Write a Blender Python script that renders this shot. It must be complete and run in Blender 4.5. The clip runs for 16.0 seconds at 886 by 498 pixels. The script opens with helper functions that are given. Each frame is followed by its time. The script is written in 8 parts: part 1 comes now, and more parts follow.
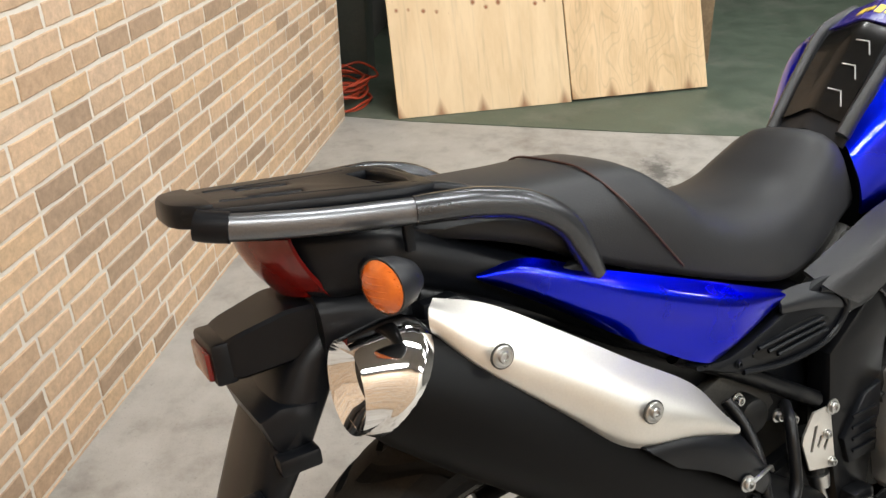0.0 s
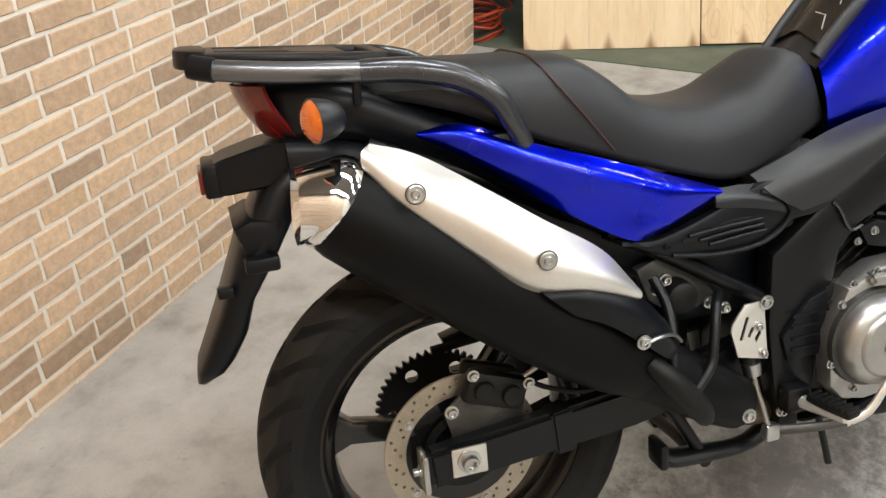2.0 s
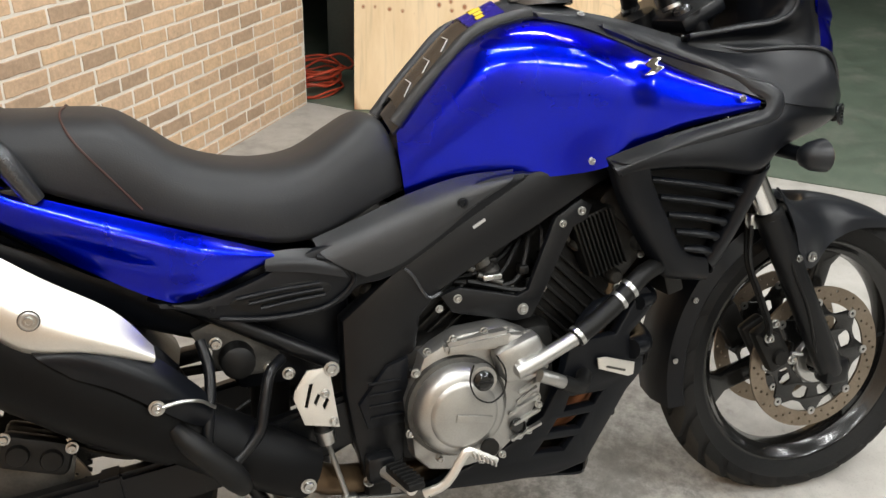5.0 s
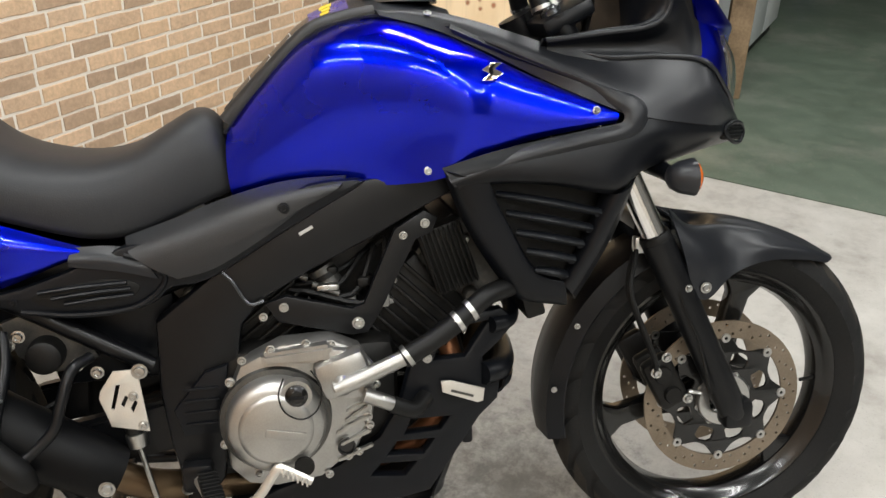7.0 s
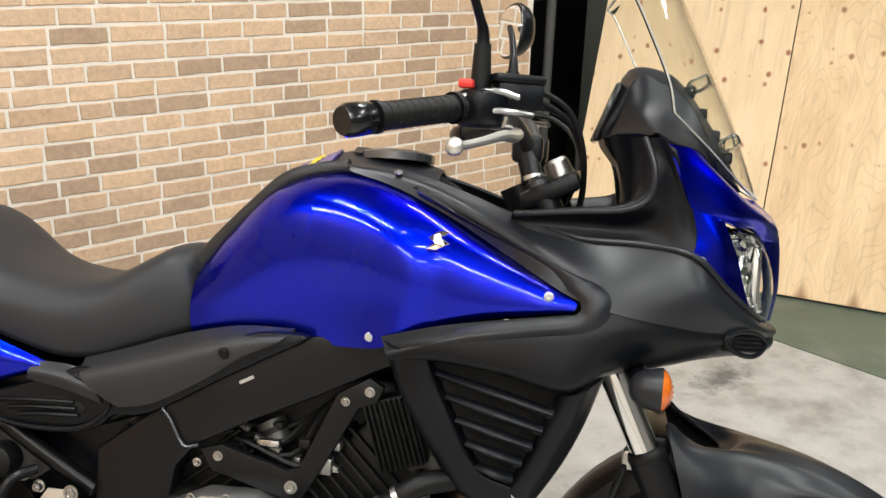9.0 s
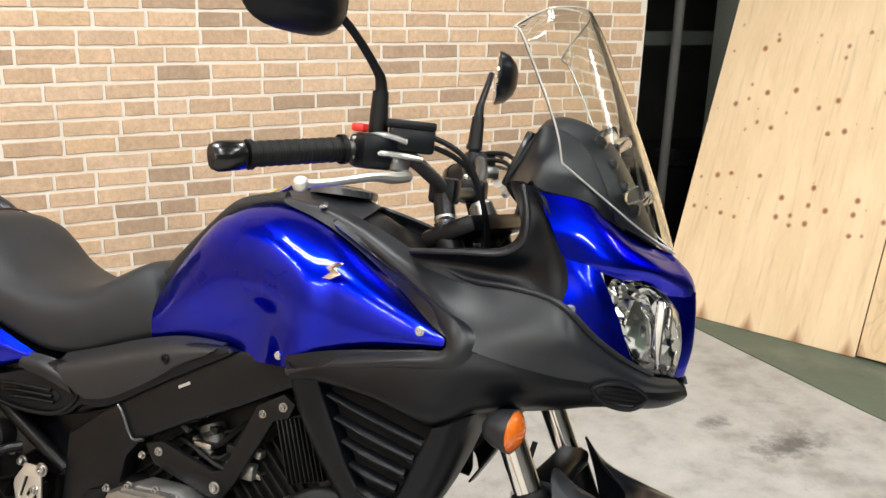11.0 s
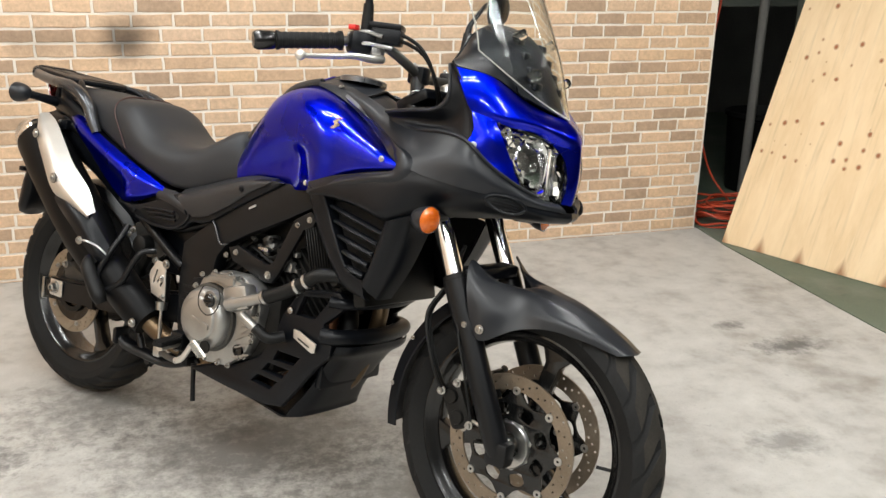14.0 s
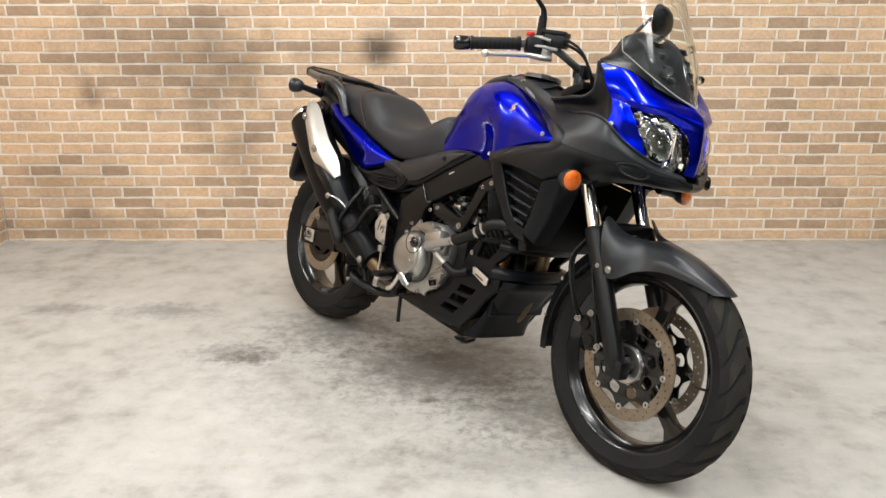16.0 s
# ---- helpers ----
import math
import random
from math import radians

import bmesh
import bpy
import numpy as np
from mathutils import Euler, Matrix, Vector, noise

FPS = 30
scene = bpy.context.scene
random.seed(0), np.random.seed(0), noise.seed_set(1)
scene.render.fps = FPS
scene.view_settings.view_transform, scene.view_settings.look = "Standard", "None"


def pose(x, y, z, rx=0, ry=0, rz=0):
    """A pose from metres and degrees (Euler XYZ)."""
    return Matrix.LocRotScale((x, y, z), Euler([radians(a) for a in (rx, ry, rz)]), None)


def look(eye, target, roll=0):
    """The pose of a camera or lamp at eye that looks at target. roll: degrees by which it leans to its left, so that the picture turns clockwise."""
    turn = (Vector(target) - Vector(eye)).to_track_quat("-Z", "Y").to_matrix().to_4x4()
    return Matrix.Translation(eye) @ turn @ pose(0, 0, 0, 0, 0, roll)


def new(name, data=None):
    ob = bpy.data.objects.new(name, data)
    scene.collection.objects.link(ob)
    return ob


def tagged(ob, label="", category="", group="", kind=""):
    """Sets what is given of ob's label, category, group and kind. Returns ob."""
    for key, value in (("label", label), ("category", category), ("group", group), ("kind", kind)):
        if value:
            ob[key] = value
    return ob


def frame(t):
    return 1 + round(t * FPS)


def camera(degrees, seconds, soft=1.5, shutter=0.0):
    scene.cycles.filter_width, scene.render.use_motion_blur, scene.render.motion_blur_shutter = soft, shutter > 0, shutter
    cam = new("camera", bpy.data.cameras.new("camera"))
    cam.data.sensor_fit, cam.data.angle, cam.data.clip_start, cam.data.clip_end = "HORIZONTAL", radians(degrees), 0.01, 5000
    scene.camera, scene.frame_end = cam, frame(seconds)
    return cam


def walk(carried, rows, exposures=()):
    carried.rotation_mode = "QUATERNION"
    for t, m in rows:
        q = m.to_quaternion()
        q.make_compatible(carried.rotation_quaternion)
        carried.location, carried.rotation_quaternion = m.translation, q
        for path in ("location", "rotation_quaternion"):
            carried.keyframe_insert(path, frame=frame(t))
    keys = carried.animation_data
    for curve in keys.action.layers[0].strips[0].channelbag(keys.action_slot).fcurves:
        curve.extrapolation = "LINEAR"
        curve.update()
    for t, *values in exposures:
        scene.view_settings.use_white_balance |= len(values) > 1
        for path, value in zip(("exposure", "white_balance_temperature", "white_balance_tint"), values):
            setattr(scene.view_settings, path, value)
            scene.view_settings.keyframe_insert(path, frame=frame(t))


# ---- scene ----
cam = camera(53.6, 16.0)

PATH = [
    (0, (-3.695, -1.105, 1.356), (-1.958, -0.793, 0.414), -1.1),
    (0.5, (-3.72, -1.207, 1.343), (-2.073, -0.723, 0.317), -0.2),
    (1, (-3.757, -1.288, 1.343), (-2.125, -0.735, 0.328), -1.0),
    (1.5, (-3.809, -1.368, 1.339), (-2.223, -0.733, 0.3), -1.2),
    (2, (-3.857, -1.464, 1.347), (-2.282, -0.789, 0.316), -1.4),
    (2.5, (-3.854, -1.525, 1.35), (-2.229, -0.958, 0.333), -1.1),
    (3, (-3.824, -1.624, 1.35), (-2.198, -1.043, 0.341), -0.7),
    (3.5, (-3.786, -1.747, 1.352), (-2.165, -1.119, 0.364), -0.4),
    (4, (-3.74, -1.871, 1.345), (-2.122, -1.243, 0.35), 0.9),
    (4.5, (-3.666, -1.949, 1.337), (-2.025, -1.35, 0.363), 0.9),
    (5, (-3.6, -2.038, 1.346), (-1.932, -1.427, 0.425), 1.7),
    (7.5, (-3.255, -2.482, 1.331), (-1.725, -1.557, 0.435), 1.0),
    (8, (-3.145, -2.55, 1.322), (-1.662, -1.466, 0.531), 0.5),
    (8.5, (-2.992, -2.655, 1.353), (-1.671, -1.336, 0.634), 1.8),
    (9, (-2.936, -2.716, 1.347), (-1.672, -1.311, 0.694), 1.7),
    (11.5, (-2.584, -3.131, 1.383), (-1.759, -1.409, 0.788), 1.6),
    (12, (-2.566, -3.258, 1.36), (-1.821, -1.507, 0.744), 1.4),
    (12.5, (-2.534, -3.368, 1.349), (-1.851, -1.615, 0.67), 1.1),
    (13, (-2.486, -3.5, 1.336), (-1.872, -1.72, 0.663), 0.3),
    (13.5, (-2.46, -3.657, 1.335), (-1.921, -1.859, 0.645), 0.2),
    (14, (-2.515, -3.813, 1.326), (-1.967, -1.996, 0.693), 0.9),
    (14.5, (-2.566, -3.987, 1.327), (-2.079, -2.165, 0.662), 0.4),
    (15, (-2.521, -4.165, 1.335), (-2.245, -2.289, 0.698), -1.2),
    (15.5, (-2.454, -4.314, 1.337), (-2.281, -2.426, 0.7), 0.3),
    (16, (-2.389, -4.447, 1.327), (-2.39, -2.536, 0.738), 0.0),
]
EXPO = [(0.0, -0.1), (3.0, -0.1), (7.5, -0.2), (9.0, -0.05), (12.5, 0.0), (16.0, -0.1)]
walk(cam, [(t, look(eye, target, roll)) for t, eye, target, roll in PATH], exposures=EXPO)

# ---- world, lamps, exposure ----
world = bpy.data.worlds.new("indoor_dark")
world.use_nodes = True
world.node_tree.nodes["Background"].inputs[0].default_value = (0.55, 0.6, 0.65, 1)
world.node_tree.nodes["Background"].inputs[1].default_value = 0.02
scene.world = world
CEIL = 3.0
# ceiling tubes: centre x, y, and turn about z
TUBES = [(x, y, 90) for x in (-4.2, -2.6, -0.8) for y in (-1.45, -3.3, -5.2)] + [(1.9, -2.6, 90)]
LAMP_WATTS = 18


# ---- materials ----
def node_mat(name):
    m = bpy.data.materials.new(name)
    m.use_nodes = True
    nt = m.node_tree
    return m, nt, nt.nodes, nt.links, nt.nodes["Principled BSDF"]


def mat(name, a, b, rough=0.5, metal=0.0, coarse=3.0, fine=60.0, bump=0.1, rspread=0.12, coat=0.0, spec=0.5, edge=(1, 1, 1)):
    """Two colours mixed by coarse and fine noise, roughness with wear, fine relief."""
    m, nt, N, L, p = node_mat(name)
    tc = N.new("ShaderNodeTexCoord")
    n1, n2 = N.new("ShaderNodeTexNoise"), N.new("ShaderNodeTexNoise")
    n1.inputs["Scale"].default_value, n2.inputs["Scale"].default_value = coarse, fine
    n1.inputs["Detail"].default_value, n2.inputs["Detail"].default_value = 5, 3
    for n in (n1, n2):
        L.new(tc.outputs["Object"], n.inputs["Vector"])
    add = N.new("ShaderNodeMath")
    add.operation = "MULTIPLY_ADD"
    L.new(n2.outputs["Fac"], add.inputs[0])
    add.inputs[1].default_value = 0.4
    L.new(n1.outputs["Fac"], add.inputs[2])
    ramp = N.new("ShaderNodeValToRGB")
    ramp.color_ramp.elements[0].position, ramp.color_ramp.elements[1].position = 0.5, 0.95
    ramp.color_ramp.elements[0].color, ramp.color_ramp.elements[1].color = (*a, 1), (*b, 1)
    L.new(add.outputs[0], ramp.inputs[0])
    L.new(ramp.outputs[0], p.inputs["Base Color"])
    rr = N.new("ShaderNodeMapRange")
    rr.inputs["To Min"].default_value, rr.inputs["To Max"].default_value = max(0.02, rough - rspread), rough + rspread
    L.new(n1.outputs["Fac"], rr.inputs["Value"])
    L.new(rr.outputs[0], p.inputs["Roughness"])
    p.inputs["Metallic"].default_value = metal
    p.inputs["Specular IOR Level"].default_value = spec
    p.inputs["Specular Tint"].default_value = (*edge, 1)
    p.inputs["Coat Weight"].default_value = coat
    p.inputs["Coat Roughness"].default_value = 0.012
    p.inputs["Coat IOR"].default_value = 1.38
    if bump:
        bp = N.new("ShaderNodeBump")
        bp.inputs["Strength"].default_value, bp.inputs["Distance"].default_value = bump, 0.0004
        L.new(n2.outputs["Fac"], bp.inputs["Height"])
        L.new(bp.outputs[0], p.inputs["Normal"])
    return m


def brick_mat(name, island):
    m, nt, N, L, p = node_mat(name)
    if island:
        g = N.new("ShaderNodeNewGeometry")
        rnd = g.outputs["Random Per Island"]
    else:
        rnd = N.new("ShaderNodeObjectInfo").outputs["Random"]
    pos = N.new("ShaderNodeNewGeometry").outputs["Position"]
    ramp = N.new("ShaderNodeValToRGB")
    ramp.color_ramp.interpolation = "LINEAR"
    e = ramp.color_ramp.elements
    e[0].position, e[0].color = 0.0, (0.41, 0.288, 0.195, 1)
    e[1].position, e[1].color = 1.0, (0.655, 0.470, 0.325, 1)
    for q, c in ((0.20, (0.46, 0.322, 0.215, 1)), (0.24, (0.555, 0.382, 0.247, 1)), (0.45, (0.60, 0.425, 0.285, 1)), (0.65, (0.672, 0.470, 0.308, 1)), (0.85, (0.615, 0.425, 0.262, 1))):
        k = e.new(q)
        k.color = c
    L.new(rnd, ramp.inputs[0])
    n1, n2 = N.new("ShaderNodeTexNoise"), N.new("ShaderNodeTexNoise")
    n1.inputs["Scale"].default_value, n2.inputs["Scale"].default_value = 14, 120
    n1.inputs["Detail"].default_value = 6
    L.new(pos, n1.inputs["Vector"]), L.new(pos, n2.inputs["Vector"])
    mul = N.new("ShaderNodeMapRange")
    mul.inputs["To Min"].default_value, mul.inputs["To Max"].default_value = 0.78, 1.22
    L.new(n1.outputs["Fac"], mul.inputs["Value"])
    mix = N.new("ShaderNodeVectorMath")
    mix.operation = "SCALE"
    L.new(ramp.outputs[0], mix.inputs[0]), L.new(mul.outputs[0], mix.inputs["Scale"])
    n3, m3, x3 = N.new("ShaderNodeTexNoise"), N.new("ShaderNodeMapRange"), N.new("ShaderNodeVectorMath")
    n3.inputs["Scale"].default_value, n3.inputs["Detail"].default_value, n3.inputs["Roughness"].default_value = 55, 7, 0.7
    L.new(pos, n3.inputs["Vector"])
    m3.inputs["From Min"].default_value, m3.inputs["From Max"].default_value = 0.25, 0.75
    m3.inputs["To Min"].default_value, m3.inputs["To Max"].default_value = 0.74, 1.2
    L.new(n3.outputs["Fac"], m3.inputs["Value"])
    x3.operation = "SCALE"
    L.new(mix.outputs[0], x3.inputs[0]), L.new(m3.outputs[0], x3.inputs["Scale"])
    last = x3.outputs[0]
    last = darken_wall(N, L, pos, last)
    L.new(last, p.inputs["Base Color"])
    p.inputs["Roughness"].default_value = 0.75
    bp = N.new("ShaderNodeBump")
    bp.inputs["Strength"].default_value, bp.inputs["Distance"].default_value = 0.35, 0.002
    L.new(n2.outputs["Fac"], bp.inputs["Height"]), L.new(bp.outputs[0], p.inputs["Normal"])
    return m


def darken_wall(N, L, pos, colour):
    """Dark ovals on the wall: a rubbed smoky patch, puffs beside it, broad ones."""
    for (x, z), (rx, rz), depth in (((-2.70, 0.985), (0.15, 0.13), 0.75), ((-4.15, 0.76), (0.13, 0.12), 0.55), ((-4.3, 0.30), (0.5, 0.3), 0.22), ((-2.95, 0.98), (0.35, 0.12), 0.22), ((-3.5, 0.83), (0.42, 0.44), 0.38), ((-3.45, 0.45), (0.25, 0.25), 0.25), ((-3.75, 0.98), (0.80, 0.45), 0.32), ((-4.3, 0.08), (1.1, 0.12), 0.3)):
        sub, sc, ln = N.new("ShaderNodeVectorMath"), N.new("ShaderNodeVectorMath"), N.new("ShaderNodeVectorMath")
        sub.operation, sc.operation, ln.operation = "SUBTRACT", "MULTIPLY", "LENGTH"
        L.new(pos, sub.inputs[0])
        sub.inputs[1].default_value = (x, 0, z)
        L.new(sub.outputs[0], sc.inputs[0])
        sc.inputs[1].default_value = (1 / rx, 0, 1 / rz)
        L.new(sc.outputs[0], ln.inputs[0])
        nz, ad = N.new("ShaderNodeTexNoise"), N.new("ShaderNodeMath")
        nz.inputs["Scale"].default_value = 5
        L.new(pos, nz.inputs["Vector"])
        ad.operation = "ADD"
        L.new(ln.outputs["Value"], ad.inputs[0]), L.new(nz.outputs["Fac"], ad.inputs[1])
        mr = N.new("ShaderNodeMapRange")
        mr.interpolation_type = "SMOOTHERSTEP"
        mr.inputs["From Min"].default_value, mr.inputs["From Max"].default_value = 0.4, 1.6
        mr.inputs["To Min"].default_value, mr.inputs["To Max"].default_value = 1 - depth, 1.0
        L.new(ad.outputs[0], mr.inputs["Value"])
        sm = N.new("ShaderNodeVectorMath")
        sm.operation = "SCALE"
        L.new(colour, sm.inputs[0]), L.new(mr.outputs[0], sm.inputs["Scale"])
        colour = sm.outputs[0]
    return colour


def smear(m):
    """Lays the wall's smears and dark ovals over a finished material."""
    N, L = m.node_tree.nodes, m.node_tree.links
    slot = N["Principled BSDF"].inputs["Base Color"]
    L.new(darken_wall(N, L, N.new("ShaderNodeNewGeometry").outputs["Position"], slot.links[0].from_socket), slot)


def floor_mat(name, base, dark, light, spots=True, rough=0.6, worn=0.0):
    m, nt, N, L, p = node_mat(name)
    pos = N.new("ShaderNodeNewGeometry").outputs["Position"]
    big, mid, fin = (N.new("ShaderNodeTexNoise") for _ in range(3))
    for n, s, d in ((big, 1.3, 6), (mid, 9, 8), (fin, 90, 4)):
        n.inputs["Scale"].default_value, n.inputs["Detail"].default_value = s, d
        n.inputs["Roughness"].default_value = 0.62
        L.new(pos, n.inputs["Vector"])
    ramp = N.new("ShaderNodeValToRGB")
    e = ramp.color_ramp.elements
    e[0].position, e[0].color = 0.30, (*dark, 1)
    e[1].position, e[1].color = 0.72, (*light, 1)
    k = e.new(0.5)
    k.color = (*base, 1)
    ad = N.new("ShaderNodeMath")
    ad.operation = "MULTIPLY_ADD"
    L.new(mid.outputs["Fac"], ad.inputs[0])
    ad.inputs[1].default_value = 0.55
    sc = N.new("ShaderNodeMath")
    sc.operation = "MULTIPLY"
    sc.inputs[1].default_value = 0.47
    L.new(big.outputs["Fac"], sc.inputs[0]), L.new(sc.outputs[0], ad.inputs[2])
    L.new(ad.outputs[0], ramp.inputs[0])
    last = ramp.outputs[0]
    if spots:
        # small dark chips and oily spots
        for scale, lo, hi, depth in ((4.0, 0.56, 0.74, 0.20), (22.0, 0.62, 0.74, 0.34), (70.0, 0.62, 0.74, 0.32), (190.0, 0.57, 0.72, 0.38)):
            nz, mr, sm = N.new("ShaderNodeTexNoise"), N.new("ShaderNodeMapRange"), N.new("ShaderNodeVectorMath")
            nz.inputs["Scale"].default_value, nz.inputs["Detail"].default_value, nz.inputs["Roughness"].default_value = scale, 8, 0.68
            L.new(pos, nz.inputs["Vector"])
            mr.inputs["From Min"].default_value, mr.inputs["From Max"].default_value = lo, hi
            mr.inputs["To Min"].default_value, mr.inputs["To Max"].default_value = 1.0, 1 - depth
            L.new(nz.outputs["Fac"], mr.inputs["Value"])
            sm.operation = "SCALE"
            L.new(last, sm.inputs[0]), L.new(mr.outputs[0], sm.inputs["Scale"])
            last = sm.outputs[0]
        # oil stains and dirt, with the shade under the motorcycle painted in wide ovals
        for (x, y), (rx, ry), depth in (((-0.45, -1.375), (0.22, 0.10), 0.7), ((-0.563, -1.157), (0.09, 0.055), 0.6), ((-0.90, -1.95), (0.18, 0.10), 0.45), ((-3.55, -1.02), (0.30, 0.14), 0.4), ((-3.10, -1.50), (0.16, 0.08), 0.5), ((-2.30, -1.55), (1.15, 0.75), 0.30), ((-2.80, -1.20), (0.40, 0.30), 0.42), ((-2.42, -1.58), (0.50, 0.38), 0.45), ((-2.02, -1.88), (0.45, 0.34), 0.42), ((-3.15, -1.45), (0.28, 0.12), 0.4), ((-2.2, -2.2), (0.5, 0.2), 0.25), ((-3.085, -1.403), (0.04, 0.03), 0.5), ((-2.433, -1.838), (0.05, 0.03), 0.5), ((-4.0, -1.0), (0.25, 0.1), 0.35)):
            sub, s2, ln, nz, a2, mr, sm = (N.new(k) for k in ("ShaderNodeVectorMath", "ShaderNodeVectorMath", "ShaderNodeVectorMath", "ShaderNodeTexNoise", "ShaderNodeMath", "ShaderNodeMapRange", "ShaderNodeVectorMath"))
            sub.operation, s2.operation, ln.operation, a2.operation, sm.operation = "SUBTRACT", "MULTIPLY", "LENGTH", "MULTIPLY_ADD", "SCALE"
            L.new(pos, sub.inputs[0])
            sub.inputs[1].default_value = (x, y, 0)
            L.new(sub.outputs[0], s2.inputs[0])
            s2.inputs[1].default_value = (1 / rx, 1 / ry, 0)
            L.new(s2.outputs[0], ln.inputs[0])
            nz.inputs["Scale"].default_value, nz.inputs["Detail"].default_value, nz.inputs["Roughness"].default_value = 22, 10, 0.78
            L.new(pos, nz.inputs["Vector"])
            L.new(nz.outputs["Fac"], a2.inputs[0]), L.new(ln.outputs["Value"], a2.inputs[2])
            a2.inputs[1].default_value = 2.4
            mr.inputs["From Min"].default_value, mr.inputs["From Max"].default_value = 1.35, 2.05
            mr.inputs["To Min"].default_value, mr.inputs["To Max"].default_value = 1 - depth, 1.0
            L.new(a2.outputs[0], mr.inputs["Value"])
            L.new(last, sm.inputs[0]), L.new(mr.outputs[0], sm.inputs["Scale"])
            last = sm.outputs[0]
    if worn:
        # paint rubbed through to pale concrete in patches and specks
        for scale, lo, hi in ((2.2, 0.50, 0.72), (45.0, 0.60, 0.72)):
            nz, mr, mw = N.new("ShaderNodeTexNoise"), N.new("ShaderNodeMapRange"), N.new("ShaderNodeMix")
            nz.inputs["Scale"].default_value, nz.inputs["Detail"].default_value, nz.inputs["Roughness"].default_value = scale, 9, 0.7
            L.new(pos, nz.inputs["Vector"]), L.new(nz.outputs["Fac"], mr.inputs["Value"])
            mr.inputs["From Min"].default_value, mr.inputs["From Max"].default_value = lo, hi
            mr.inputs["To Min"].default_value, mr.inputs["To Max"].default_value = 0.0, worn
            mw.data_type = "RGBA"
            L.new(mr.outputs[0], mw.inputs["Factor"]), L.new(last, mw.inputs["A"])
            mw.inputs["B"].default_value = (0.23, 0.225, 0.19, 1)
            last = mw.outputs["Result"]
    L.new(last, p.inputs["Base Color"])
    rr = N.new("ShaderNodeMapRange")
    rr.inputs["To Min"].default_value, rr.inputs["To Max"].default_value = rough - 0.15, rough + 0.2
    L.new(mid.outputs["Fac"], rr.inputs["Value"]), L.new(rr.outputs[0], p.inputs["Roughness"])
    bp = N.new("ShaderNodeBump")
    bp.inputs["Strength"].default_value, bp.inputs["Distance"].default_value = 0.25, 0.003
    L.new(fin.outputs["Fac"], bp.inputs["Height"]), L.new(bp.outputs[0], p.inputs["Normal"])
    return m


def ply_mat(name, a, b, knot, bands, figure):
    """Plywood face: long grain, cathedral bands and round brown knots in rows."""
    m, nt, N, L, p = node_mat(name)
    tc = N.new("ShaderNodeTexCoord").outputs["Object"]
    mp = N.new("ShaderNodeMapping")
    mp.inputs["Scale"].default_value = (10, 10, 2.2)
    L.new(tc, mp.inputs["Vector"])
    n1, n2 = N.new("ShaderNodeTexNoise"), N.new("ShaderNodeTexNoise")
    n1.inputs["Scale"].default_value, n1.inputs["Detail"].default_value = 1.2, 6
    n1.inputs["Distortion"].default_value = 0.7
    n2.inputs["Scale"].default_value, n2.inputs["Detail"].default_value = 9, 3
    L.new(mp.outputs[0], n1.inputs["Vector"]), L.new(mp.outputs[0], n2.inputs["Vector"])
    ad = N.new("ShaderNodeMath")
    ad.operation = "MULTIPLY_ADD"
    L.new(n2.outputs["Fac"], ad.inputs[0])
    ad.inputs[1].default_value = 0.35
    L.new(n1.outputs["Fac"], ad.inputs[2])
    ramp = N.new("ShaderNodeValToRGB")
    e = ramp.color_ramp.elements
    e[0].position, e[0].color, e[1].position, e[1].color = 0.42, (*b, 1), 0.85, (*a, 1)
    L.new(ad.outputs[0], ramp.inputs[0])
    vm = N.new("ShaderNodeMapping")
    vm.inputs["Rotation"].default_value = (radians(90), 0, 0)
    vm.inputs["Scale"].default_value = (17.0, 14.0, 14.0)
    L.new(tc, vm.inputs["Vector"])
    vo = N.new("ShaderNodeTexVoronoi")
    vo.voronoi_dimensions = "2D"
    vo.inputs["Scale"].default_value, vo.inputs["Randomness"].default_value = 1.0, 1.0
    L.new(vm.outputs[0], vo.inputs["Vector"])
    gate, mr = N.new("ShaderNodeMapRange"), N.new("ShaderNodeMapRange")
    sep = N.new("ShaderNodeSeparateColor")
    L.new(vo.outputs["Color"], sep.inputs[0])
    gate.inputs["From Min"].default_value, gate.inputs["From Max"].default_value = 0.35, 1.0
    gate.inputs["To Min"].default_value, gate.inputs["To Max"].default_value = -0.14, 0.20
    # knots gather in bands across the sheet
    sz = N.new("ShaderNodeSeparateXYZ")
    L.new(tc, sz.inputs[0])
    ab = sep.outputs[0]
    for c, h in bands:
        d1, d2, m1, a1 = N.new("ShaderNodeMath"), N.new("ShaderNodeMath"), N.new("ShaderNodeMapRange"), N.new("ShaderNodeMath")
        d1.operation, d2.operation, a1.operation = "SUBTRACT", "ABSOLUTE", "ADD"
        L.new(sz.outputs[2], d1.inputs[0])
        d1.inputs[1].default_value = c
        L.new(d1.outputs[0], d2.inputs[0]), L.new(d2.outputs[0], m1.inputs["Value"])
        m1.inputs["From Min"].default_value, m1.inputs["From Max"].default_value = h, h + 0.06
        m1.inputs["To Min"].default_value, m1.inputs["To Max"].default_value = 1.02, 0.0
        L.new(ab, a1.inputs[0]), L.new(m1.outputs[0], a1.inputs[1])
        ab = a1.outputs[0]
    sb2 = N.new("ShaderNodeMath")
    sb2.operation = "SUBTRACT"
    L.new(ab, sb2.inputs[0])
    sb2.inputs[1].default_value = 0.85
    L.new(sb2.outputs[0], gate.inputs["Value"])
    sb = N.new("ShaderNodeMath")
    sb.operation = "SUBTRACT"
    L.new(vo.outputs["Distance"], sb.inputs[0]), L.new(gate.outputs[0], sb.inputs[1])
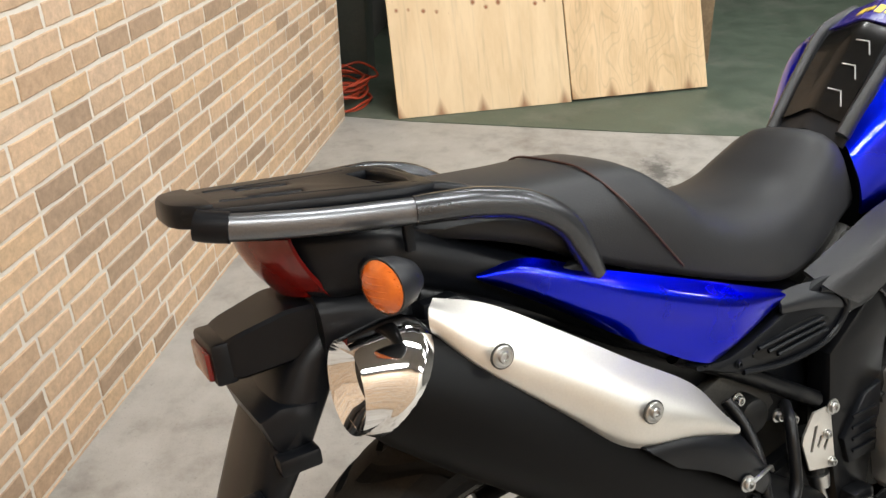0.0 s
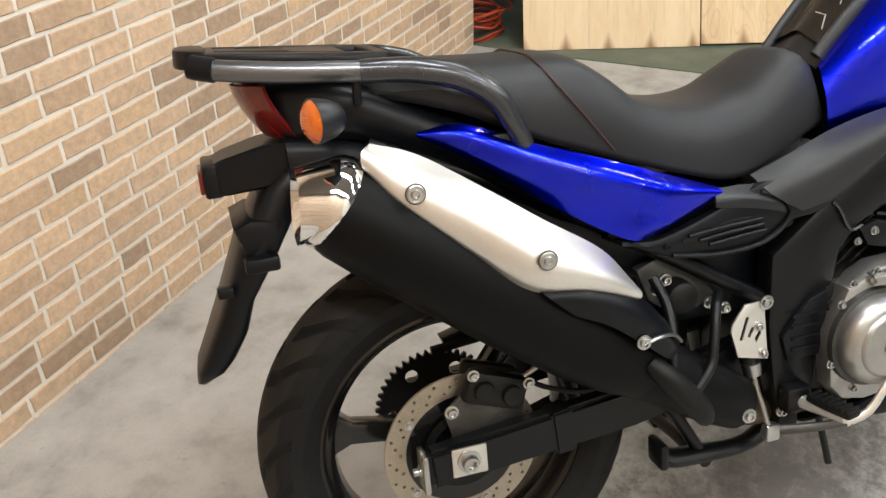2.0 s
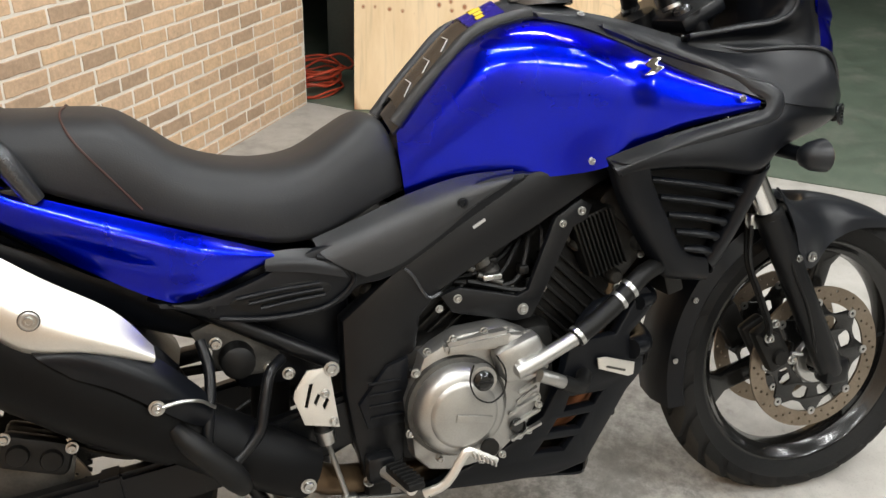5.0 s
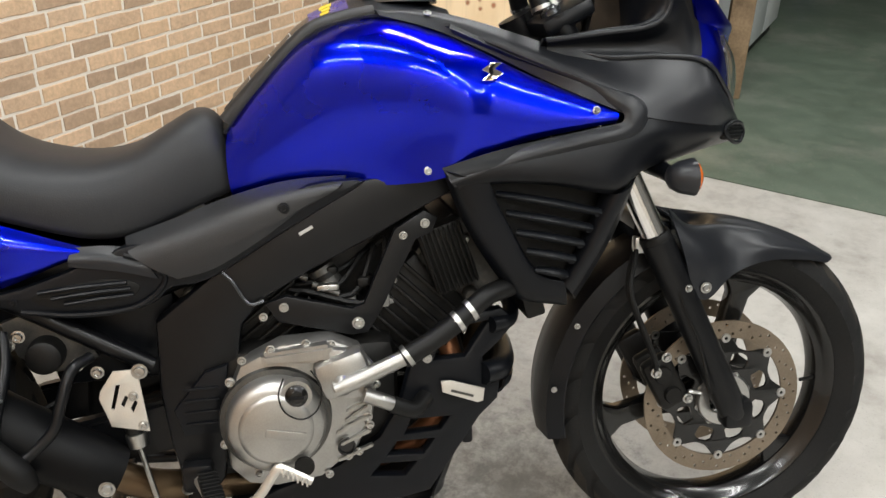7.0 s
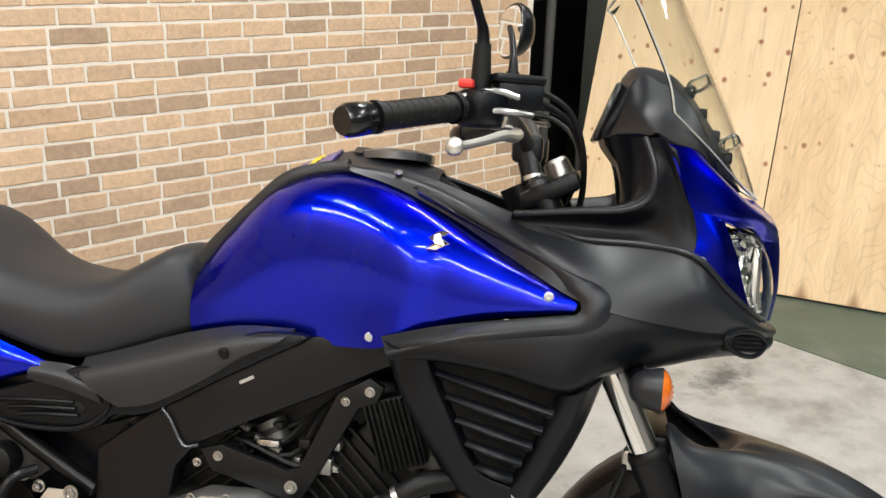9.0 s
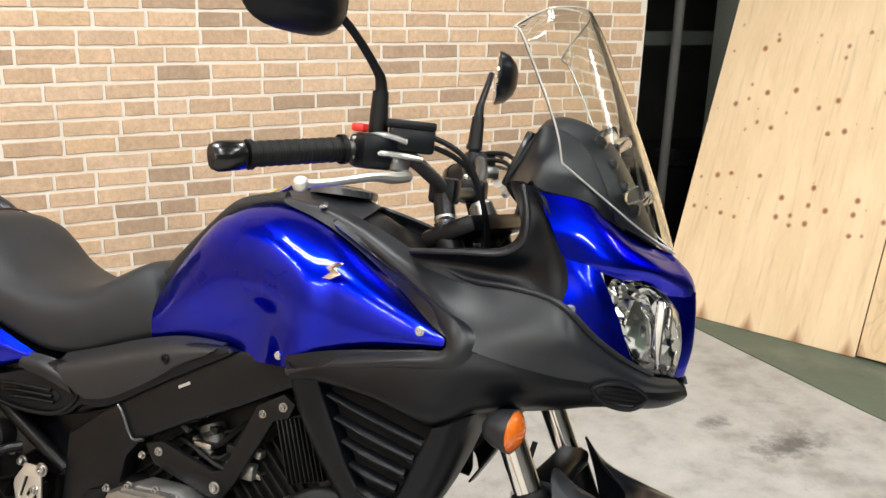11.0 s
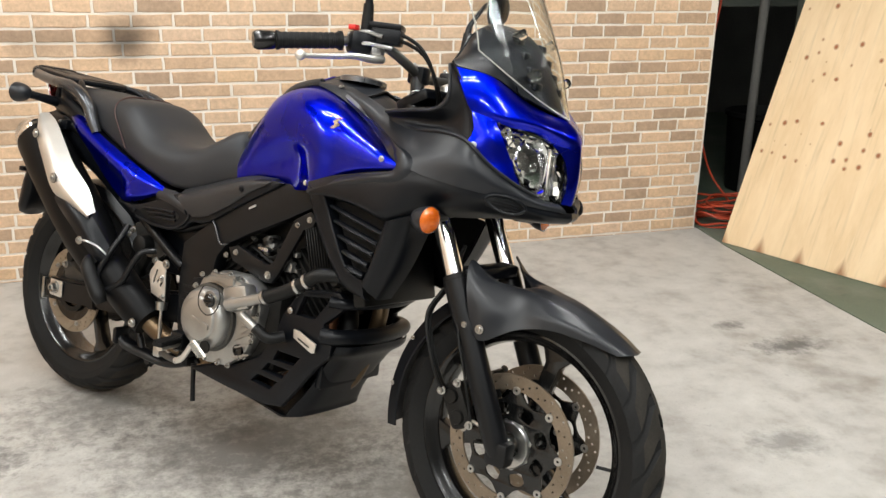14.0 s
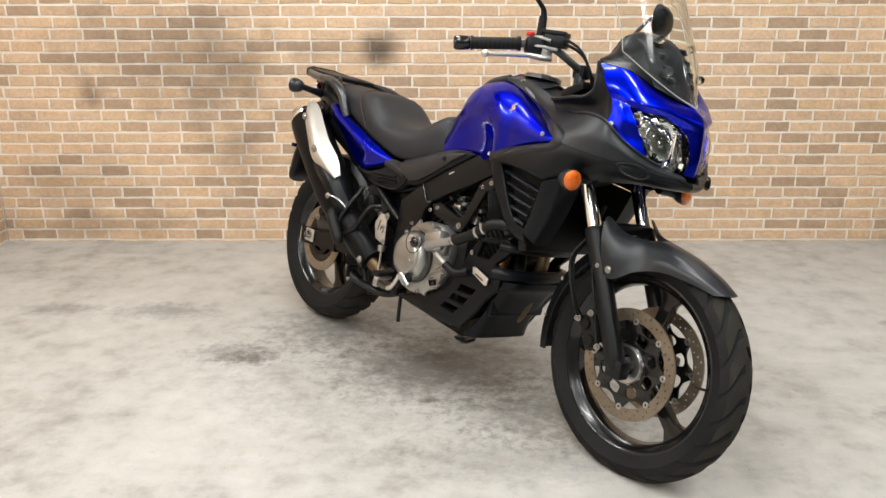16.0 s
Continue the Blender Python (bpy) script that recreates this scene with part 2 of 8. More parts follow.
    mr.inputs["From Min"].default_value, mr.inputs["From Max"].default_value = -0.11, 0.05
    mr.inputs["To Min"].default_value, mr.inputs["To Max"].default_value = 0.95, 0.0
    L.new(sb.outputs[0], mr.inputs["Value"])
    mx = N.new("ShaderNodeMix")
    mx.data_type = "RGBA"
    L.new(mr.outputs[0], mx.inputs["Factor"]), L.new(ramp.outputs[0], mx.inputs["A"])
    mx.inputs["B"].default_value = (*knot, 1)
    # nail stains in a row along the lower edge, and brown grain streaks
    sx = N.new("ShaderNodeSeparateXYZ")
    L.new(tc, sx.inputs[0])
    pp, zz, pw, dd, st = (N.new("ShaderNodeMath") for _ in range(5))
    pp.operation, zz.operation, pw.operation, dd.operation = "PINGPONG", "MULTIPLY", "MULTIPLY", "ADD"
    L.new(sx.outputs[0], pp.inputs[0])
    pp.inputs[1].default_value = 0.1
    L.new(sx.outputs[2], zz.inputs[0])
    zz.inputs[1].default_value = 0.45
    L.new(pp.outputs[0], pw.inputs[0])
    pw.inputs[1].default_value = 1.0
    L.new(pw.outputs[0], dd.inputs[0]), L.new(zz.outputs[0], dd.inputs[1])
    nm = N.new("ShaderNodeMapRange")
    nm.inputs["From Min"].default_value, nm.inputs["From Max"].default_value = 0.010, 0.040
    nm.inputs["To Min"].default_value, nm.inputs["To Max"].default_value = 0.75, 0.0
    L.new(dd.outputs[0], nm.inputs["Value"])
    mq = N.new("ShaderNodeMix")
    mq.data_type = "RGBA"
    L.new(nm.outputs[0], mq.inputs["Factor"]), L.new(mx.outputs["Result"], mq.inputs["A"])
    mq.inputs["B"].default_value = (knot[0] * 0.9, knot[1], knot[2], 1)
    ms = N.new("ShaderNodeMapping")
    ms.inputs["Scale"].default_value = (60, 60, 3.5)
    L.new(tc, ms.inputs["Vector"])
    ns, rs, fs = N.new("ShaderNodeTexNoise"), N.new("ShaderNodeMapRange"), N.new("ShaderNodeVectorMath")
    ns.inputs["Scale"].default_value, ns.inputs["Detail"].default_value = 1.0, 4
    L.new(ms.outputs[0], ns.inputs["Vector"])
    rs.inputs["From Min"].default_value, rs.inputs["From Max"].default_value = 0.55, 0.78
    rs.inputs["To Min"].default_value, rs.inputs["To Max"].default_value = 1.0, 0.82
    L.new(ns.outputs["Fac"], rs.inputs["Value"])
    fs.operation = "SCALE"
    L.new(mq.outputs["Result"], fs.inputs[0]), L.new(rs.outputs[0], fs.inputs["Scale"])
    face = fs.outputs[0]
    if figure:
        # rotary-cut figure: long closed rings round pale hearts
        mf, wv, rf, xf = N.new("ShaderNodeMapping"), N.new("ShaderNodeTexNoise"), N.new("ShaderNodeMath"), N.new("ShaderNodeMapRange")
        mf.inputs["Scale"].default_value = (5.0, 5.0, 1.5)
        L.new(tc, mf.inputs["Vector"]), L.new(mf.outputs[0], wv.inputs["Vector"])
        wv.inputs["Scale"].default_value, wv.inputs["Detail"].default_value = 1.0, 1.5
        rf.operation = "PINGPONG"
        rf.inputs[1].default_value = 0.022
        L.new(wv.outputs["Fac"], rf.inputs[0]), L.new(rf.outputs[0], xf.inputs["Value"])
        xf.inputs["From Min"].default_value, xf.inputs["From Max"].default_value = 0.0, 0.006
        xf.inputs["To Min"].default_value, xf.inputs["To Max"].default_value = 0.87, 1.0
        ff = N.new("ShaderNodeVectorMath")
        ff.operation = "SCALE"
        L.new(face, ff.inputs[0]), L.new(xf.outputs[0], ff.inputs["Scale"])
        face = ff.outputs[0]
    L.new(face, p.inputs["Base Color"])
    p.inputs["Roughness"].default_value = 0.6
    bp = N.new("ShaderNodeBump")
    bp.inputs["Strength"].default_value, bp.inputs["Distance"].default_value = 0.2, 0.001
    L.new(n2.outputs["Fac"], bp.inputs["Height"]), L.new(bp.outputs[0], p.inputs["Normal"])
    return m


def glass_mat(name, tint, rough=0.02, ior=1.45, mixin=0.0):
    m, nt, N, L, p = node_mat(name)
    p.inputs["Base Color"].default_value = (*tint, 1)
    p.inputs["Transmission Weight"].default_value = 1.0
    p.inputs["Roughness"].default_value = rough
    p.inputs["IOR"].default_value = ior
    return m


M_BRICK, M_BRICK_FAR = brick_mat("brick_face", False), brick_mat("brick_face_joined", True)
M_MORTAR = mat("white_mortar", (0.71, 0.655, 0.57), (0.81, 0.755, 0.67), 0.85, coarse=5, fine=150, bump=0.5)
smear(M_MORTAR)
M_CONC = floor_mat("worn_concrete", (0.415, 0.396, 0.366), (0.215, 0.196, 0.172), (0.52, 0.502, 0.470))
M_GREEN = floor_mat("green_floor_paint", (0.092, 0.122, 0.088), (0.062, 0.080, 0.058), (0.13, 0.165, 0.122), spots=True, rough=0.5, worn=0.6)
M_PLY = ply_mat("plywood_face", (0.83, 0.635, 0.40), (0.74, 0.54, 0.315), (0.30, 0.085, 0.022), ((0.56, 0.09), (0.97, 0.10), (1.25, 0.06)), False)
M_PLYFIG = ply_mat("figured_plywood_face", (0.82, 0.60, 0.36), (0.66, 0.45, 0.24), (0.33, 0.13, 0.05), ((0.62, 0.02), (1.02, 0.03), (1.22, 0.02)), True)
M_TIMBER = mat("old_timber", (0.16, 0.105, 0.06), (0.40, 0.28, 0.165), 0.75, coarse=6, fine=80, bump=0.6)
M_DARKWALL = mat("dark_back_wall", (0.10, 0.098, 0.09), (0.17, 0.165, 0.15), 0.8, coarse=2)
# kept dark so the unseen walls bounce little light; also on the bay pipe
M_PLASTER = mat("dim_plaster", (0.13, 0.125, 0.115), (0.18, 0.175, 0.16), 0.8, coarse=1.2)
M_CEIL = mat("ceiling_board", (0.16, 0.16, 0.155), (0.22, 0.22, 0.21), 0.85, coarse=1.5)
M_STEELGREEN = mat("green_grey_steel", (0.08, 0.09, 0.075), (0.12, 0.13, 0.11), 0.5, coarse=3)
M_REDCABLE = mat("red_cable", (0.42, 0.05, 0.02), (0.58, 0.09, 0.04), 0.45, coarse=8)
M_WHITEBOX = mat("white_enamel", (0.55, 0.57, 0.58), (0.68, 0.70, 0.70), 0.35, coarse=2)
M_BLUESHEET = mat("blue_tarp", (0.02, 0.08, 0.38), (0.04, 0.13, 0.5), 0.5, coarse=6)
M_TUBE = mat("lamp_white", (0.8, 0.8, 0.8), (0.85, 0.85, 0.85), 0.4)

M_BLUE = mat("blue_metallic_paint", (0.0001, 0.0075, 0.54), (0.0002, 0.0105, 0.68), 0.28, metal=1.0, coarse=5, fine=900, bump=0.0, rspread=0.03, coat=0.85, edge=(0.02, 0.08, 0.9))
M_BLACK = mat("matt_black_plastic", (0.0024, 0.003, 0.0044), (0.0042, 0.005, 0.007), 0.36, coarse=7, fine=700, bump=0.25, rspread=0.08, spec=0.23)
M_GREYPL = mat("grey_black_plastic", (0.0085, 0.0095, 0.0122), (0.0135, 0.0148, 0.018), 0.36, coarse=6, fine=800, bump=0.25, rspread=0.08, spec=0.38)
M_SEAT = mat("grained_vinyl", (0.0145, 0.0155, 0.018), (0.0225, 0.0235, 0.026), 0.50, coarse=9, fine=420, bump=0.6, rspread=0.05, spec=0.32)
M_STITCH = mat("red_piping", (0.035, 0.012, 0.009), (0.06, 0.02, 0.015), 0.6, coarse=20)
M_RAIL = mat("satin_black_metal", (0.055, 0.057, 0.062), (0.078, 0.081, 0.087), 0.23, metal=0.7, coarse=6, fine=500, bump=0.1)
M_FRAME = mat("black_painted_frame", (0.0028, 0.0031, 0.0039), (0.0048, 0.0051, 0.006), 0.34, coarse=5, fine=400, bump=0.12, spec=0.28)
M_TYRE = mat("tyre_rubber", (0.0055, 0.0056, 0.0058), (0.014, 0.0138, 0.0135), 0.70, coarse=5, fine=220, bump=0.6, spec=0.2)
M_TREAD = mat("dusty_tread_rubber", (0.014, 0.0128, 0.011), (0.034, 0.030, 0.0245), 0.8, coarse=9, fine=240, bump=0.6, spec=0.2)
M_GRAIN = mat("grained_black_pad", (0.0115, 0.0122, 0.014), (0.0175, 0.0184, 0.0205), 0.34, coarse=7, fine=620, bump=1.6, rspread=0.06, spec=0.45)
M_RIM = mat("black_gloss_rim", (0.00336, 0.00336, 0.00336), (0.00588, 0.00588, 0.00588), 0.22, coarse=6, fine=300, bump=0.05, coat=0.4, spec=0.4)
M_STEEL = mat("brushed_steel", (0.42, 0.42, 0.41), (0.54, 0.54, 0.53), 0.3, metal=1.0, coarse=8, fine=300, bump=0.08)
M_DISC = mat("used_disc_steel", (0.30, 0.26, 0.20), (0.45, 0.40, 0.33), 0.38, metal=0.9, coarse=10, fine=250, bump=0.1)
M_DIMALLOY = mat("dim_cast_alloy", (0.05, 0.049, 0.047), (0.11, 0.108, 0.10), 0.42, metal=0.7, coarse=14, fine=260, bump=0.3)
M_DISCF = mat("brown_filmed_disc", (0.18, 0.145, 0.108), (0.29, 0.24, 0.185), 0.42, metal=0.85, coarse=10, fine=250, bump=0.1)
M_RACK = mat("satin_grey_rail", (0.12, 0.125, 0.135), (0.18, 0.187, 0.20), 0.27, metal=0.85, coarse=6, fine=500, bump=0.1)
M_CHROME = mat("chrome", (0.82, 0.82, 0.82), (0.88, 0.88, 0.88), 0.06, metal=1.0, coarse=5, fine=200, bump=0.0, rspread=0.03)
M_REFL = mat("headlamp_reflector", (0.75, 0.75, 0.75), (0.9, 0.9, 0.9), 0.12, metal=1.0, coarse=30, fine=70, bump=2.2, rspread=0.06)
M_SATIN = mat("satin_aluminium", (0.66, 0.64, 0.60), (0.76, 0.74, 0.70), 0.40, metal=0.88, coarse=4, fine=350, bump=0.06)
M_ENGINE = mat("engine_cast_alloy", (0.34, 0.335, 0.32), (0.46, 0.455, 0.44), 0.36, metal=0.9, coarse=14, fine=420, bump=0.15, rspread=0.04)
M_DARKENG = mat("dark_engine_metal", (0.005, 0.005, 0.005), (0.014, 0.0135, 0.0125), 0.45, metal=0.35, coarse=16, fine=200, bump=0.3, spec=0.3)
M_MUFF = mat("muffler_black_paint", (0.0024, 0.0025, 0.0028), (0.0038, 0.0039, 0.0042), 0.46, coarse=6, fine=500, bump=0.15, spec=0.12)
M_PIPE = mat("heat_tinted_pipe", (0.13, 0.085, 0.048), (0.21, 0.15, 0.09), 0.4, metal=0.85, coarse=9)
M_AMBERIN = mat("amber_lens_plastic", (0.50, 0.085, 0.004), (0.68, 0.15, 0.01), 0.22, coarse=40, fine=140, bump=2.0, coat=1.0)
M_REDLENS = mat("red_lens", (0.09, 0.004, 0.003), (0.16, 0.007, 0.005), 0.2, coarse=12, fine=120, bump=0.3, coat=0.4)
M_CLEAR = glass_mat("clear_screen", (0.95, 0.965, 0.94), 0.01, 1.33)
M_EDGE = mat("screen_edge", (0.34, 0.33, 0.30), (0.46, 0.45, 0.41), 0.15, coarse=6, bump=0.0)
M_LENS = glass_mat("headlight_glass", (0.97, 0.98, 0.98), 0.0, 1.15)
M_RUBBER = mat("black_rubber", (0.0028, 0.0028, 0.0028), (0.005, 0.005, 0.005), 0.5, coarse=12, fine=300, bump=0.2, spec=0.25)
M_VIOLET = mat("violet_blue_print", (0.012, 0.008, 0.16), (0.02, 0.013, 0.22), 0.25, coarse=8, bump=0.0, coat=0.6)
M_YELLOW = mat("yellow_print", (0.6, 0.45, 0.02), (0.75, 0.58, 0.05), 0.4)
M_COPPER = mat("copper_brown_pipe", (0.18, 0.07, 0.03), (0.3, 0.13, 0.06), 0.4, metal=0.7)
M_MIRROR = mat("mirror_glass", (0.9, 0.9, 0.9), (0.92, 0.92, 0.92), 0.02, metal=1.0, rspread=0.0, bump=0.0)
M_SILVERPRINT = mat("silver_print", (0.5, 0.5, 0.5), (0.6, 0.6, 0.6), 0.3, metal=0.5)
M_REDPL = mat("red_switch", (0.55, 0.02, 0.015), (0.65, 0.03, 0.02), 0.4)


# ---- mesh tools ----
def finish(bm, name, material, sharp=38):
    bmesh.ops.recalc_face_normals(bm, faces=bm.faces)
    lim = radians(sharp)
    for f in bm.faces:
        f.smooth = True
    for e in bm.edges:
        if len(e.link_faces) != 2 or e.calc_face_angle(0) > lim:
            e.smooth = False
    me = bpy.data.meshes.new(name)
    bm.to_mesh(me)
    bm.free()
    if material:
        me.materials.append(material)
    return me


def part(name, bm, material, parent, label="", at=None, sharp=38):
    if at is not None:
        bmesh.ops.transform(bm, matrix=at, verts=bm.verts)
    ob = new(name, finish(bm, name, material, sharp))
    ob.parent = parent
    if label:
        tagged(ob, label=label)
    return ob


def thing(name, bm, material, label, category, group="", kind="", at=None, sharp=38):
    ob = new(name, finish(bm, name, material, sharp))
    if at is not None:
        ob.matrix_world = at
    return tagged(ob, label, category, group, kind)


def crom(pts, n, closed=False):
    """Catmull-Rom through control points, n steps a span."""
    P = [Vector(p) for p in pts]
    k = len(P)
    out = []
    for i in range(k if closed else k - 1):
        a, b = P[i], P[(i + 1) % k]
        z = P[i - 1] if closed or i > 0 else 2 * a - b
        c = P[(i + 2) % k] if closed or i + 2 < k else 2 * b - a
        for s in range(n):
            t = s / n
            out.append(0.5 * (2 * a + (b - z) * t + (2 * z - 5 * a + 4 * b - c) * t * t + (3 * a - z - 3 * b + c) * t**3))
    if not closed:
        out.append(P[-1])
    return out


def ring_mesh(bm, rings, closed_u=True, caps=True, closed_v=False):
    V = [[bm.verts.new(p) for p in r] for r in rings]
    m = len(V[0])
    for i in range(len(V) if closed_v else len(V) - 1):
        a, b = V[i], V[(i + 1) % len(V)]
        for j in range(m if closed_u else m - 1):
            q = (a[j], a[(j + 1) % m], b[(j + 1) % m], b[j])
            if len(set(q)) == 4:
                bm.faces.new(q)
    if caps and closed_u and not closed_v:
        bm.faces.new(V[0]), bm.faces.new(V[-1][::-1])
    return V


def tube(pts, r, seg=10, smooth=4, bm=None, closed=False, flat=1.0, up=None):
    """A round (or flattened) bar along a smooth line; r may be a list, one per control point."""
    bm = bm or bmesh.new()
    C = crom(pts, smooth, closed) if smooth > 1 else [Vector(p) for p in pts]
    rad = [r] * len(C)
    if not isinstance(r, (int, float)):
        rad = [float(np.interp(i / (len(C) - 1), np.linspace(0, 1, len(r)), r)) for i in range(len(C))]
    rings, side = [], None
    for i, c in enumerate(C):
        if closed:
            t = C[(i + 1) % len(C)] - C[i - 1]
        else:
            t = C[min(i + 1, len(C) - 1)] - C[max(i - 1, 0)]
        t.normalize()
        if side is None:
            ref = Vector(up) if up else (Vector((0, 1, 0)) if abs(t.y) < 0.9 else Vector((0, 0, 1)))
            side = ref - t * ref.dot(t)
        side = (side - t * side.dot(t)).normalized()
        nrm = t.cross(side)
        rings.append([c + rad[i] * (math.cos(a) * side * flat + math.sin(a) * nrm) for a in np.linspace(0, 2 * math.pi, seg, endpoint=False)])
    ring_mesh(bm, rings, True, True, closed)
    return bm


def lathe(prof, seg=48, at=None, bm=None, closed=True, arc=360):
    """Turns a profile of (radius, offset) about the y axis. closed: the profile is a loop (a solid ring)."""
    bm = bm or bmesh.new()
    rings = []
    full = arc >= 360
    for k in range(seg if full else seg + 1):
        a = radians(arc) * k / seg
        rings.append([Vector((r * math.cos(a), y, r * math.sin(a))) for r, y in prof])
    start = len(bm.verts)
    ring_mesh(bm, rings, closed, not full and closed, full)
    bm.verts.ensure_lookup_table()
    new_verts = bm.verts[start:]
    bmesh.ops.remove_doubles(bm, verts=new_verts, dist=1e-6)
    if at is not None:
        bm.verts.ensure_lookup_table()
        bmesh.ops.transform(bm, matrix=at, verts=bm.verts[start:])
    return bm


def block(c, s, bev=0.0, at=None, bm=None, seg=2):
    """A box of size s about c with rounded edges."""
    bm2 = bmesh.new()
    bmesh.ops.create_cube(bm2, size=1.0, matrix=Matrix.Translation(c) @ Matrix.Diagonal((*s, 1)))
    if bev:
        bmesh.ops.bevel(bm2, geom=bm2.edges[:], offset=bev, segments=seg, affect="EDGES", profile=0.5)
    if at is not None:
        bmesh.ops.transform(bm2, matrix=at, verts=bm2.verts)
    return merge(bm, bm2)


def merge(bm, bm2):
    if bm is None:
        return bm2
    me = bpy.data.meshes.new("tmp")
    bm2.to_mesh(me)
    bm.from_mesh(me)
    bm2.free()
    bpy.data.meshes.remove(me)
    return bm


def plate(outline, thick, bev=0.0, holes=(), smooth=1, at=None, bm=None):
    """A flat part cut out of sheet: outline and holes in (x, z), thickness along y about 0."""
    cu = bpy.data.curves.new("tmp", "CURVE")
    cu.dimensions, cu.fill_mode = "2D", "BOTH"
    cu.extrude, cu.bevel_depth, cu.bevel_resolution = max(thick / 2 - bev, 1e-4), bev, 1
    cu.offset = -bev
    for loop in (outline, *holes):
        pts = crom([(x, z, 0) for x, z in loop], smooth, True) if smooth > 1 else [Vector((x, z, 0)) for x, z in loop]
        sp = cu.splines.new("POLY")
        sp.points.add(len(pts) - 1)
        for q, v in zip(sp.points, pts):
            q.co = (v.x, v.y, 0, 1)
        sp.use_cyclic_u = True
    ob = bpy.data.objects.new("tmp", cu)
    scene.collection.objects.link(ob)
    me = bpy.data.meshes.new_from_object(ob.evaluated_get(bpy.context.evaluated_depsgraph_get()))
    bm2 = bmesh.new()
    bm2.from_mesh(me)
    bpy.data.objects.remove(ob), bpy.data.curves.remove(cu), bpy.data.meshes.remove(me)
    bmesh.ops.remove_doubles(bm2, verts=bm2.verts, dist=1e-5)
    turn = Matrix(((1, 0, 0, 0), (0, 0, -1, 0), (0, 1, 0, 0), (0, 0, 0, 1)))
    bmesh.ops.transform(bm2, matrix=(at if at is not None else Matrix()) @ turn, verts=bm2.verts)
    return merge(bm, bm2)


def circle(cx, cz, r, n=12, a0=0.0):
    return [(cx + r * math.cos(a0 + 2 * math.pi * k / n), cz + r * math.sin(a0 + 2 * math.pi * k / n)) for k in range(n)]


def surf(grid, nu=4, nv=4, thick=0.004, bm=None, mirror=False):
    """A smooth shell through a grid of control points (rows of equal length), given thickness on its inner side."""
    bm = bm or bmesh.new()
    rows = [crom(r, nu) for r in grid]
    cols = [crom([r[i] for r in rows], nv) for i in range(len(rows[0]))]
    G = [[cols[i][j] for i in range(len(cols))] for j in range(len(cols[0]))]
    a, b = len(G), len(G[0])
    Nn = [[None] * b for _ in range(a)]
    mid = sum((p for r in G for p in r), Vector()) / (a * b)
    flip = 0
    for i in range(a):
        for j in range(b):
            du = G[i][min(j + 1, b - 1)] - G[i][max(j - 1, 0)]
            dv = G[min(i + 1, a - 1)][j] - G[max(i - 1, 0)][j]
            n = du.cross(dv)
            Nn[i][j] = n.normalized() if n.length > 1e-12 else Vector((0, -1, 0))
            flip += Nn[i][j].dot(G[i][j] - Vector((mid.x, 0, mid.z)))
    sgn = 1 if flip > 0 else -1
    for side in ((1, -1) if mirror else (1,)):
        out = [[bm.verts.new((p.x, p.y * side, p.z)) for p in r] for r in G]
        inn = [[bm.verts.new(((p - sgn * thick * n).x, (p - sgn * thick * n).y * side, (p - sgn * thick * n).z)) for p, n in zip(r, m)] for r, m in zip(G, Nn)]
        for V in (out, inn):
            for i in range(a - 1):
                for j in range(b - 1):
                    bm.faces.new((V[i][j], V[i][j + 1], V[i + 1][j + 1], V[i + 1][j]))
        edge = [(0, j) for j in range(b)] + [(i, b - 1) for i in range(1, a)] + [(a - 1, j) for j in range(b - 2, -1, -1)] + [(i, 0) for i in range(a - 2, 0, -1)]
        for (i, j), (k, l) in zip(edge, edge[1:] + edge[:1]):
            bm.faces.new((out[i][j], out[k][l], inn[k][l], inn[i][j]))
    return bm


def both(name, grid, nu, nv, thick, material, parent, label="", sharp=60):
    """A right-hand panel and its mirror image on the left, each a part of its own."""
    left = [[(x, -y, z) for x, y, z in r] for r in grid]
    a = part(name, surf(grid, nu, nv, thick), material, parent, label, sharp=sharp)
    part(name, surf(left, nu, nv, thick), material, parent, label, sharp=sharp)
    return a


def bolt(pos, r=0.008, h=0.007, axis=(0, -1, 0), bm=None, hexa=True):
    """A flanged cap screw whose head points along axis."""
    q = Vector((0, 1, 0)).rotation_difference(Vector(axis).normalized()).to_matrix().to_4x4()
    at = Matrix.Translation(pos) @ q
    bm = lathe([(0.0, h * 0.55), (r * 0.42, h * 0.55), (r * 0.45, h), (r * 0.72, h), (r * 0.8, h * 0.85), (r * 0.82, h * 0.3), (r * 1.15, h * 0.25), (r * 1.15, 0), (0.0, 0)], 12, at, bm, closed=False)
    return bm


# ---- the hall ----
WEST, SOUTH, EAST, NORTH = -4.69, -7.0, 5.5, 3.2


def slab(name, c, s, material, label, category="wall", kind="structure", bev=0.0):
    return thing(name, block(c, s, bev), material, label, category, kind=kind)


floor_ob = slab("floor", ((WEST + EAST) / 2, (SOUTH + NORTH) / 2, -0.1), (EAST - WEST + 0.4, NORTH - SOUTH + 0.4, 0.2), M_CONC, "worn grey concrete workshop floor with oil stains and shade painted under the motorcycle", "floor")
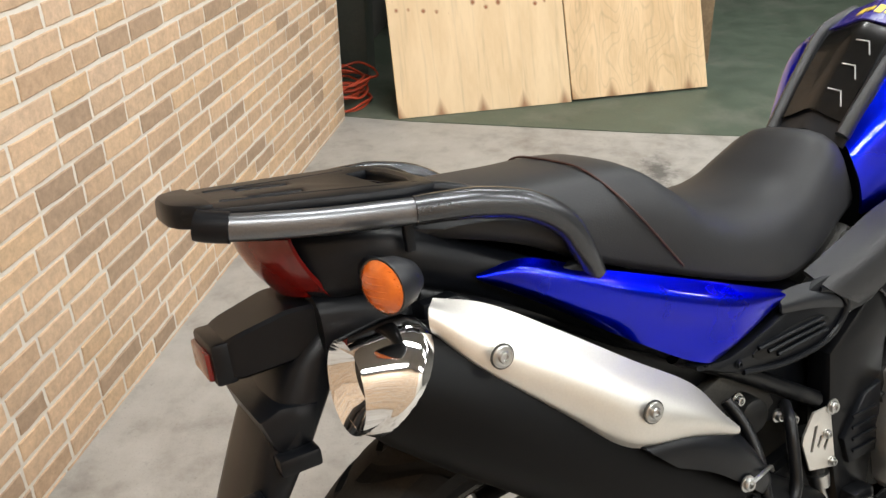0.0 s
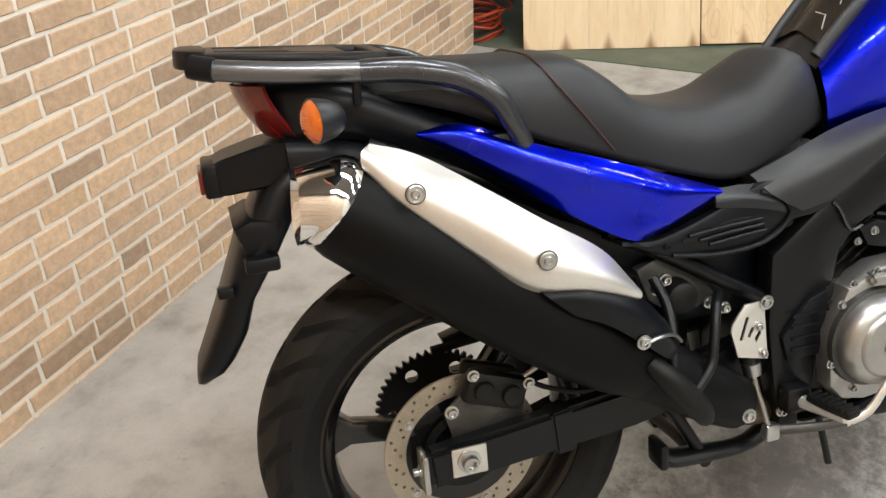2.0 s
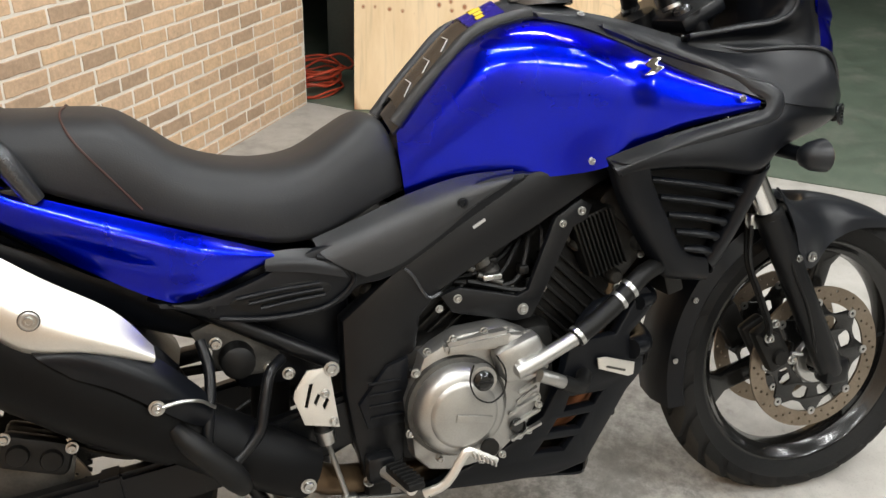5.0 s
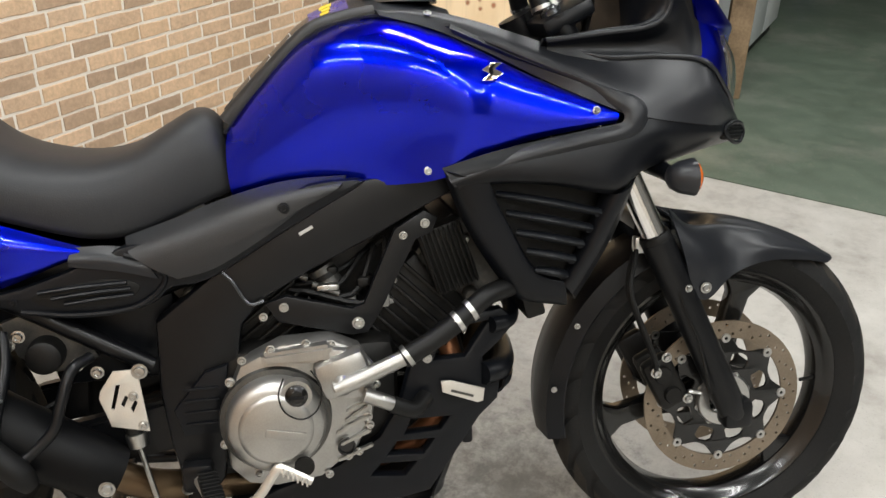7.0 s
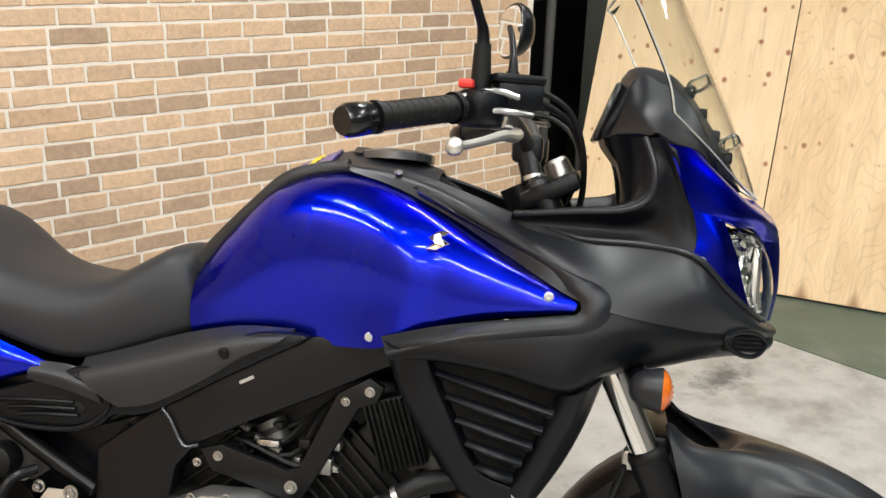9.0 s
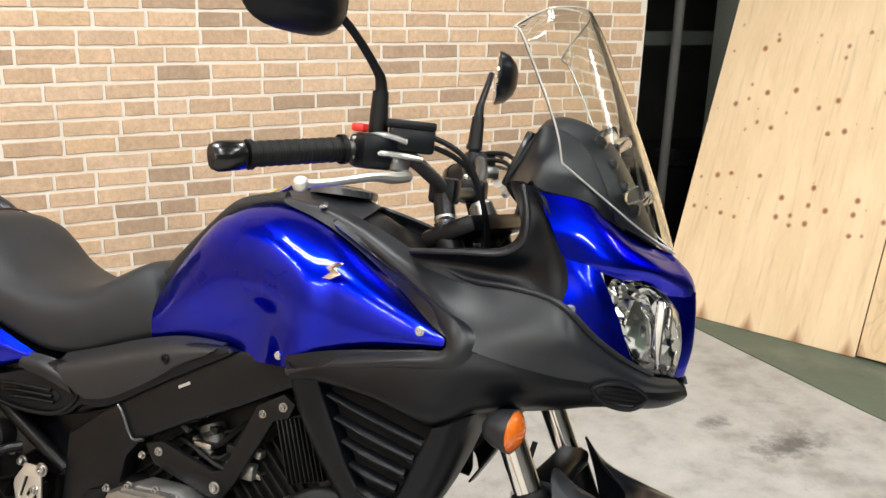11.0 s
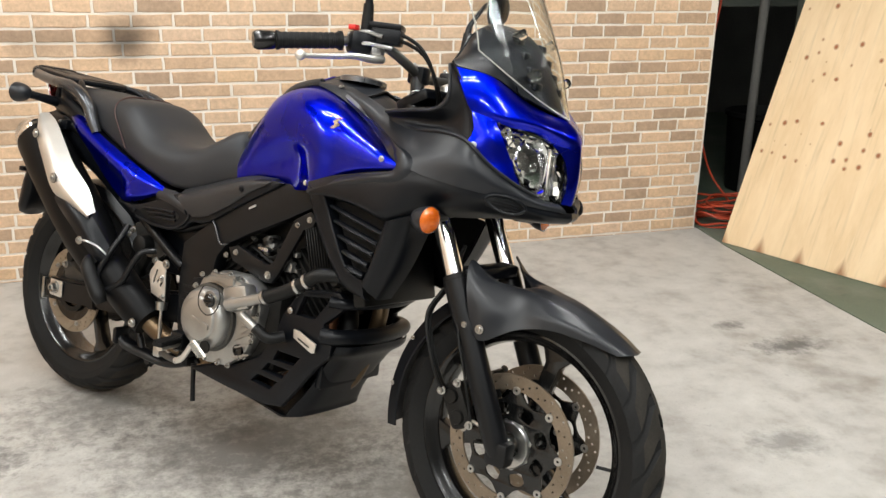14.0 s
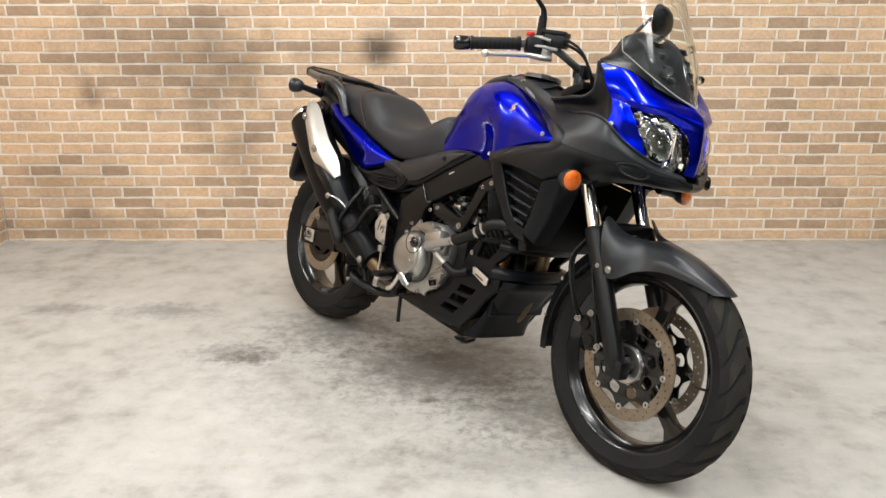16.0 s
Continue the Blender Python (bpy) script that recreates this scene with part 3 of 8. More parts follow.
# painted strip beside the concrete
edge_line = [(0.03, NORTH), (0.02, 0.0), (-0.01, -0.3), (-0.03, -1.31), (-0.02, -1.75), (-0.04, -2.37), (-0.12, -5.2), (-0.2, SOUTH), (EAST, SOUTH), (EAST, NORTH)]
bm = plate(edge_line, 0.004, at=Matrix.Translation((0, 0, 0.0025)) @ Matrix.Rotation(radians(-90), 4, "X"))
thing("green_floor", bm, M_GREEN, "green painted floor strip beside the concrete", "floor", kind="structure")
wall_north = slab("wall_north", (WEST / 2, 0.0535, CEIL / 2), (-WEST, 0.1, CEIL), M_MORTAR, "tan and grey-brown brick wall with white joints", "wall")
wall_west = slab("wall_west", (WEST - 0.0535, SOUTH / 2 + 0.05, CEIL / 2), (0.1, -SOUTH + 0.1, CEIL), M_MORTAR, "brick wall meeting the corner", "wall")
# south and east walls are unseen, added to close the hall
slab("wall_south", ((WEST + EAST) / 2, SOUTH - 0.05, CEIL / 2), (EAST - WEST, 0.1, CEIL), M_PLASTER, "plain dim wall out of view, closing the hall", "wall")
slab("wall_east", (EAST + 0.05, (SOUTH + NORTH) / 2, CEIL / 2), (0.1, NORTH - SOUTH, CEIL), M_PLASTER, "plain dim wall out of view, closing the hall", "wall")
slab("wall_back", ((0.1 + EAST) / 2, NORTH + 0.05, CEIL / 2), (EAST - 0.1, 0.1, CEIL), M_DARKWALL, "dark wall of the unlit back room", "wall")
slab("wall_back_side", (-0.06, 0.115 + NORTH / 2, CEIL / 2), (0.1, NORTH, CEIL), M_DARKWALL, "dark partition behind the brick wall", "wall")
slab("ceiling", ((WEST + EAST) / 2, (SOUTH + NORTH) / 2, CEIL + 0.05), (EAST - WEST + 0.4, NORTH - SOUTH + 0.4, 0.1), M_CEIL, "plain ceiling boards", "ceiling")
# partition over the dark bay, from the wall's end to the pillar
slab("wall_bay", (2.9, 0.25, CEIL / 2), (5.2 - 1.0, 0.1, CEIL), M_DARKWALL, "dark partition of the back room", "wall")
slab("bay_beam", (0.55, 0.62, 1.12), (1.1, 0.06, 0.07), M_STEELGREEN, "dark green steel cross beam", "beam")


def lamp(x, y, rz):
    root = new("ceiling_lamp")
    root.matrix_world = pose(x, y, CEIL, 0, 0, rz)
    tagged(root, "twin-tube fluorescent ceiling lamp", "lamp", group="ceiling lamps")
    part("housing", block((0, 0, -0.035), (1.25, 0.24, 0.07), 0.008), M_TUBE, root)
    for s in (-0.085, 0.085):
        part("lamp_holder", block((0.605, s, -0.085), (0.03, 0.03, 0.03), 0.004), M_TUBE, root)
        part("lamp_holder", block((-0.605, s, -0.085), (0.03, 0.03, 0.03), 0.004), M_TUBE, root)
        li = bpy.data.lights.new("fluorescent_tube", "AREA")
        li.shape, li.size, li.size_y, li.energy, li.color = "RECTANGLE", 1.17, 0.06, LAMP_WATTS, (0.985, 1.0, 0.985)
        lo = new("fluorescent_tube", li)
        lo.matrix_world = pose(x, y, CEIL, 0, 0, rz) @ pose(0, s, -0.1)


for row in TUBES:
    lamp(*row)

# ---- boards, timber and clutter beside the wall ----
PLYX = Vector((0.4, -0.9165, 0)).normalized()


def sheet(x0, width, height, sink, label, material):
    """A plywood sheet standing on its edge and leaning back."""
    n = Vector((0.9165, 0.4, 0)).normalized()
    up = (Vector((0, 0, math.cos(radians(23)))) + math.sin(radians(23)) * n).normalized()
    nn = PLYX.cross(up)
    o = Vector((0.005, -0.248, 0.004 + sink)) + PLYX * x0
    m = Matrix.Translation(o) @ Matrix((PLYX, nn, up)).transposed().to_4x4()
    root = thing("plywood_sheet", block((width / 2, 0, height / 2), (width, 0.012, height), 0.001, seg=1), material, label, "plywood", at=m, group="leaning plywood")
    return root


sheet(0, 0.833, 1.82, 0.0, "pale plywood sheet with brown knots, leaning", M_PLY)
sheet(0.838, 0.70, 1.82, 0.010, "tan plywood sheet with ringed rotary-cut figure, leaning", M_PLYFIG)
thing("timber_post", block((0, 0, 0.9), (0.16, 0.11, 1.8), 0.008), M_TIMBER, "rough dark timber post beside the plywood", "timber", at=pose(1.11, -1.63, 0.004, 0, 1, 14))
cab = new("white_cabinet")
cab.matrix_world = pose(2.17, -1.27, 0.004)
tagged(cab, "white enamelled cabinet standing on the green floor", "cabinet")
part("body", block((0, 0, 0.73), (0.96, 0.60, 1.34), 0.012), M_WHITEBOX, cab)
part("plinth", block((0, 0, 0.03), (0.92, 0.56, 0.06), 0.004), M_RUBBER, cab, "dark plinth")
for k in range(2):
    dr = part("door", block((-0.24 + 0.48 * k, -0.306, 0.73), (0.47, 0.016, 1.30), 0.006), M_WHITEBOX, cab)
    hx = -0.05 + 0.10 * k
    part("handle", tube([(hx, -0.316, 0.70), (hx, -0.335, 0.72), (hx, -0.335, 0.82), (hx, -0.316, 0.84)], 0.005, 8, 2), M_STEEL, dr)
bm = surf([[(0, 0, 0.5), (0.3, 0.05, 0.52), (0.6, 0, 0.5)], [(0, -0.25, 0.42), (0.3, -0.2, 0.46), (0.6, -0.26, 0.42)], [(0, -0.3, 0.02), (0.3, -0.27, 0.02), (0.6, -0.32, 0.02)]], 6, 6, 0.01)
thing("blue_tarp", bm, M_BLUESHEET, "blue tarp hanging to the green floor", "tarp", at=pose(3.75, -1.25, 0.004, 0, 0, 0))
thing("steel_pillar", block((0, 0, 1.5), (0.16, 0.16, 3.0), 0.01), M_STEELGREEN, "olive grey steel pillar in the dark bay", "pillar", at=pose(0.68, 0.12, 0.004))
thing("steel_pipe", tube([(0, 0, 0.0), (0, 0, 1.5), (0, 0, 2.95)], 0.025, 12, 2), M_PLASTER, "grey steel pipe standing in the dark bay", "pipe", at=pose(0.52, 0.36, 0.004))


def cable_coil():
    root = new("red_cable_coil")
    root.matrix_world = pose(0.24, 0.10, 0.004)
    tagged(root, "orange-red extension cable coiled on the floor", "cable")
    rnd = random.Random(4)
    for k in range(9):
        cx, cy, r = rnd.uniform(-0.06, 0.06), rnd.uniform(-0.06, 0.06), rnd.uniform(0.12, 0.21)
        pts = [(cx + r * math.cos(a), cy + r * math.sin(a) * 0.75, 0.008 + 0.013 * k + 0.012 * math.sin(3 * a + k)) for a in np.linspace(0, 2 * math.pi, 9, endpoint=False)]
        part("coil", tube(pts, 0.006, 7, 4, closed=True), M_REDCABLE, root)
    part("cable_end", tube([(0.1, 0.1, 0.06), (0.0, 0.2, 0.25), (-0.06, 0.25, 0.6), (0.02, 0.27, 1.2), (0.0, 0.3, 1.9)], 0.006, 7, 6), M_REDCABLE, root)


cable_coil()


def bin_mesh():
    return lathe([(0, 0.0), (0.15, 0.0), (0.155, 0.01), (0.185, 0.44), (0.20, 0.45), (0.20, 0.475), (0.185, 0.48), (0.178, 0.46), (0.15, 0.02), (0, 0.02)], 32, pose(0, 0, 0, 90), closed=False)


thing("waste_bin", bin_mesh(), M_RUBBER, "black round plastic bin in the dark bay", "bin", at=pose(0.80, 0.66, 0.004))
thing("steel_beam", block((0.5, 0, 0.0), (1.0, 0.08, 0.10), 0.006), M_STEELGREEN, "dark green steel rail on the back wall", "rail", at=pose(0.0, NORTH - 0.06, 1.2))

# ---- the motorcycle: x forward, y to its left, z up, 0 at the rear tyre's contact ----
LEAN, HEADING, STEER_DEG = 13.43, -50.34, -2.16
BIKE = pose(-2.872, -1.066, 0, 0, 0, HEADING) @ pose(0, 0, 0, -LEAN)
moto = new("motorcycle")
moto.matrix_world = BIKE
tagged(moto, "blue and black adventure motorcycle parked on its side stand", "motorcycle")
RA = Vector((0, 0, 0.323))
FA = Vector((1.5406, 0, 0.3125))
AX = Vector((-math.sin(radians(26)), 0, math.cos(radians(26))))
PIVOT = Vector((1.65, 0, 0))
STEER = Matrix.Translation(PIVOT) @ Matrix.Rotation(radians(STEER_DEG), 4, AX) @ Matrix.Translation(-PIVOT)


def sym(rows):
    """Rows given from the right edge to the middle line, completed to the left."""
    return [list(r) + [(x, -y, z) for x, y, z in reversed(r[:-1])] for r in rows]


def loft(stations, bm=None, n=3, top_round=0.35):
    """A body of rounded sections across: stations of (x, half width, z low, z high)."""
    bm = bm or bmesh.new()
    rings = []
    for x, w, lo, hi in [tuple(v) + () for v in smooth_rows(stations, n)]:
        c, h = (lo + hi) / 2, (hi - lo) / 2
        ring = []
        for k in range(20):
            a = 2 * math.pi * k / 20
            ca, sa = math.cos(a), math.sin(a)
            ring.append((x, w * math.copysign(abs(ca) ** 0.6, ca), c + h * math.copysign(abs(sa) ** 0.6, sa)))
        rings.append(ring)
    ring_mesh(bm, rings)
    return bm


def smooth_rows(rows, n):
    out = []
    k = len(rows)
    for i in range(k - 1):
        a, b = np.array(rows[i], float), np.array(rows[i + 1], float)
        z = np.array(rows[i - 1], float) if i else 2 * a - b
        c = np.array(rows[i + 2], float) if i + 2 < k else 2 * b - a
        for s in range(n):
            t = s / n
            out.append(0.5 * (2 * a + (b - z) * t + (2 * z - 5 * a + 4 * b - c) * t * t + (3 * a - z - 3 * b + c) * t**3))
    out.append(np.array(rows[-1], float))
    return out


def side_plate(y, at=None):
    return Matrix.Translation((0, y, 0)) if at is None else at @ Matrix.Translation((0, y, 0))


# -- wheels --
def tyre(R, half, rim, at, n, skew):
    """Tyre with cut tread grooves that run slantwise over both shoulders."""
    seg = n * 14
    h = half
    side = [(rim, -h * 0.62), (rim + 0.012, -h * 0.80), (rim + 0.035, -h * 0.97), (R - 0.045, -h)]
    tread = [(R - 0.034, -h * 0.955), (R - 0.022, -h * 0.86), (R - 0.0135, -h * 0.72), (R - 0.007, -h * 0.54), (R - 0.003, -h * 0.36), (R - 0.0006, -h * 0.18), (R, 0)]
    prof = side + tread
    prof = prof + [(r, -y) for r, y in prof[-2::-1]] + [(rim - 0.004, h * 0.5), (rim - 0.004, -h * 0.5)]
    bm = bmesh.new()
    rings = []
    for k in range(seg):
        ring = []
        for r, y in prof:
            u = abs(y) / h
            # the rings lean over the shoulders, so that the grooves follow the mesh
            a = 2 * math.pi * (k / seg - skew * u * u / n)
            q = (k + (7 if y > 0 else 0)) % 28
            if r > R - 0.036 and (0.14 if q < 14 else 0.34) < u < 0.97 and q % 14 in (0, 1, 2, 3):
                r -= 0.008
            ring.append((r * math.cos(a), y, r * math.sin(a)))
        rings.append(ring)
    ring_mesh(bm, rings, True, False, True)
    bmesh.ops.transform(bm, matrix=at, verts=bm.verts)
    return bm


def spoke_outline(r0, r1, w0, w1, w2):
    """One cast spoke in the wheel's plane along +x, waisted, flaring into the rim."""
    return [(r0, -w0), (r0 + 0.03, -w1), ((r0 + r1) / 2, -w1 * 0.92), (r1 - 0.035, -w1), (r1 - 0.012, -w2), (r1, -w2 * 1.35), (r1, w2 * 1.35), (r1 - 0.012, w2), (r1 - 0.035, w1), ((r0 + r1) / 2, w1 * 0.92), (r0 + 0.03, w1), (r0, w0)]


def wheel(name, R, half, rim, at, turn, label):
    prof = [(rim + 0.010, -half * 0.70), (rim + 0.002, -half * 0.74), (rim - 0.005, -half * 0.66), (rim - 0.010, -half * 0.5), (rim - 0.022, -half * 0.36), (rim - 0.027, 0), (rim - 0.022, half * 0.36), (rim - 0.010, half * 0.5), (rim - 0.005, half * 0.66), (rim + 0.002, half * 0.74), (rim + 0.010, half * 0.70), (rim - 0.002, half * 0.45), (rim - 0.002, -half * 0.45)]
    w = part(name, lathe(prof, 80, at), M_RIM, moto, label)
    ty = part("tyre", tyre(R, half, rim, at, 24, 1.1), M_TYRE, w, sharp=22)
    # the running face is dusty, its grooves and the side walls stay black
    ty.data.materials.append(M_TREAD)
    back = at.inverted()
    for f in ty.data.polygons:
        c = back @ f.center
        if abs(c.y) < half * 0.84 and math.hypot(c.x, c.z) > R - 0.02 and all(math.hypot((back @ ty.data.vertices[i].co).x, (back @ ty.data.vertices[i].co).z) > R - 0.0285 * (abs((back @ ty.data.vertices[i].co).y) / half) ** 2 - 0.0045 for i in f.vertices):
            f.material_index = 1
    for k in range(3):
        m = at @ Matrix.Rotation(radians(turn + 120 * k), 4, "Y")
        part("spoke", plate(spoke_outline(0.035, rim - 0.018, 0.026, 0.019, 0.034), 0.036, 0.006, at=m), M_RIM, w)
    part("hub", lathe([(0.012, -0.055), (0.03, -0.055), (0.034, -0.05), (0.042, -0.03), (0.042, 0.03), (0.034, 0.05), (0.03, 0.055), (0.012, 0.055)], 32, at), M_RIM, w)
    part("valve", tube([at @ Vector((rim - 0.02, -0.01, 0.0)), at @ Vector((rim - 0.055, -0.02, 0.0))], 0.004, 8, 1), M_RUBBER, w)
    return w


def disc(parent, R, inner, y, at, bobbins, label, material=None):
    holes = []
    rows = (R - 0.008, R - 0.017, R - 0.026)
    for j, rr in enumerate(rows):
        n = 20
        holes += [circle(rr * math.cos(2 * math.pi * (k + j / 3) / n), rr * math.sin(2 * math.pi * (k + j / 3) / n), 0.0030, 7) for k in range(n)]
    m = at @ Matrix.Translation((0, y, 0))
    d = part("brake_disc", plate(circle(0, 0, R, 72), 0.005, 0.0, [circle(0, 0, inner, 60)] + holes, at=m), material or M_DISC, parent, label)
    if bobbins:
        arms = []
        for k in range(bobbins * 16):
            a = 2 * math.pi * k / (bobbins * 16)
            r = 0.101 + (inner + 0.004 - 0.101) * (0.5 + 0.5 * math.cos(bobbins * a)) ** 1.6
            arms.append((r * math.cos(a), r * math.sin(a)))
        slots = [[(rr * math.cos(2 * math.pi * (k + 0.5 + da) / bobbins), rr * math.sin(2 * math.pi * (k + 0.5 + da) / bobbins)) for rr, da in ((0.066, -0.2), (0.070, -0.3), (0.088, -0.27), (0.093, -0.15), (0.094, 0.0), (0.093, 0.15), (0.088, 0.27), (0.070, 0.3), (0.066, 0.2))] for k in range(bobbins)]
        part("disc_carrier", plate(arms, 0.006, 0.001, [circle(0, 0, 0.03, 24)] + slots, at=m), M_RIM, parent)
        for k in range(bobbins):
            a = 2 * math.pi * k / bobbins
            part("disc_rivet", lathe([(0.0035, -0.005), (0.0085, -0.005), (0.0095, -0.003), (0.0095, 0.003), (0.0085, 0.005), (0.0035, 0.005)], 14, m @ Matrix.Translation((inner * math.cos(a), 0, inner * math.sin(a)))), M_STEEL, parent)
            part("hub_bolt", bolt(m @ Vector((0.05 * math.cos(a + 0.3), -0.004, 0.05 * math.sin(a + 0.3))), 0.006, 0.005), M_STEEL, parent)
    return d


AT_R = Matrix.Translation(RA)
AT_F = STEER @ Matrix.Translation(FA)
wr = wheel("rear_wheel", 0.321, 0.075, 0.222, AT_R, 70, "black cast wheel with a worn grooved tyre")
wf = wheel("front_wheel", 0.326, 0.056, 0.243, AT_F, -75, "gloss black cast wheel with a grooved tyre")
disc(wr, 0.13, 0.095, -0.082, AT_R, 0, "worn drilled steel disc")
part("disc_carrier", lathe([(0.03, -0.078), (0.098, -0.084), (0.098, -0.078), (0.03, -0.06)], 40, AT_R), M_RIM, wr)
for k in range(5):
    part("disc_bolt", bolt(AT_R @ Vector((0.104 * math.cos(1.2566 * k), -0.085, 0.104 * math.sin(1.2566 * k))), 0.007, 0.005), M_STEEL, wr)
part("abs_ring", lathe([(0.052, -0.09), (0.066, -0.09), (0.066, -0.087), (0.052, -0.087)], 40, AT_R), M_DARKENG, wr)
teeth = []
for k in range(47 * 4):
    a, r = 2 * math.pi * k / (47 * 4), (0.108, 0.112, 0.112, 0.108)[k % 4] if k % 4 in (1, 2) else 0.104
    teeth.append((r * math.cos(a), r * math.sin(a)))
part("sprocket", plate(teeth, 0.007, 0.0, [circle(0, 0, 0.05, 24)] + [circle(0.08 * math.cos(1.047 * k), 0.08 * math.sin(1.047 * k), 0.012, 10) for k in range(6)], at=AT_R @ Matrix.Translation((0, 0.07, 0))), M_DARKENG, wr)
disc(wf, 0.155, 0.121, -0.064, AT_F, 8, "drilled brake disc with a rusty brown film", M_DISCF)
disc(wf, 0.155, 0.121, 0.064, AT_F, 8, "drilled brake disc", M_DISCF)
part("abs_ring", lathe([(0.030, -0.078), (0.050, -0.078), (0.053, -0.074), (0.053, -0.066), (0.030, -0.066)], 40, AT_F), M_STEEL, wf)
part("axle", lathe([(0.006, -0.105), (0.018, -0.105), (0.02, -0.1), (0.02, -0.05), (0.02, 0.1), (0.006, 0.105)], 20, AT_F), M_STEEL, wf)

# -- front forks, fender, brake --
for s in (-1, 1):
    p0 = Vector((1.535, s * 0.112, 0.318))
    leg = part("fork_leg", tube([p0 - AX * 0.03, p0 - AX * 0.015, p0 + AX * 0.02, p0 + AX * 0.24, p0 + AX * 0.34, p0 + AX * 0.365, p0 + AX * 0.37], [0.019, 0.026, 0.0275, 0.0275, 0.0285, 0.0285, 0.024], 20, 1), M_FRAME, moto, "matt black fork leg", at=STEER)
    part("fork_tube", tube([p0 + AX * 0.365, p0 + AX * 0.60], 0.0215, 24, 1), M_CHROME, moto, "polished chrome fork tube", at=STEER)
    part("fork_top", tube([p0 + AX * 0.60, p0 + AX * 0.79], 0.0225, 20, 1), M_FRAME, moto, at=STEER)
    part("axle_clamp", block((1.545, s * 0.112, 0.305), (0.055, 0.045, 0.055), 0.01), M_FRAME, leg, at=STEER)
    part("pinch_bolt", bolt((1.538, s * 0.125, 0.296), 0.008, 0.008, (0.2, s, 0)), M_STEEL, leg, at=STEER)
    part("dust_seal", lathe([(0.0225, -0.006), (0.0275, -0.006), (0.029, 0.0), (0.026, 0.008), (0.0225, 0.009)], 20, Matrix.Translation(p0 + AX * 0.37) @ Vector((0, 1, 0)).rotation_difference(AX).to_matrix().to_4x4()), M_RUBBER, leg, at=STEER)

rows = [
    [(1.443, -0.127, 0.540), (1.475, -0.124, 0.536), (1.530, -0.100, 0.570), (1.600, -0.086, 0.586), (1.680, -0.068, 0.578), (1.745, -0.046, 0.562)],
    [(1.420, -0.131, 0.622), (1.465, -0.124, 0.606), (1.530, -0.086, 0.606), (1.600, -0.082, 0.610), (1.685, -0.064, 0.593), (1.755, -0.040, 0.564)],
    [(1.402, -0.112, 0.684), (1.440, -0.108, 0.654), (1.520, -0.074, 0.634), (1.605, -0.066, 0.622), (1.690, -0.052, 0.599), (1.762, -0.033, 0.566)],
    [(1.404, -0.093, 0.696), (1.442, -0.082, 0.664), (1.522, -0.058, 0.650), (1.610, -0.050, 0.631), (1.692, -0.040, 0.602), (1.766, -0.025, 0.567)],
    [(1.430, -0.076, 0.672), (1.466, -0.062, 0.650), (1.526, -0.040, 0.652), (1.612, -0.032, 0.636), (1.695, -0.025, 0.605), (1.769, -0.016, 0.568)],
    [(1.482, -0.040, 0.640), (1.496, -0.034, 0.642), (1.530, -0.020, 0.656), (1.615, -0.016, 0.639), (1.698, -0.013, 0.607), (1.770, -0.008, 0.568)],
    [(1.490, 0.000, 0.640), (1.502, 0.000, 0.643), (1.532, 0.000, 0.656), (1.615, 0.000, 0.640), (1.700, 0.000, 0.608), (1.771, 0.000, 0.568)],
]
full = rows + [[(x, -y, z) for x, y, z in r] for r in rows[-2::-1]]
fender = part("front_fender", surf(full, 5, 4, 0.004), M_GREYPL, moto, "grey-black textured plastic front fender", at=STEER, sharp=60)
for s in (-1, 1):
    part("fender_bolt", bolt((1.463, s * 0.131, 0.559), 0.009, 0.007, (0, s, 0)), M_STEEL, fender, at=STEER)
    part("fender_bolt", bolt((1.428, s * 0.138, 0.562), 0.006, 0.005, (0, s, 0)), M_STEEL, fender, at=STEER)
bm = bmesh.new()
rings = []
for a in np.linspace(118, 190, 15):
    ring = []
    for q in (-1, -0.85, -0.45, 0, 0.45, 0.85, 1):
        r = 0.352 - (0.038 if abs(q) == 1 else 0.010 * abs(q))
        ring.append((FA.x + r * math.cos(radians(a)), q * 0.068, FA.z + r * math.sin(radians(a))))
    for q in (1, 0.8, 0.4, 0, -0.4, -0.8, -1):
        r = 0.347 - (0.036 if abs(q) == 1 else 0.010 * abs(q))
        ring.append((FA.x + r * math.cos(radians(a)), q * 0.066, FA.z + r * math.sin(radians(a))))
    rings.append(ring)
ring_mesh(bm, rings)
hug = part("rear_splash_guard", bm, M_BLACK, moto, "black plastic guard behind the front tyre", at=STEER)
for a, y in ((150, -0.069), (172, -0.069)):
    part("rivet", bolt((FA.x + 0.335 * math.cos(radians(a)), y, FA.z + 0.335 * math.sin(radians(a))), 0.005, 0.003), M_STEEL, hug, at=STEER)


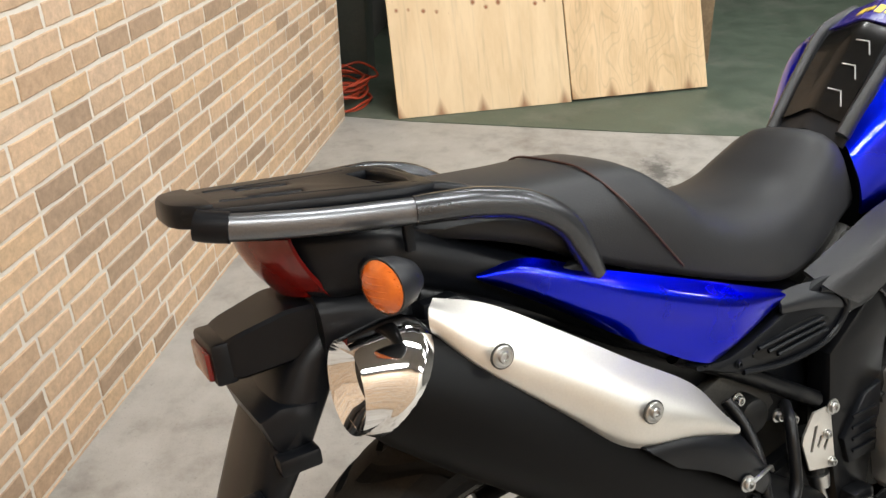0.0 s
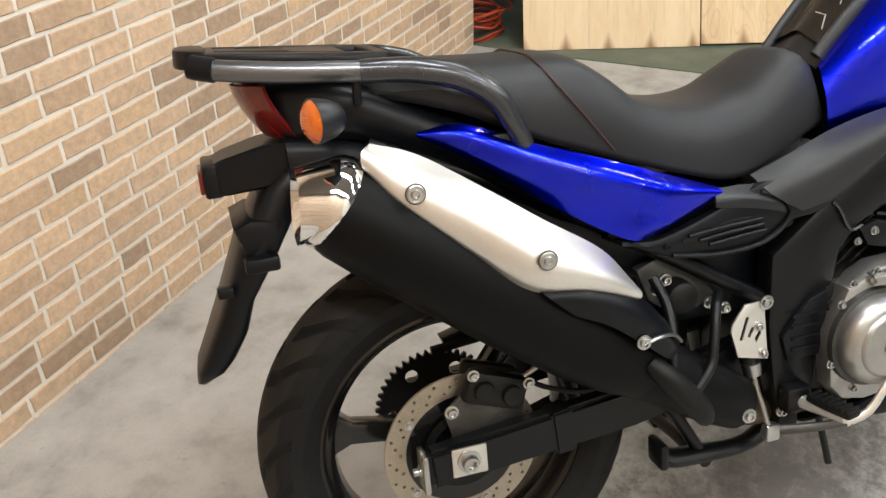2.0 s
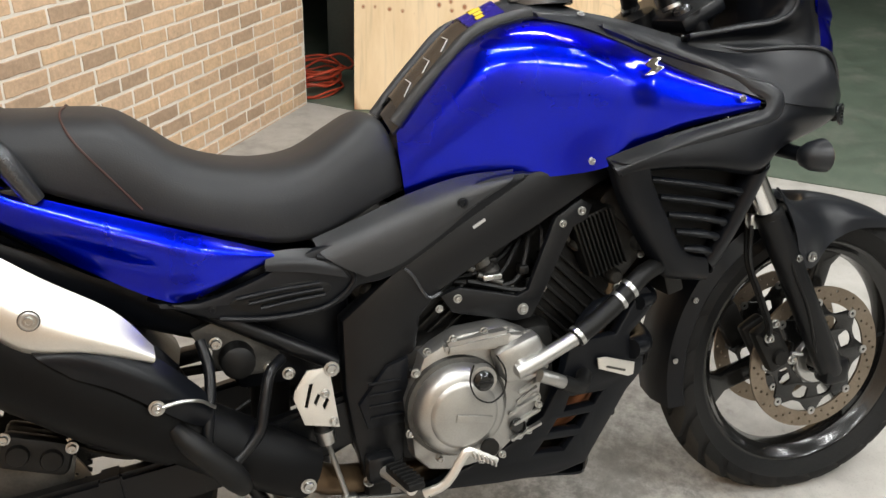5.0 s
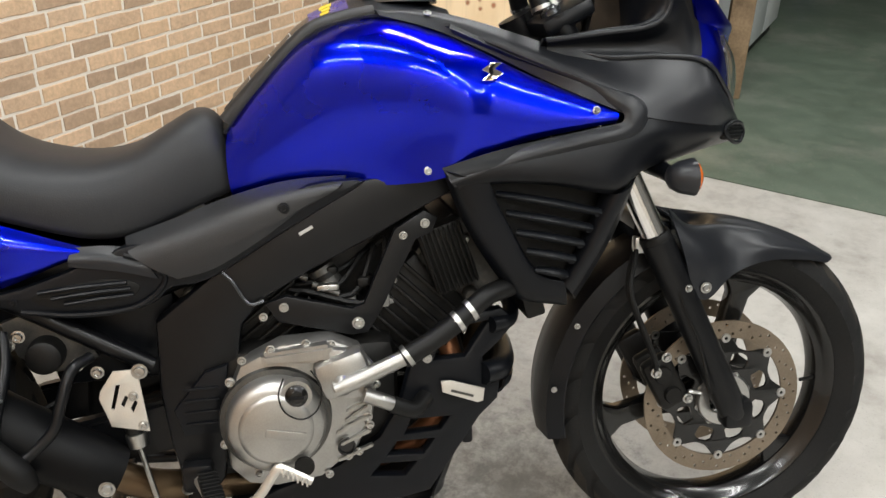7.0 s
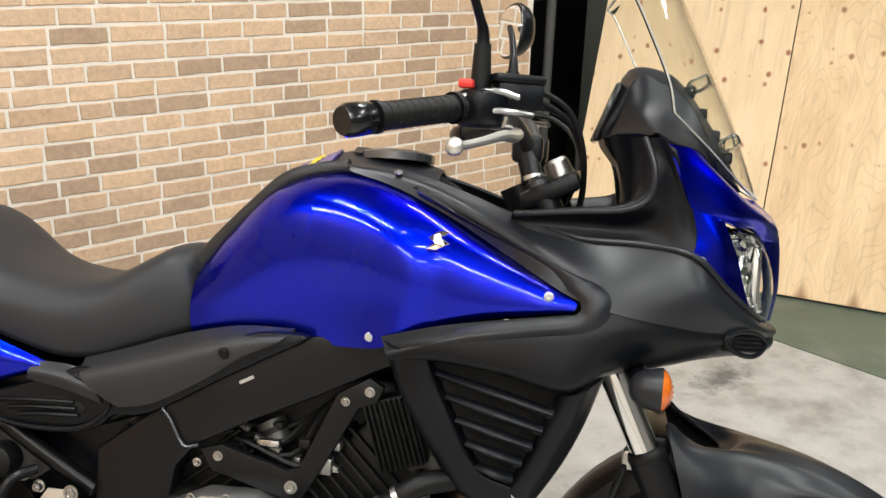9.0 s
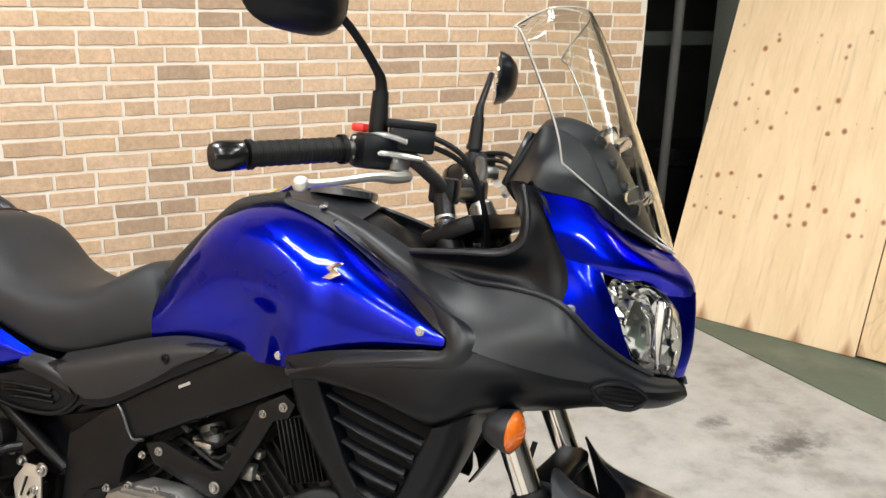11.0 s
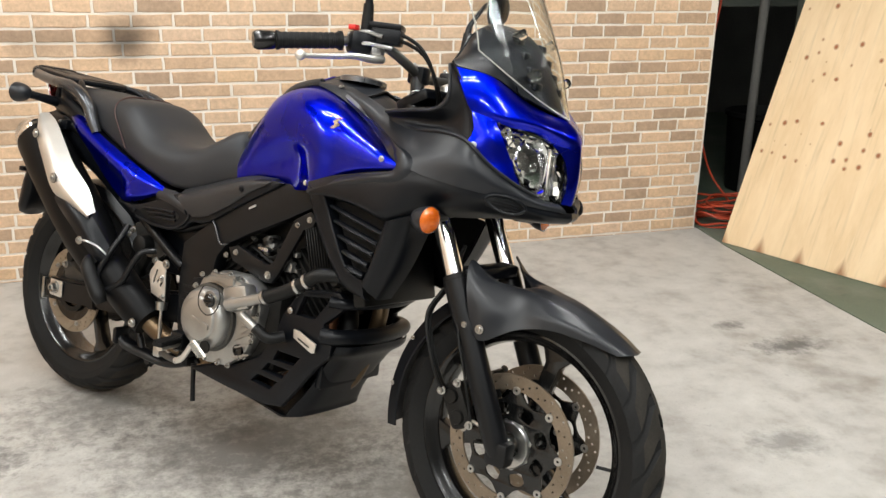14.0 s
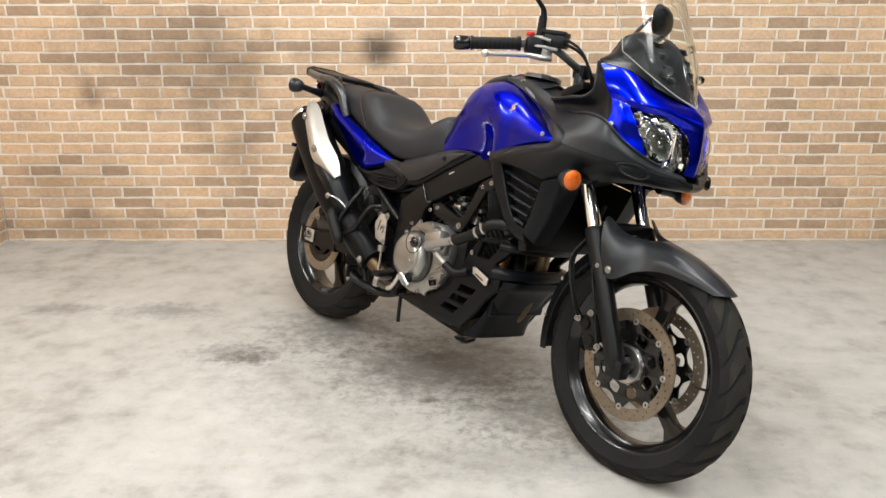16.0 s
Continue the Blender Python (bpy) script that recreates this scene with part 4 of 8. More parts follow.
def caliper(name, c, r, a0, at, s):
    """A brake caliper straddling a disc: two halves, bridge, pistons and bolts."""
    m = at @ Matrix.Translation(c) @ Matrix.Rotation(radians(a0), 4, "Y")
    ob = part(name, block((0, s * 0.022, 0), (0.105, 0.032, 0.058), 0.012, m), M_DARKENG, moto, "dark cast brake caliper")
    part("caliper_half", block((0, s * -0.02, 0), (0.10, 0.026, 0.056), 0.010, m), M_DARKENG, ob)
    for k in (-1, 1):
        part("piston_cover", lathe([(0, s * 0.046), (0.015, s * 0.046), (0.017, s * 0.042), (0.017, s * 0.03), (0, s * 0.03)], 18, m @ Matrix.Translation((k * 0.024, 0, 0)), closed=False), M_DARKENG, ob)
        part("caliper_bolt", bolt(m @ Vector((k * 0.048, s * 0.036, 0.022)), 0.0085, 0.009, (m.to_3x3() @ Vector((0, s, 0)))), M_STEEL, ob)
    part("bleed_nipple", tube([m @ Vector((0.04, s * 0.03, 0.03)), m @ Vector((0.055, s * 0.034, 0.05))], 0.004, 8, 1), M_STEEL, ob)
    return ob


caliper("front_caliper", (-0.128, -0.066, 0.055), 0.13, 62, AT_F, -1)
caliper("front_caliper", (-0.128, 0.066, 0.055), 0.13, 62, AT_F, 1)
for dy in (0.0, 0.012):
    part("brake_hose", tube([(1.385, -0.112 + dy, 0.395), (1.375, -0.135 + dy, 0.43), (1.345, -0.14 + dy, 0.50), (1.325, -0.13 + dy, 0.565), (1.345, -0.10 + dy, 0.63), (1.36, -0.07, 0.72)], 0.0045, 8, 6), M_RUBBER, moto, at=STEER)
part("banjo_bolt", bolt((1.383, -0.12, 0.40), 0.009, 0.01), M_STEEL, moto, at=STEER)
part("hose_clip", block((1.355, -0.095, 0.635), (0.03, 0.02, 0.03), 0.004), M_STEEL, moto, at=STEER)
part("sensor_wire", tube([(1.48, -0.14, 0.36), (1.45, -0.145, 0.46), (1.42, -0.14, 0.53), (1.40, -0.13, 0.60)], 0.003, 6, 5), M_RUBBER, moto, at=STEER)
part("fork_brace", block((1.385, 0, 0.66), (0.05, 0.2, 0.03), 0.008), M_BLACK, moto, at=STEER)
# yokes
head_c = PIVOT + AX * 0.83
q_ax = Vector((0, 0, 1)).rotation_difference(AX).to_matrix().to_4x4()
for l, nm in ((0.90, "lower_yoke"), (1.115, "upper_yoke")):
    c = PIVOT + AX * l + Vector((0.045, 0, 0.02))
    part(nm, block((0, 0, 0), (0.09, 0.27, 0.028), 0.009, STEER @ Matrix.Translation(c) @ q_ax), M_BLACK, moto)
for s in (-1, 1):
    c = Vector((1.226, s * 0.112, 1.005))
    part("yoke_bolt", bolt((1.228, s * 0.118, 1.030), 0.010, 0.010, (0.3, s, 0.2)), M_STEEL, moto, at=STEER)
    part("fork_cap", lathe([(0, 0.014), (0.009, 0.014), (0.012, 0.010), (0.017, 0.008), (0.018, 0), (0, 0)], 20, Matrix.Translation((1.187, s * 0.095, 1.028)) @ Vector((0, 1, 0)).rotation_difference(AX).to_matrix().to_4x4(), closed=False), M_RAIL, moto, at=STEER)
part("steering_column", tube([PIVOT + AX * 0.86, PIVOT + AX * 1.14], 0.032, 18, 1), M_FRAME, moto)

# -- handlebar and controls --
M_BARS = mat("dark_grey_bar", (0.10, 0.098, 0.09), (0.16, 0.155, 0.145), 0.35, metal=0.8, coarse=6, fine=300)
HB = [(1.165, 0.0, 1.075), (1.165, -0.055, 1.078), (1.160, -0.105, 1.100), (1.135, -0.165, 1.130), (1.10, -0.225, 1.130), (1.05, -0.30, 1.117), (1.0, -0.372, 1.104)]
bar = part("handlebar", tube(HB + [], 0.011, 12, 5), M_BARS, moto, "dark grey metal handlebar", at=STEER)
part("handlebar", tube([(x, -y, z) for x, y, z in HB], 0.011, 12, 5), M_BARS, moto, at=STEER)
for s in (-1, 1):
    part("bar_clamp", block((1.165, s * 0.062, 1.080), (0.046, 0.034, 0.042), 0.008), M_BLACK, bar, at=STEER)
    part("clamp_bolt", bolt((1.150, s * 0.062, 1.100), 0.006, 0.008, (-0.4, 0, 1)), M_STEEL, bar, at=STEER)
    part("bar_riser", tube([(1.165, s * 0.066, 1.072), (1.178, s * 0.076, 1.032)], 0.0165, 16, 1), M_FRAME, bar, at=STEER)
    part("riser_ring", tube([(1.1755, s * 0.074, 1.040), (1.1775, s * 0.0755, 1.034)], 0.0180, 18, 1), M_STEEL, bar, at=STEER)
    g0, g1 = Vector((1.085, s * 0.248, 1.127)), Vector((1.008, s * 0.362, 1.106))
    dirn = (g1 - g0).normalized()
    L_ = (g1 - g0).length
    prof = [(0.0115, 0)]
    for k in range(22):
        prof += [(0.0178 if k % 2 else 0.0170, L_ * k / 22), (0.0178 if k % 2 else 0.0170, L_ * (k + 0.9) / 22)]
    prof += [(0.0205, L_ * 0.985), (0.0205, L_ + 0.004), (0.0115, L_ + 0.004)]
    mg = Matrix.Translation(g0) @ Vector((0, 1, 0)).rotation_difference(dirn).to_matrix().to_4x4()
    part("grip", lathe([(0.0, 0.0), (0.021, 0.0), (0.021, 0.008)] + prof[1:] + [(0, L_ + 0.004)], 20, mg, closed=False), M_RUBBER, bar, "ribbed black rubber grip", at=STEER)
    part("bar_end_weight", lathe([(0, L_ + 0.006), (0.0165, L_ + 0.006), (0.0195, L_ + 0.010), (0.0205, L_ + 0.03), (0.0205, L_ + 0.044), (0.0165, L_ + 0.052), (0, L_ + 0.052)], 24, mg, closed=False), M_RIM, bar, "gloss black bar end weight", at=STEER)
    sw = block((0, 0, 0), (0.055, 0.06, 0.05), 0.012, Matrix.Translation((1.112, s * 0.215, 1.128)) @ Matrix.Rotation(radians(-s * -34), 4, "Z"))
    swo = part("switch_housing", sw, M_BLACK, bar, at=STEER)
    part("red_switch" if s < 0 else "grey_switch", block((1.092, s * 0.222, 1.160), (0.02, 0.018, 0.012), 0.003), M_REDPL if s < 0 else M_GREYPL, swo, "red engine stop switch" if s < 0 else "", at=STEER)
    part("lever_bracket", block((0, 0, 0), (0.042, 0.034, 0.024), 0.008, Matrix.Translation((1.138, s * 0.195, 1.115)) @ Matrix.Rotation(radians(-s * -30), 4, "Z")), M_STEEL, bar, at=STEER)
    lev = tube([(1.160, s * 0.195, 1.098), (1.158, s * 0.235, 1.094), (1.150, s * 0.275, 1.094), (1.135, s * 0.325, 1.086), (1.118, s * 0.372, 1.079), (1.112, s * 0.388, 1.078)], [0.010, 0.0095, 0.0075, 0.0065, 0.006, 0.006], 10, 4, flat=0.9)
    lv = part("lever", lev, M_SATIN, bar, "silver alloy lever with a ball end", at=STEER)
    part("lever_ball", lathe([(0, -0.011), (0.006, -0.0095), (0.0095, -0.0055), (0.011, 0), (0.0095, 0.0055), (0.006, 0.0095), (0, 0.011)], 16, Matrix.Translation((1.110, s * 0.394, 1.077)), closed=False), M_SATIN, lv, at=STEER)
    # mirror
    mr = part("mirror_arm", tube([(1.107, s * 0.195, 1.140), (1.108, s * 0.196, 1.175), (1.107, s * 0.200, 1.225), (1.104, s * 0.215, 1.245), (1.095, s * 0.260, 1.280), (1.085, s * 0.30, 1.305)], [0.011, 0.0115, 0.0085, 0.0065, 0.006, 0.006], 12, 5), M_BLACK, bar, at=STEER)
    part("rubber_boot", tube([(1.107, s * 0.1955, 1.155), (1.107, s * 0.199, 1.215)], [0.0145, 0.0115], 12, 1), M_RUBBER, mr, at=STEER)
    mm = Matrix.Translation((1.06, -0.365, 1.318) if s < 0 else (1.085, 0.345, 1.304)) @ Matrix.Rotation(radians(s * 22), 4, "Z") @ Matrix.Rotation(radians(90), 4, "Z")
    shell = bmesh.new()
    rr = []
    for d, k in ((-0.036, 0.35), (-0.030, 0.62), (-0.016, 0.88), (0.0, 1.0), (0.004, 0.99)):
        rr.append([(0.082 * k * math.copysign(abs(math.cos(a)) ** 0.75, math.cos(a)), d, 0.052 * k * math.copysign(abs(math.sin(a)) ** 0.75, math.sin(a))) for a in np.linspace(0, 2 * math.pi, 28, endpoint=False)])
    ring_mesh(shell, rr)
    part("mirror_shell", shell, M_BLACK, mr, "black plastic mirror housing", at=STEER @ mm)
    gl = bmesh.new()
    ring_mesh(gl, [[(0.077 * math.copysign(abs(math.cos(a)) ** 0.75, math.cos(a)), d, 0.047 * math.copysign(abs(math.sin(a)) ** 0.75, math.sin(a))) for a in np.linspace(0, 2 * math.pi, 28, endpoint=False)] for d in (0.003, 0.0065)])
    part("mirror_glass", gl, M_MIRROR, mr, at=STEER @ mm)
res = part("brake_reservoir", block((0, 0, 0), (0.066, 0.052, 0.036), 0.005, Matrix.Translation((1.152, -0.176, 1.150)) @ Matrix.Rotation(radians(28), 4, "Z")), M_BLACK, bar, "square black brake fluid reservoir", at=STEER)
part("reservoir_cap", block((0, 0, 0.014), (0.072, 0.058, 0.012), 0.003, Matrix.Translation((1.150, -0.178, 1.157)) @ Matrix.Rotation(radians(28), 4, "Z")), M_BLACK, res, at=STEER)
for k, (dy, dz) in enumerate(((0, 0), (0.014, -0.014))):
    part("control_cable", tube([(1.115, -0.205 + dy, 1.148 + dz), (1.17, -0.19 + dy, 1.160 + dz), (1.225, -0.15 + dy, 1.135 + dz), (1.25, -0.115 + dy, 1.07 + dz), (1.245, -0.08 + dy, 0.99), (1.21, -0.06, 0.94)], 0.0042, 8, 6), M_RUBBER, moto, at=STEER)
    part("control_cable", tube([(1.115, 0.205 - dy, 1.148 + dz), (1.18, 0.18 - dy, 1.15 + dz), (1.23, 0.13 - dy, 1.11 + dz), (1.235, 0.08, 1.03), (1.20, 0.06, 0.95)], 0.0042, 8, 6), M_RUBBER, moto, at=STEER)
for s in (-1, 1):
    part("throttle_pipe", tube([(1.095, s * 0.238, 1.118), (1.130, s * 0.232, 1.126), (1.158, s * 0.214, 1.126), (1.178, s * 0.190, 1.124)], 0.0045, 8, 5), M_STEEL, bar, at=STEER)
    part("throttle_pipe", tube([(1.09, s * 0.235, 1.142), (1.13, s * 0.225, 1.152), (1.16, s * 0.205, 1.146)], 0.0048, 8, 5), M_STEEL, bar, at=STEER)
part("ignition_lock", lathe([(0, 0.03), (0.014, 0.03), (0.02, 0.024), (0.022, 0), (0, 0)], 18, Matrix.Translation((1.215, 0, 1.04)) @ Vector((0, 1, 0)).rotation_difference(AX).to_matrix().to_4x4(), closed=False), M_STEEL, moto, at=STEER)

# -- tank, seat, body panels --
T = [
    [(0.662, -0.070, 0.862), (0.715, -0.080, 0.925), (0.795, -0.090, 1.000), (0.895, -0.100, 1.030), (1.000, -0.116, 1.004), (1.115, -0.144, 0.944), (1.200, -0.188, 0.904), (1.240, -0.224, 0.884)],
    [(0.660, -0.080, 0.850), (0.722, -0.104, 0.916), (0.803, -0.132, 0.988), (0.900, -0.146, 1.012), (1.008, -0.168, 0.988), (1.123, -0.190, 0.935), (1.207, -0.216, 0.898), (1.246, -0.231, 0.881)],
    [(0.658, -0.090, 0.832), (0.730, -0.126, 0.893), (0.812, -0.160, 0.955), (0.907, -0.182, 0.972), (1.016, -0.204, 0.952), (1.128, -0.219, 0.914), (1.212, -0.231, 0.886), (1.250, -0.234, 0.877)],
    [(0.658, -0.100, 0.806), (0.738, -0.134, 0.850), (0.825, -0.164, 0.898), (0.920, -0.192, 0.912), (1.022, -0.215, 0.900), (1.125, -0.229, 0.880), (1.208, -0.236, 0.874), (1.250, -0.235, 0.872)],
    [(0.660, -0.102, 0.778), (0.750, -0.122, 0.806), (0.838, -0.142, 0.832), (0.920, -0.168, 0.850), (1.008, -0.200, 0.846), (1.112, -0.223, 0.854), (1.200, -0.235, 0.865), (1.248, -0.235, 0.868)],
    [(0.664, -0.098, 0.753), (0.755, -0.112, 0.767), (0.850, -0.130, 0.772), (0.925, -0.154, 0.774), (0.992, -0.188, 0.788), (1.100, -0.212, 0.834), (1.195, -0.230, 0.856), (1.245, -0.233, 0.864)],
]
ARC = [(0.84, 0.990), (0.90, 0.982), (0.945, 0.968), (0.985, 0.943), (1.012, 0.912), (1.016, 0.880), (1.003, 0.846), (0.990, 0.810), (0.982, 0.77)]


def ease(t):
    t = min(1.0, max(0.0, t))
    return t * t * (3 - 2 * t)


def knee_recess(bm):
    """The rider's knee hollow: everything behind and under the arc sits deeper."""
    for v in bm.verts:
        best, side_ = 9.0, 0.0
        for (x0, z0), (x1, z1) in zip(ARC, ARC[1:]):
            dx, dz = x1 - x0, z1 - z0
            t = min(1, max(0, ((v.co.x - x0) * dx + (v.co.z - z0) * dz) / (dx * dx + dz * dz)))
            ex, ez = v.co.x - x0 - t * dx, v.co.z - z0 - t * dz
            d = math.hypot(ex, ez)
            if d < best:
                best, side_ = d, ex * dz - ez * dx
        if side_ < 0:
            k = ease(best / 0.05) * ease((v.co.x - 0.67) / 0.2) * ease((v.co.z - 0.765) / 0.06) * (1 - 0.6 * ease((best - 0.08) / 0.2))
            v.co.y -= math.copysign(0.013 * k, v.co.y)
    return bm


tank = part("fuel_tank", knee_recess(surf(T, 10, 10, 0.005, mirror=True)), M_BLUE, moto, "glossy metallic blue fuel tank", sharp=60)
strip = [[(0.655, y * 0.82, 0.862 + (0.07 - abs(y)) * 0.3), (0.716, y * 0.95, 0.927 + (0.08 - abs(y)) * 0.26), (0.795, y * 1.06, 1.002 + (0.085 - abs(y)) * 0.26), (0.88, y * 1.15, 1.030 + (0.085 - abs(y)) * 0.36), (0.96, y * 1.2, 1.028 + (0.085 - abs(y)) * 0.36), (1.03, y * 1.25, 1.008 + (0.085 - abs(y)) * 0.36)] for y in (-0.087, -0.06, -0.03, 0, 0.03, 0.06, 0.087)]
part("tank_top_cover", surf(strip, 5, 3, 0.004), M_GREYPL, tank, "grey-black plastic tank spine cover")
SPX, SPZ = (0.655, 0.716, 0.795, 0.88, 0.96, 1.03), (0.862, 0.927, 1.002, 1.030, 1.028, 1.008)


def spine(x, y, up):
    """A point over the tank's spine cover."""
    f = float(np.interp(x, SPX, (0.82, 0.95, 1.06, 1.15, 1.2, 1.25)))
    a = float(np.interp(x, SPX, (0.3, 0.26, 0.26, 0.36, 0.36, 0.36)))
    return (x, y, float(np.interp(x, SPX, SPZ)) + (0.082 - abs(y) / f) * a + up)


def on_spine(x0, x1, y0, y1, up, thick):
    return surf([[spine(x, y, up) for x in np.linspace(x0, x1, 5)] for y in np.linspace(y0, y1, 5)], 3, 3, thick)


padp = part("tank_pad", on_spine(0.672, 0.815, -0.058, 0.058, 0.008, 0.004), M_RIM, tank, "glossy black tank protector pad")
part("pad_patch", on_spine(0.800, 0.862, -0.064, 0.064, 0.0095, 0.003), M_VIOLET, padp, "violet blue printed patch")
part("warning_label", on_spine(0.888, 0.908, -0.03, 0.03, 0.008, 0.0012), M_GREYPL, tank, "dark warning label")
for k in range(5):
    part("printed_bar", on_spine(0.818 + 0.003 * (k % 2), 0.832 + 0.003 * (k % 3), -0.050 + 0.016 * k, -0.038 + 0.016 * k, 0.0118, 0.0012), M_YELLOW, padp, "yellow print")
for k in range(3):
    x = 0.700 + 0.034 * k
    part("pad_tick", tube([spine(x, -0.012, 0.0105), spine(x + 0.002, -0.034, 0.0105), spine(x - 0.014, -0.046, 0.0105)], 0.0011, 6, 1), M_SILVERPRINT, padp, "silver angular mark")
for s in (-1, 1):
    part("spine_edge", tube([spine(x, s * (0.066 + 0.022 * (x - 0.66) / 0.24), 0.002) for x in (0.662, 0.70, 0.75, 0.80, 0.85, 0.90)], 0.0145, 12, 4, flat=0.7), M_GRAIN, tank, "grey-black satin edge strip")
part("tank_front_cover", surf([[(1.005, y, 1.010 + (0.11 - abs(y)) * 0.25), (1.055, y, 0.992 + (0.11 - abs(y)) * 0.2), (1.11, y, 0.960), (1.16, y, 0.925)] for y in (-0.122, -0.06, 0, 0.06, 0.122)], 3, 3, 0.004), M_BLACK, tank, "black plastic cover ahead of the tank")
cap = part("fuel_cap", lathe([(0, 0.012), (0.026, 0.012), (0.03, 0.009), (0.042, 0.008), (0.047, 0.004), (0.047, -0.01), (0, -0.01)], 32, pose(0.955, 0, 1.056, 86, 0, 0) @ Matrix.Diagonal((1.25, 0.8, 1.25, 1)), closed=False), M_RACK, tank, "dark metal fuel filler cap")
# badge on the tank: plain angular shape
for s in (-1, 1):
    mb = Matrix.Translation((1.058, s * 0.2075, 0.945)) @ Matrix.Rotation(radians(-16 * -s), 4, "Z") @ Matrix.Rotation(radians(22 * s), 4, "X")
    part("badge", plate([(-0.016, 0.003), (0.0, 0.014), (0.016, 0.014), (0.004, 0.004), (0.018, -0.003), (0.0, -0.014), (-0.016, -0.014), (-0.004, -0.004)], 0.003, 0.0008, at=mb), M_CHROME, tank, "small chrome angular badge")
    for p_, r_ in (((1.213, s * 0.231, 0.884), 0.006), ((0.963, s * 0.177, 0.797), 0.006)):
        part("tank_bolt", bolt(p_, r_, 0.005, (0.1, s, 0.1)), M_STEEL, tank)

SEAT = [(-0.11, 0.085, 0.905, 0.940), (-0.04, 0.108, 0.892, 0.944), (0.04, 0.120, 0.866, 0.939), (0.11, 0.128, 0.832, 0.934), (0.17, 0.133, 0.806, 0.932), (0.225, 0.138, 0.785, 0.925), (0.27, 0.142, 0.768, 0.897), (0.32, 0.143, 0.750, 0.858), (0.38, 0.140, 0.730, 0.836), (0.45, 0.134, 0.710, 0.828), (0.51, 0.122, 0.710, 0.838), (0.565, 0.110, 0.727, 0.868), (0.61, 0.098, 0.745, 0.890), (0.645, 0.088, 0.757, 0.876), (0.668, 0.080, 0.762, 0.815)]


def seat_mesh():
    bm = bmesh.new()
    rings = []
    for x, w, lo, hi in smooth_rows(SEAT, 4):
        h = hi - lo
        half = [(0, hi), (0.35 * w, hi - 0.001), (0.62 * w, hi - 0.006), (0.82 * w, hi - 0.016), (0.94 * w, hi - 0.034), (w, hi - 0.034 - 0.4 * max(h - 0.06, 0.0)), (1.0 * w, lo + 0.014), (0.96 * w, lo + 0.002), (0.8 * w, lo)]
        ring = [(x, -y, z) for y, z in half] + [(x, y, z) for y, z in reversed(half[1:])]
        rings.append(ring)
    ring_mesh(bm, rings)
    return bm


seat = part("seat", seat_mesh(), M_SEAT, moto, "black grained vinyl seat with red stitching", sharp=70)
pipe = [(0.162, 0.0, 0.9335), (0.160, -0.06, 0.9325), (0.162, -0.098, 0.922), (0.172, -0.124, 0.902), (0.190, -0.137, 0.876), (0.222, -0.1405, 0.835), (0.256, -0.1435, 0.790)]
part("stitch_piping", tube(pipe, 0.0017, 6, 5), M_STITCH, seat, "thin dark red seam")
part("stitch_piping", tube([(x, -y, z) for x, y, z in pipe], 0.0017, 6, 5), M_STITCH, seat)

tail = part("tail_fairing", loft([(-0.228, 0.048, 0.880, 0.936), (-0.200, 0.070, 0.845, 0.944), (-0.12, 0.104, 0.842, 0.938), (-0.02, 0.112, 0.800, 0.892), (0.1, 0.124, 0.724, 0.834), (0.2, 0.128, 0.664, 0.79), (0.3, 0.126, 0.632, 0.745), (0.42, 0.122, 0.618, 0.70), (0.52, 0.118, 0.60, 0.69)]), M_BLACK, moto, "matt black plastic tail fairing")
blue = [
    [(-0.032, -0.118, 0.852), (0.03, -0.130, 0.858), (0.131, -0.140, 0.818), (0.261, -0.146, 0.771), (0.35, -0.144, 0.737), (0.442, -0.139, 0.702)],
    [(-0.034, -0.120, 0.850), (0.03, -0.146, 0.844), (0.131, -0.160, 0.798), (0.25, -0.169, 0.748), (0.34, -0.167, 0.720), (0.438, -0.148, 0.698)],
    [(-0.034, -0.120, 0.848), (0.035, -0.148, 0.820), (0.135, -0.154, 0.762), (0.25, -0.155, 0.706), (0.325, -0.164, 0.688), (0.432, -0.148, 0.692)],
    [(-0.033, -0.119, 0.846), (0.040, -0.144, 0.806), (0.140, -0.149, 0.740), (0.254, -0.152, 0.676), (0.316, -0.161, 0.664), (0.424, -0.145, 0.687)],
    [(-0.032, -0.118, 0.845), (0.045, -0.134, 0.796), (0.145, -0.146, 0.727), (0.258, -0.152, 0.657), (0.312, -0.150, 0.648), (0.416, -0.142, 0.683)],
]
both("tail_panel", blue, 6, 5, 0.004, M_BLUE, tail, "glossy metallic blue tail side panel")

# carrier and grab rails
car = part("rear_carrier", plate([(-0.335, -0.032), (-0.330, -0.050), (-0.30, -0.070), (-0.20, -0.090), (-0.10, -0.104), (-0.055, -0.090), (-0.045, -0.05), (-0.045, 0.05), (-0.055, 0.090), (-0.10, 0.104), (-0.20, 0.090), (-0.30, 0.070), (-0.330, 0.050), (-0.335, 0.032)], 0.016, 0.006, [[(-0.105, -0.05), (-0.075, -0.06), (-0.066, -0.03), (-0.066, 0.03), (-0.075, 0.06), (-0.105, 0.05)], [(-0.25, -0.035), (-0.19, -0.035), (-0.19, -0.02), (-0.25, -0.02)], [(-0.25, 0.02), (-0.19, 0.02), (-0.19, 0.035), (-0.25, 0.035)]], at=pose(0, 0, 0.950, 0, 5.5, 0) @ Matrix.Rotation(radians(-90), 4, "X")), M_BLACK, moto, "black plastic luggage carrier plate")
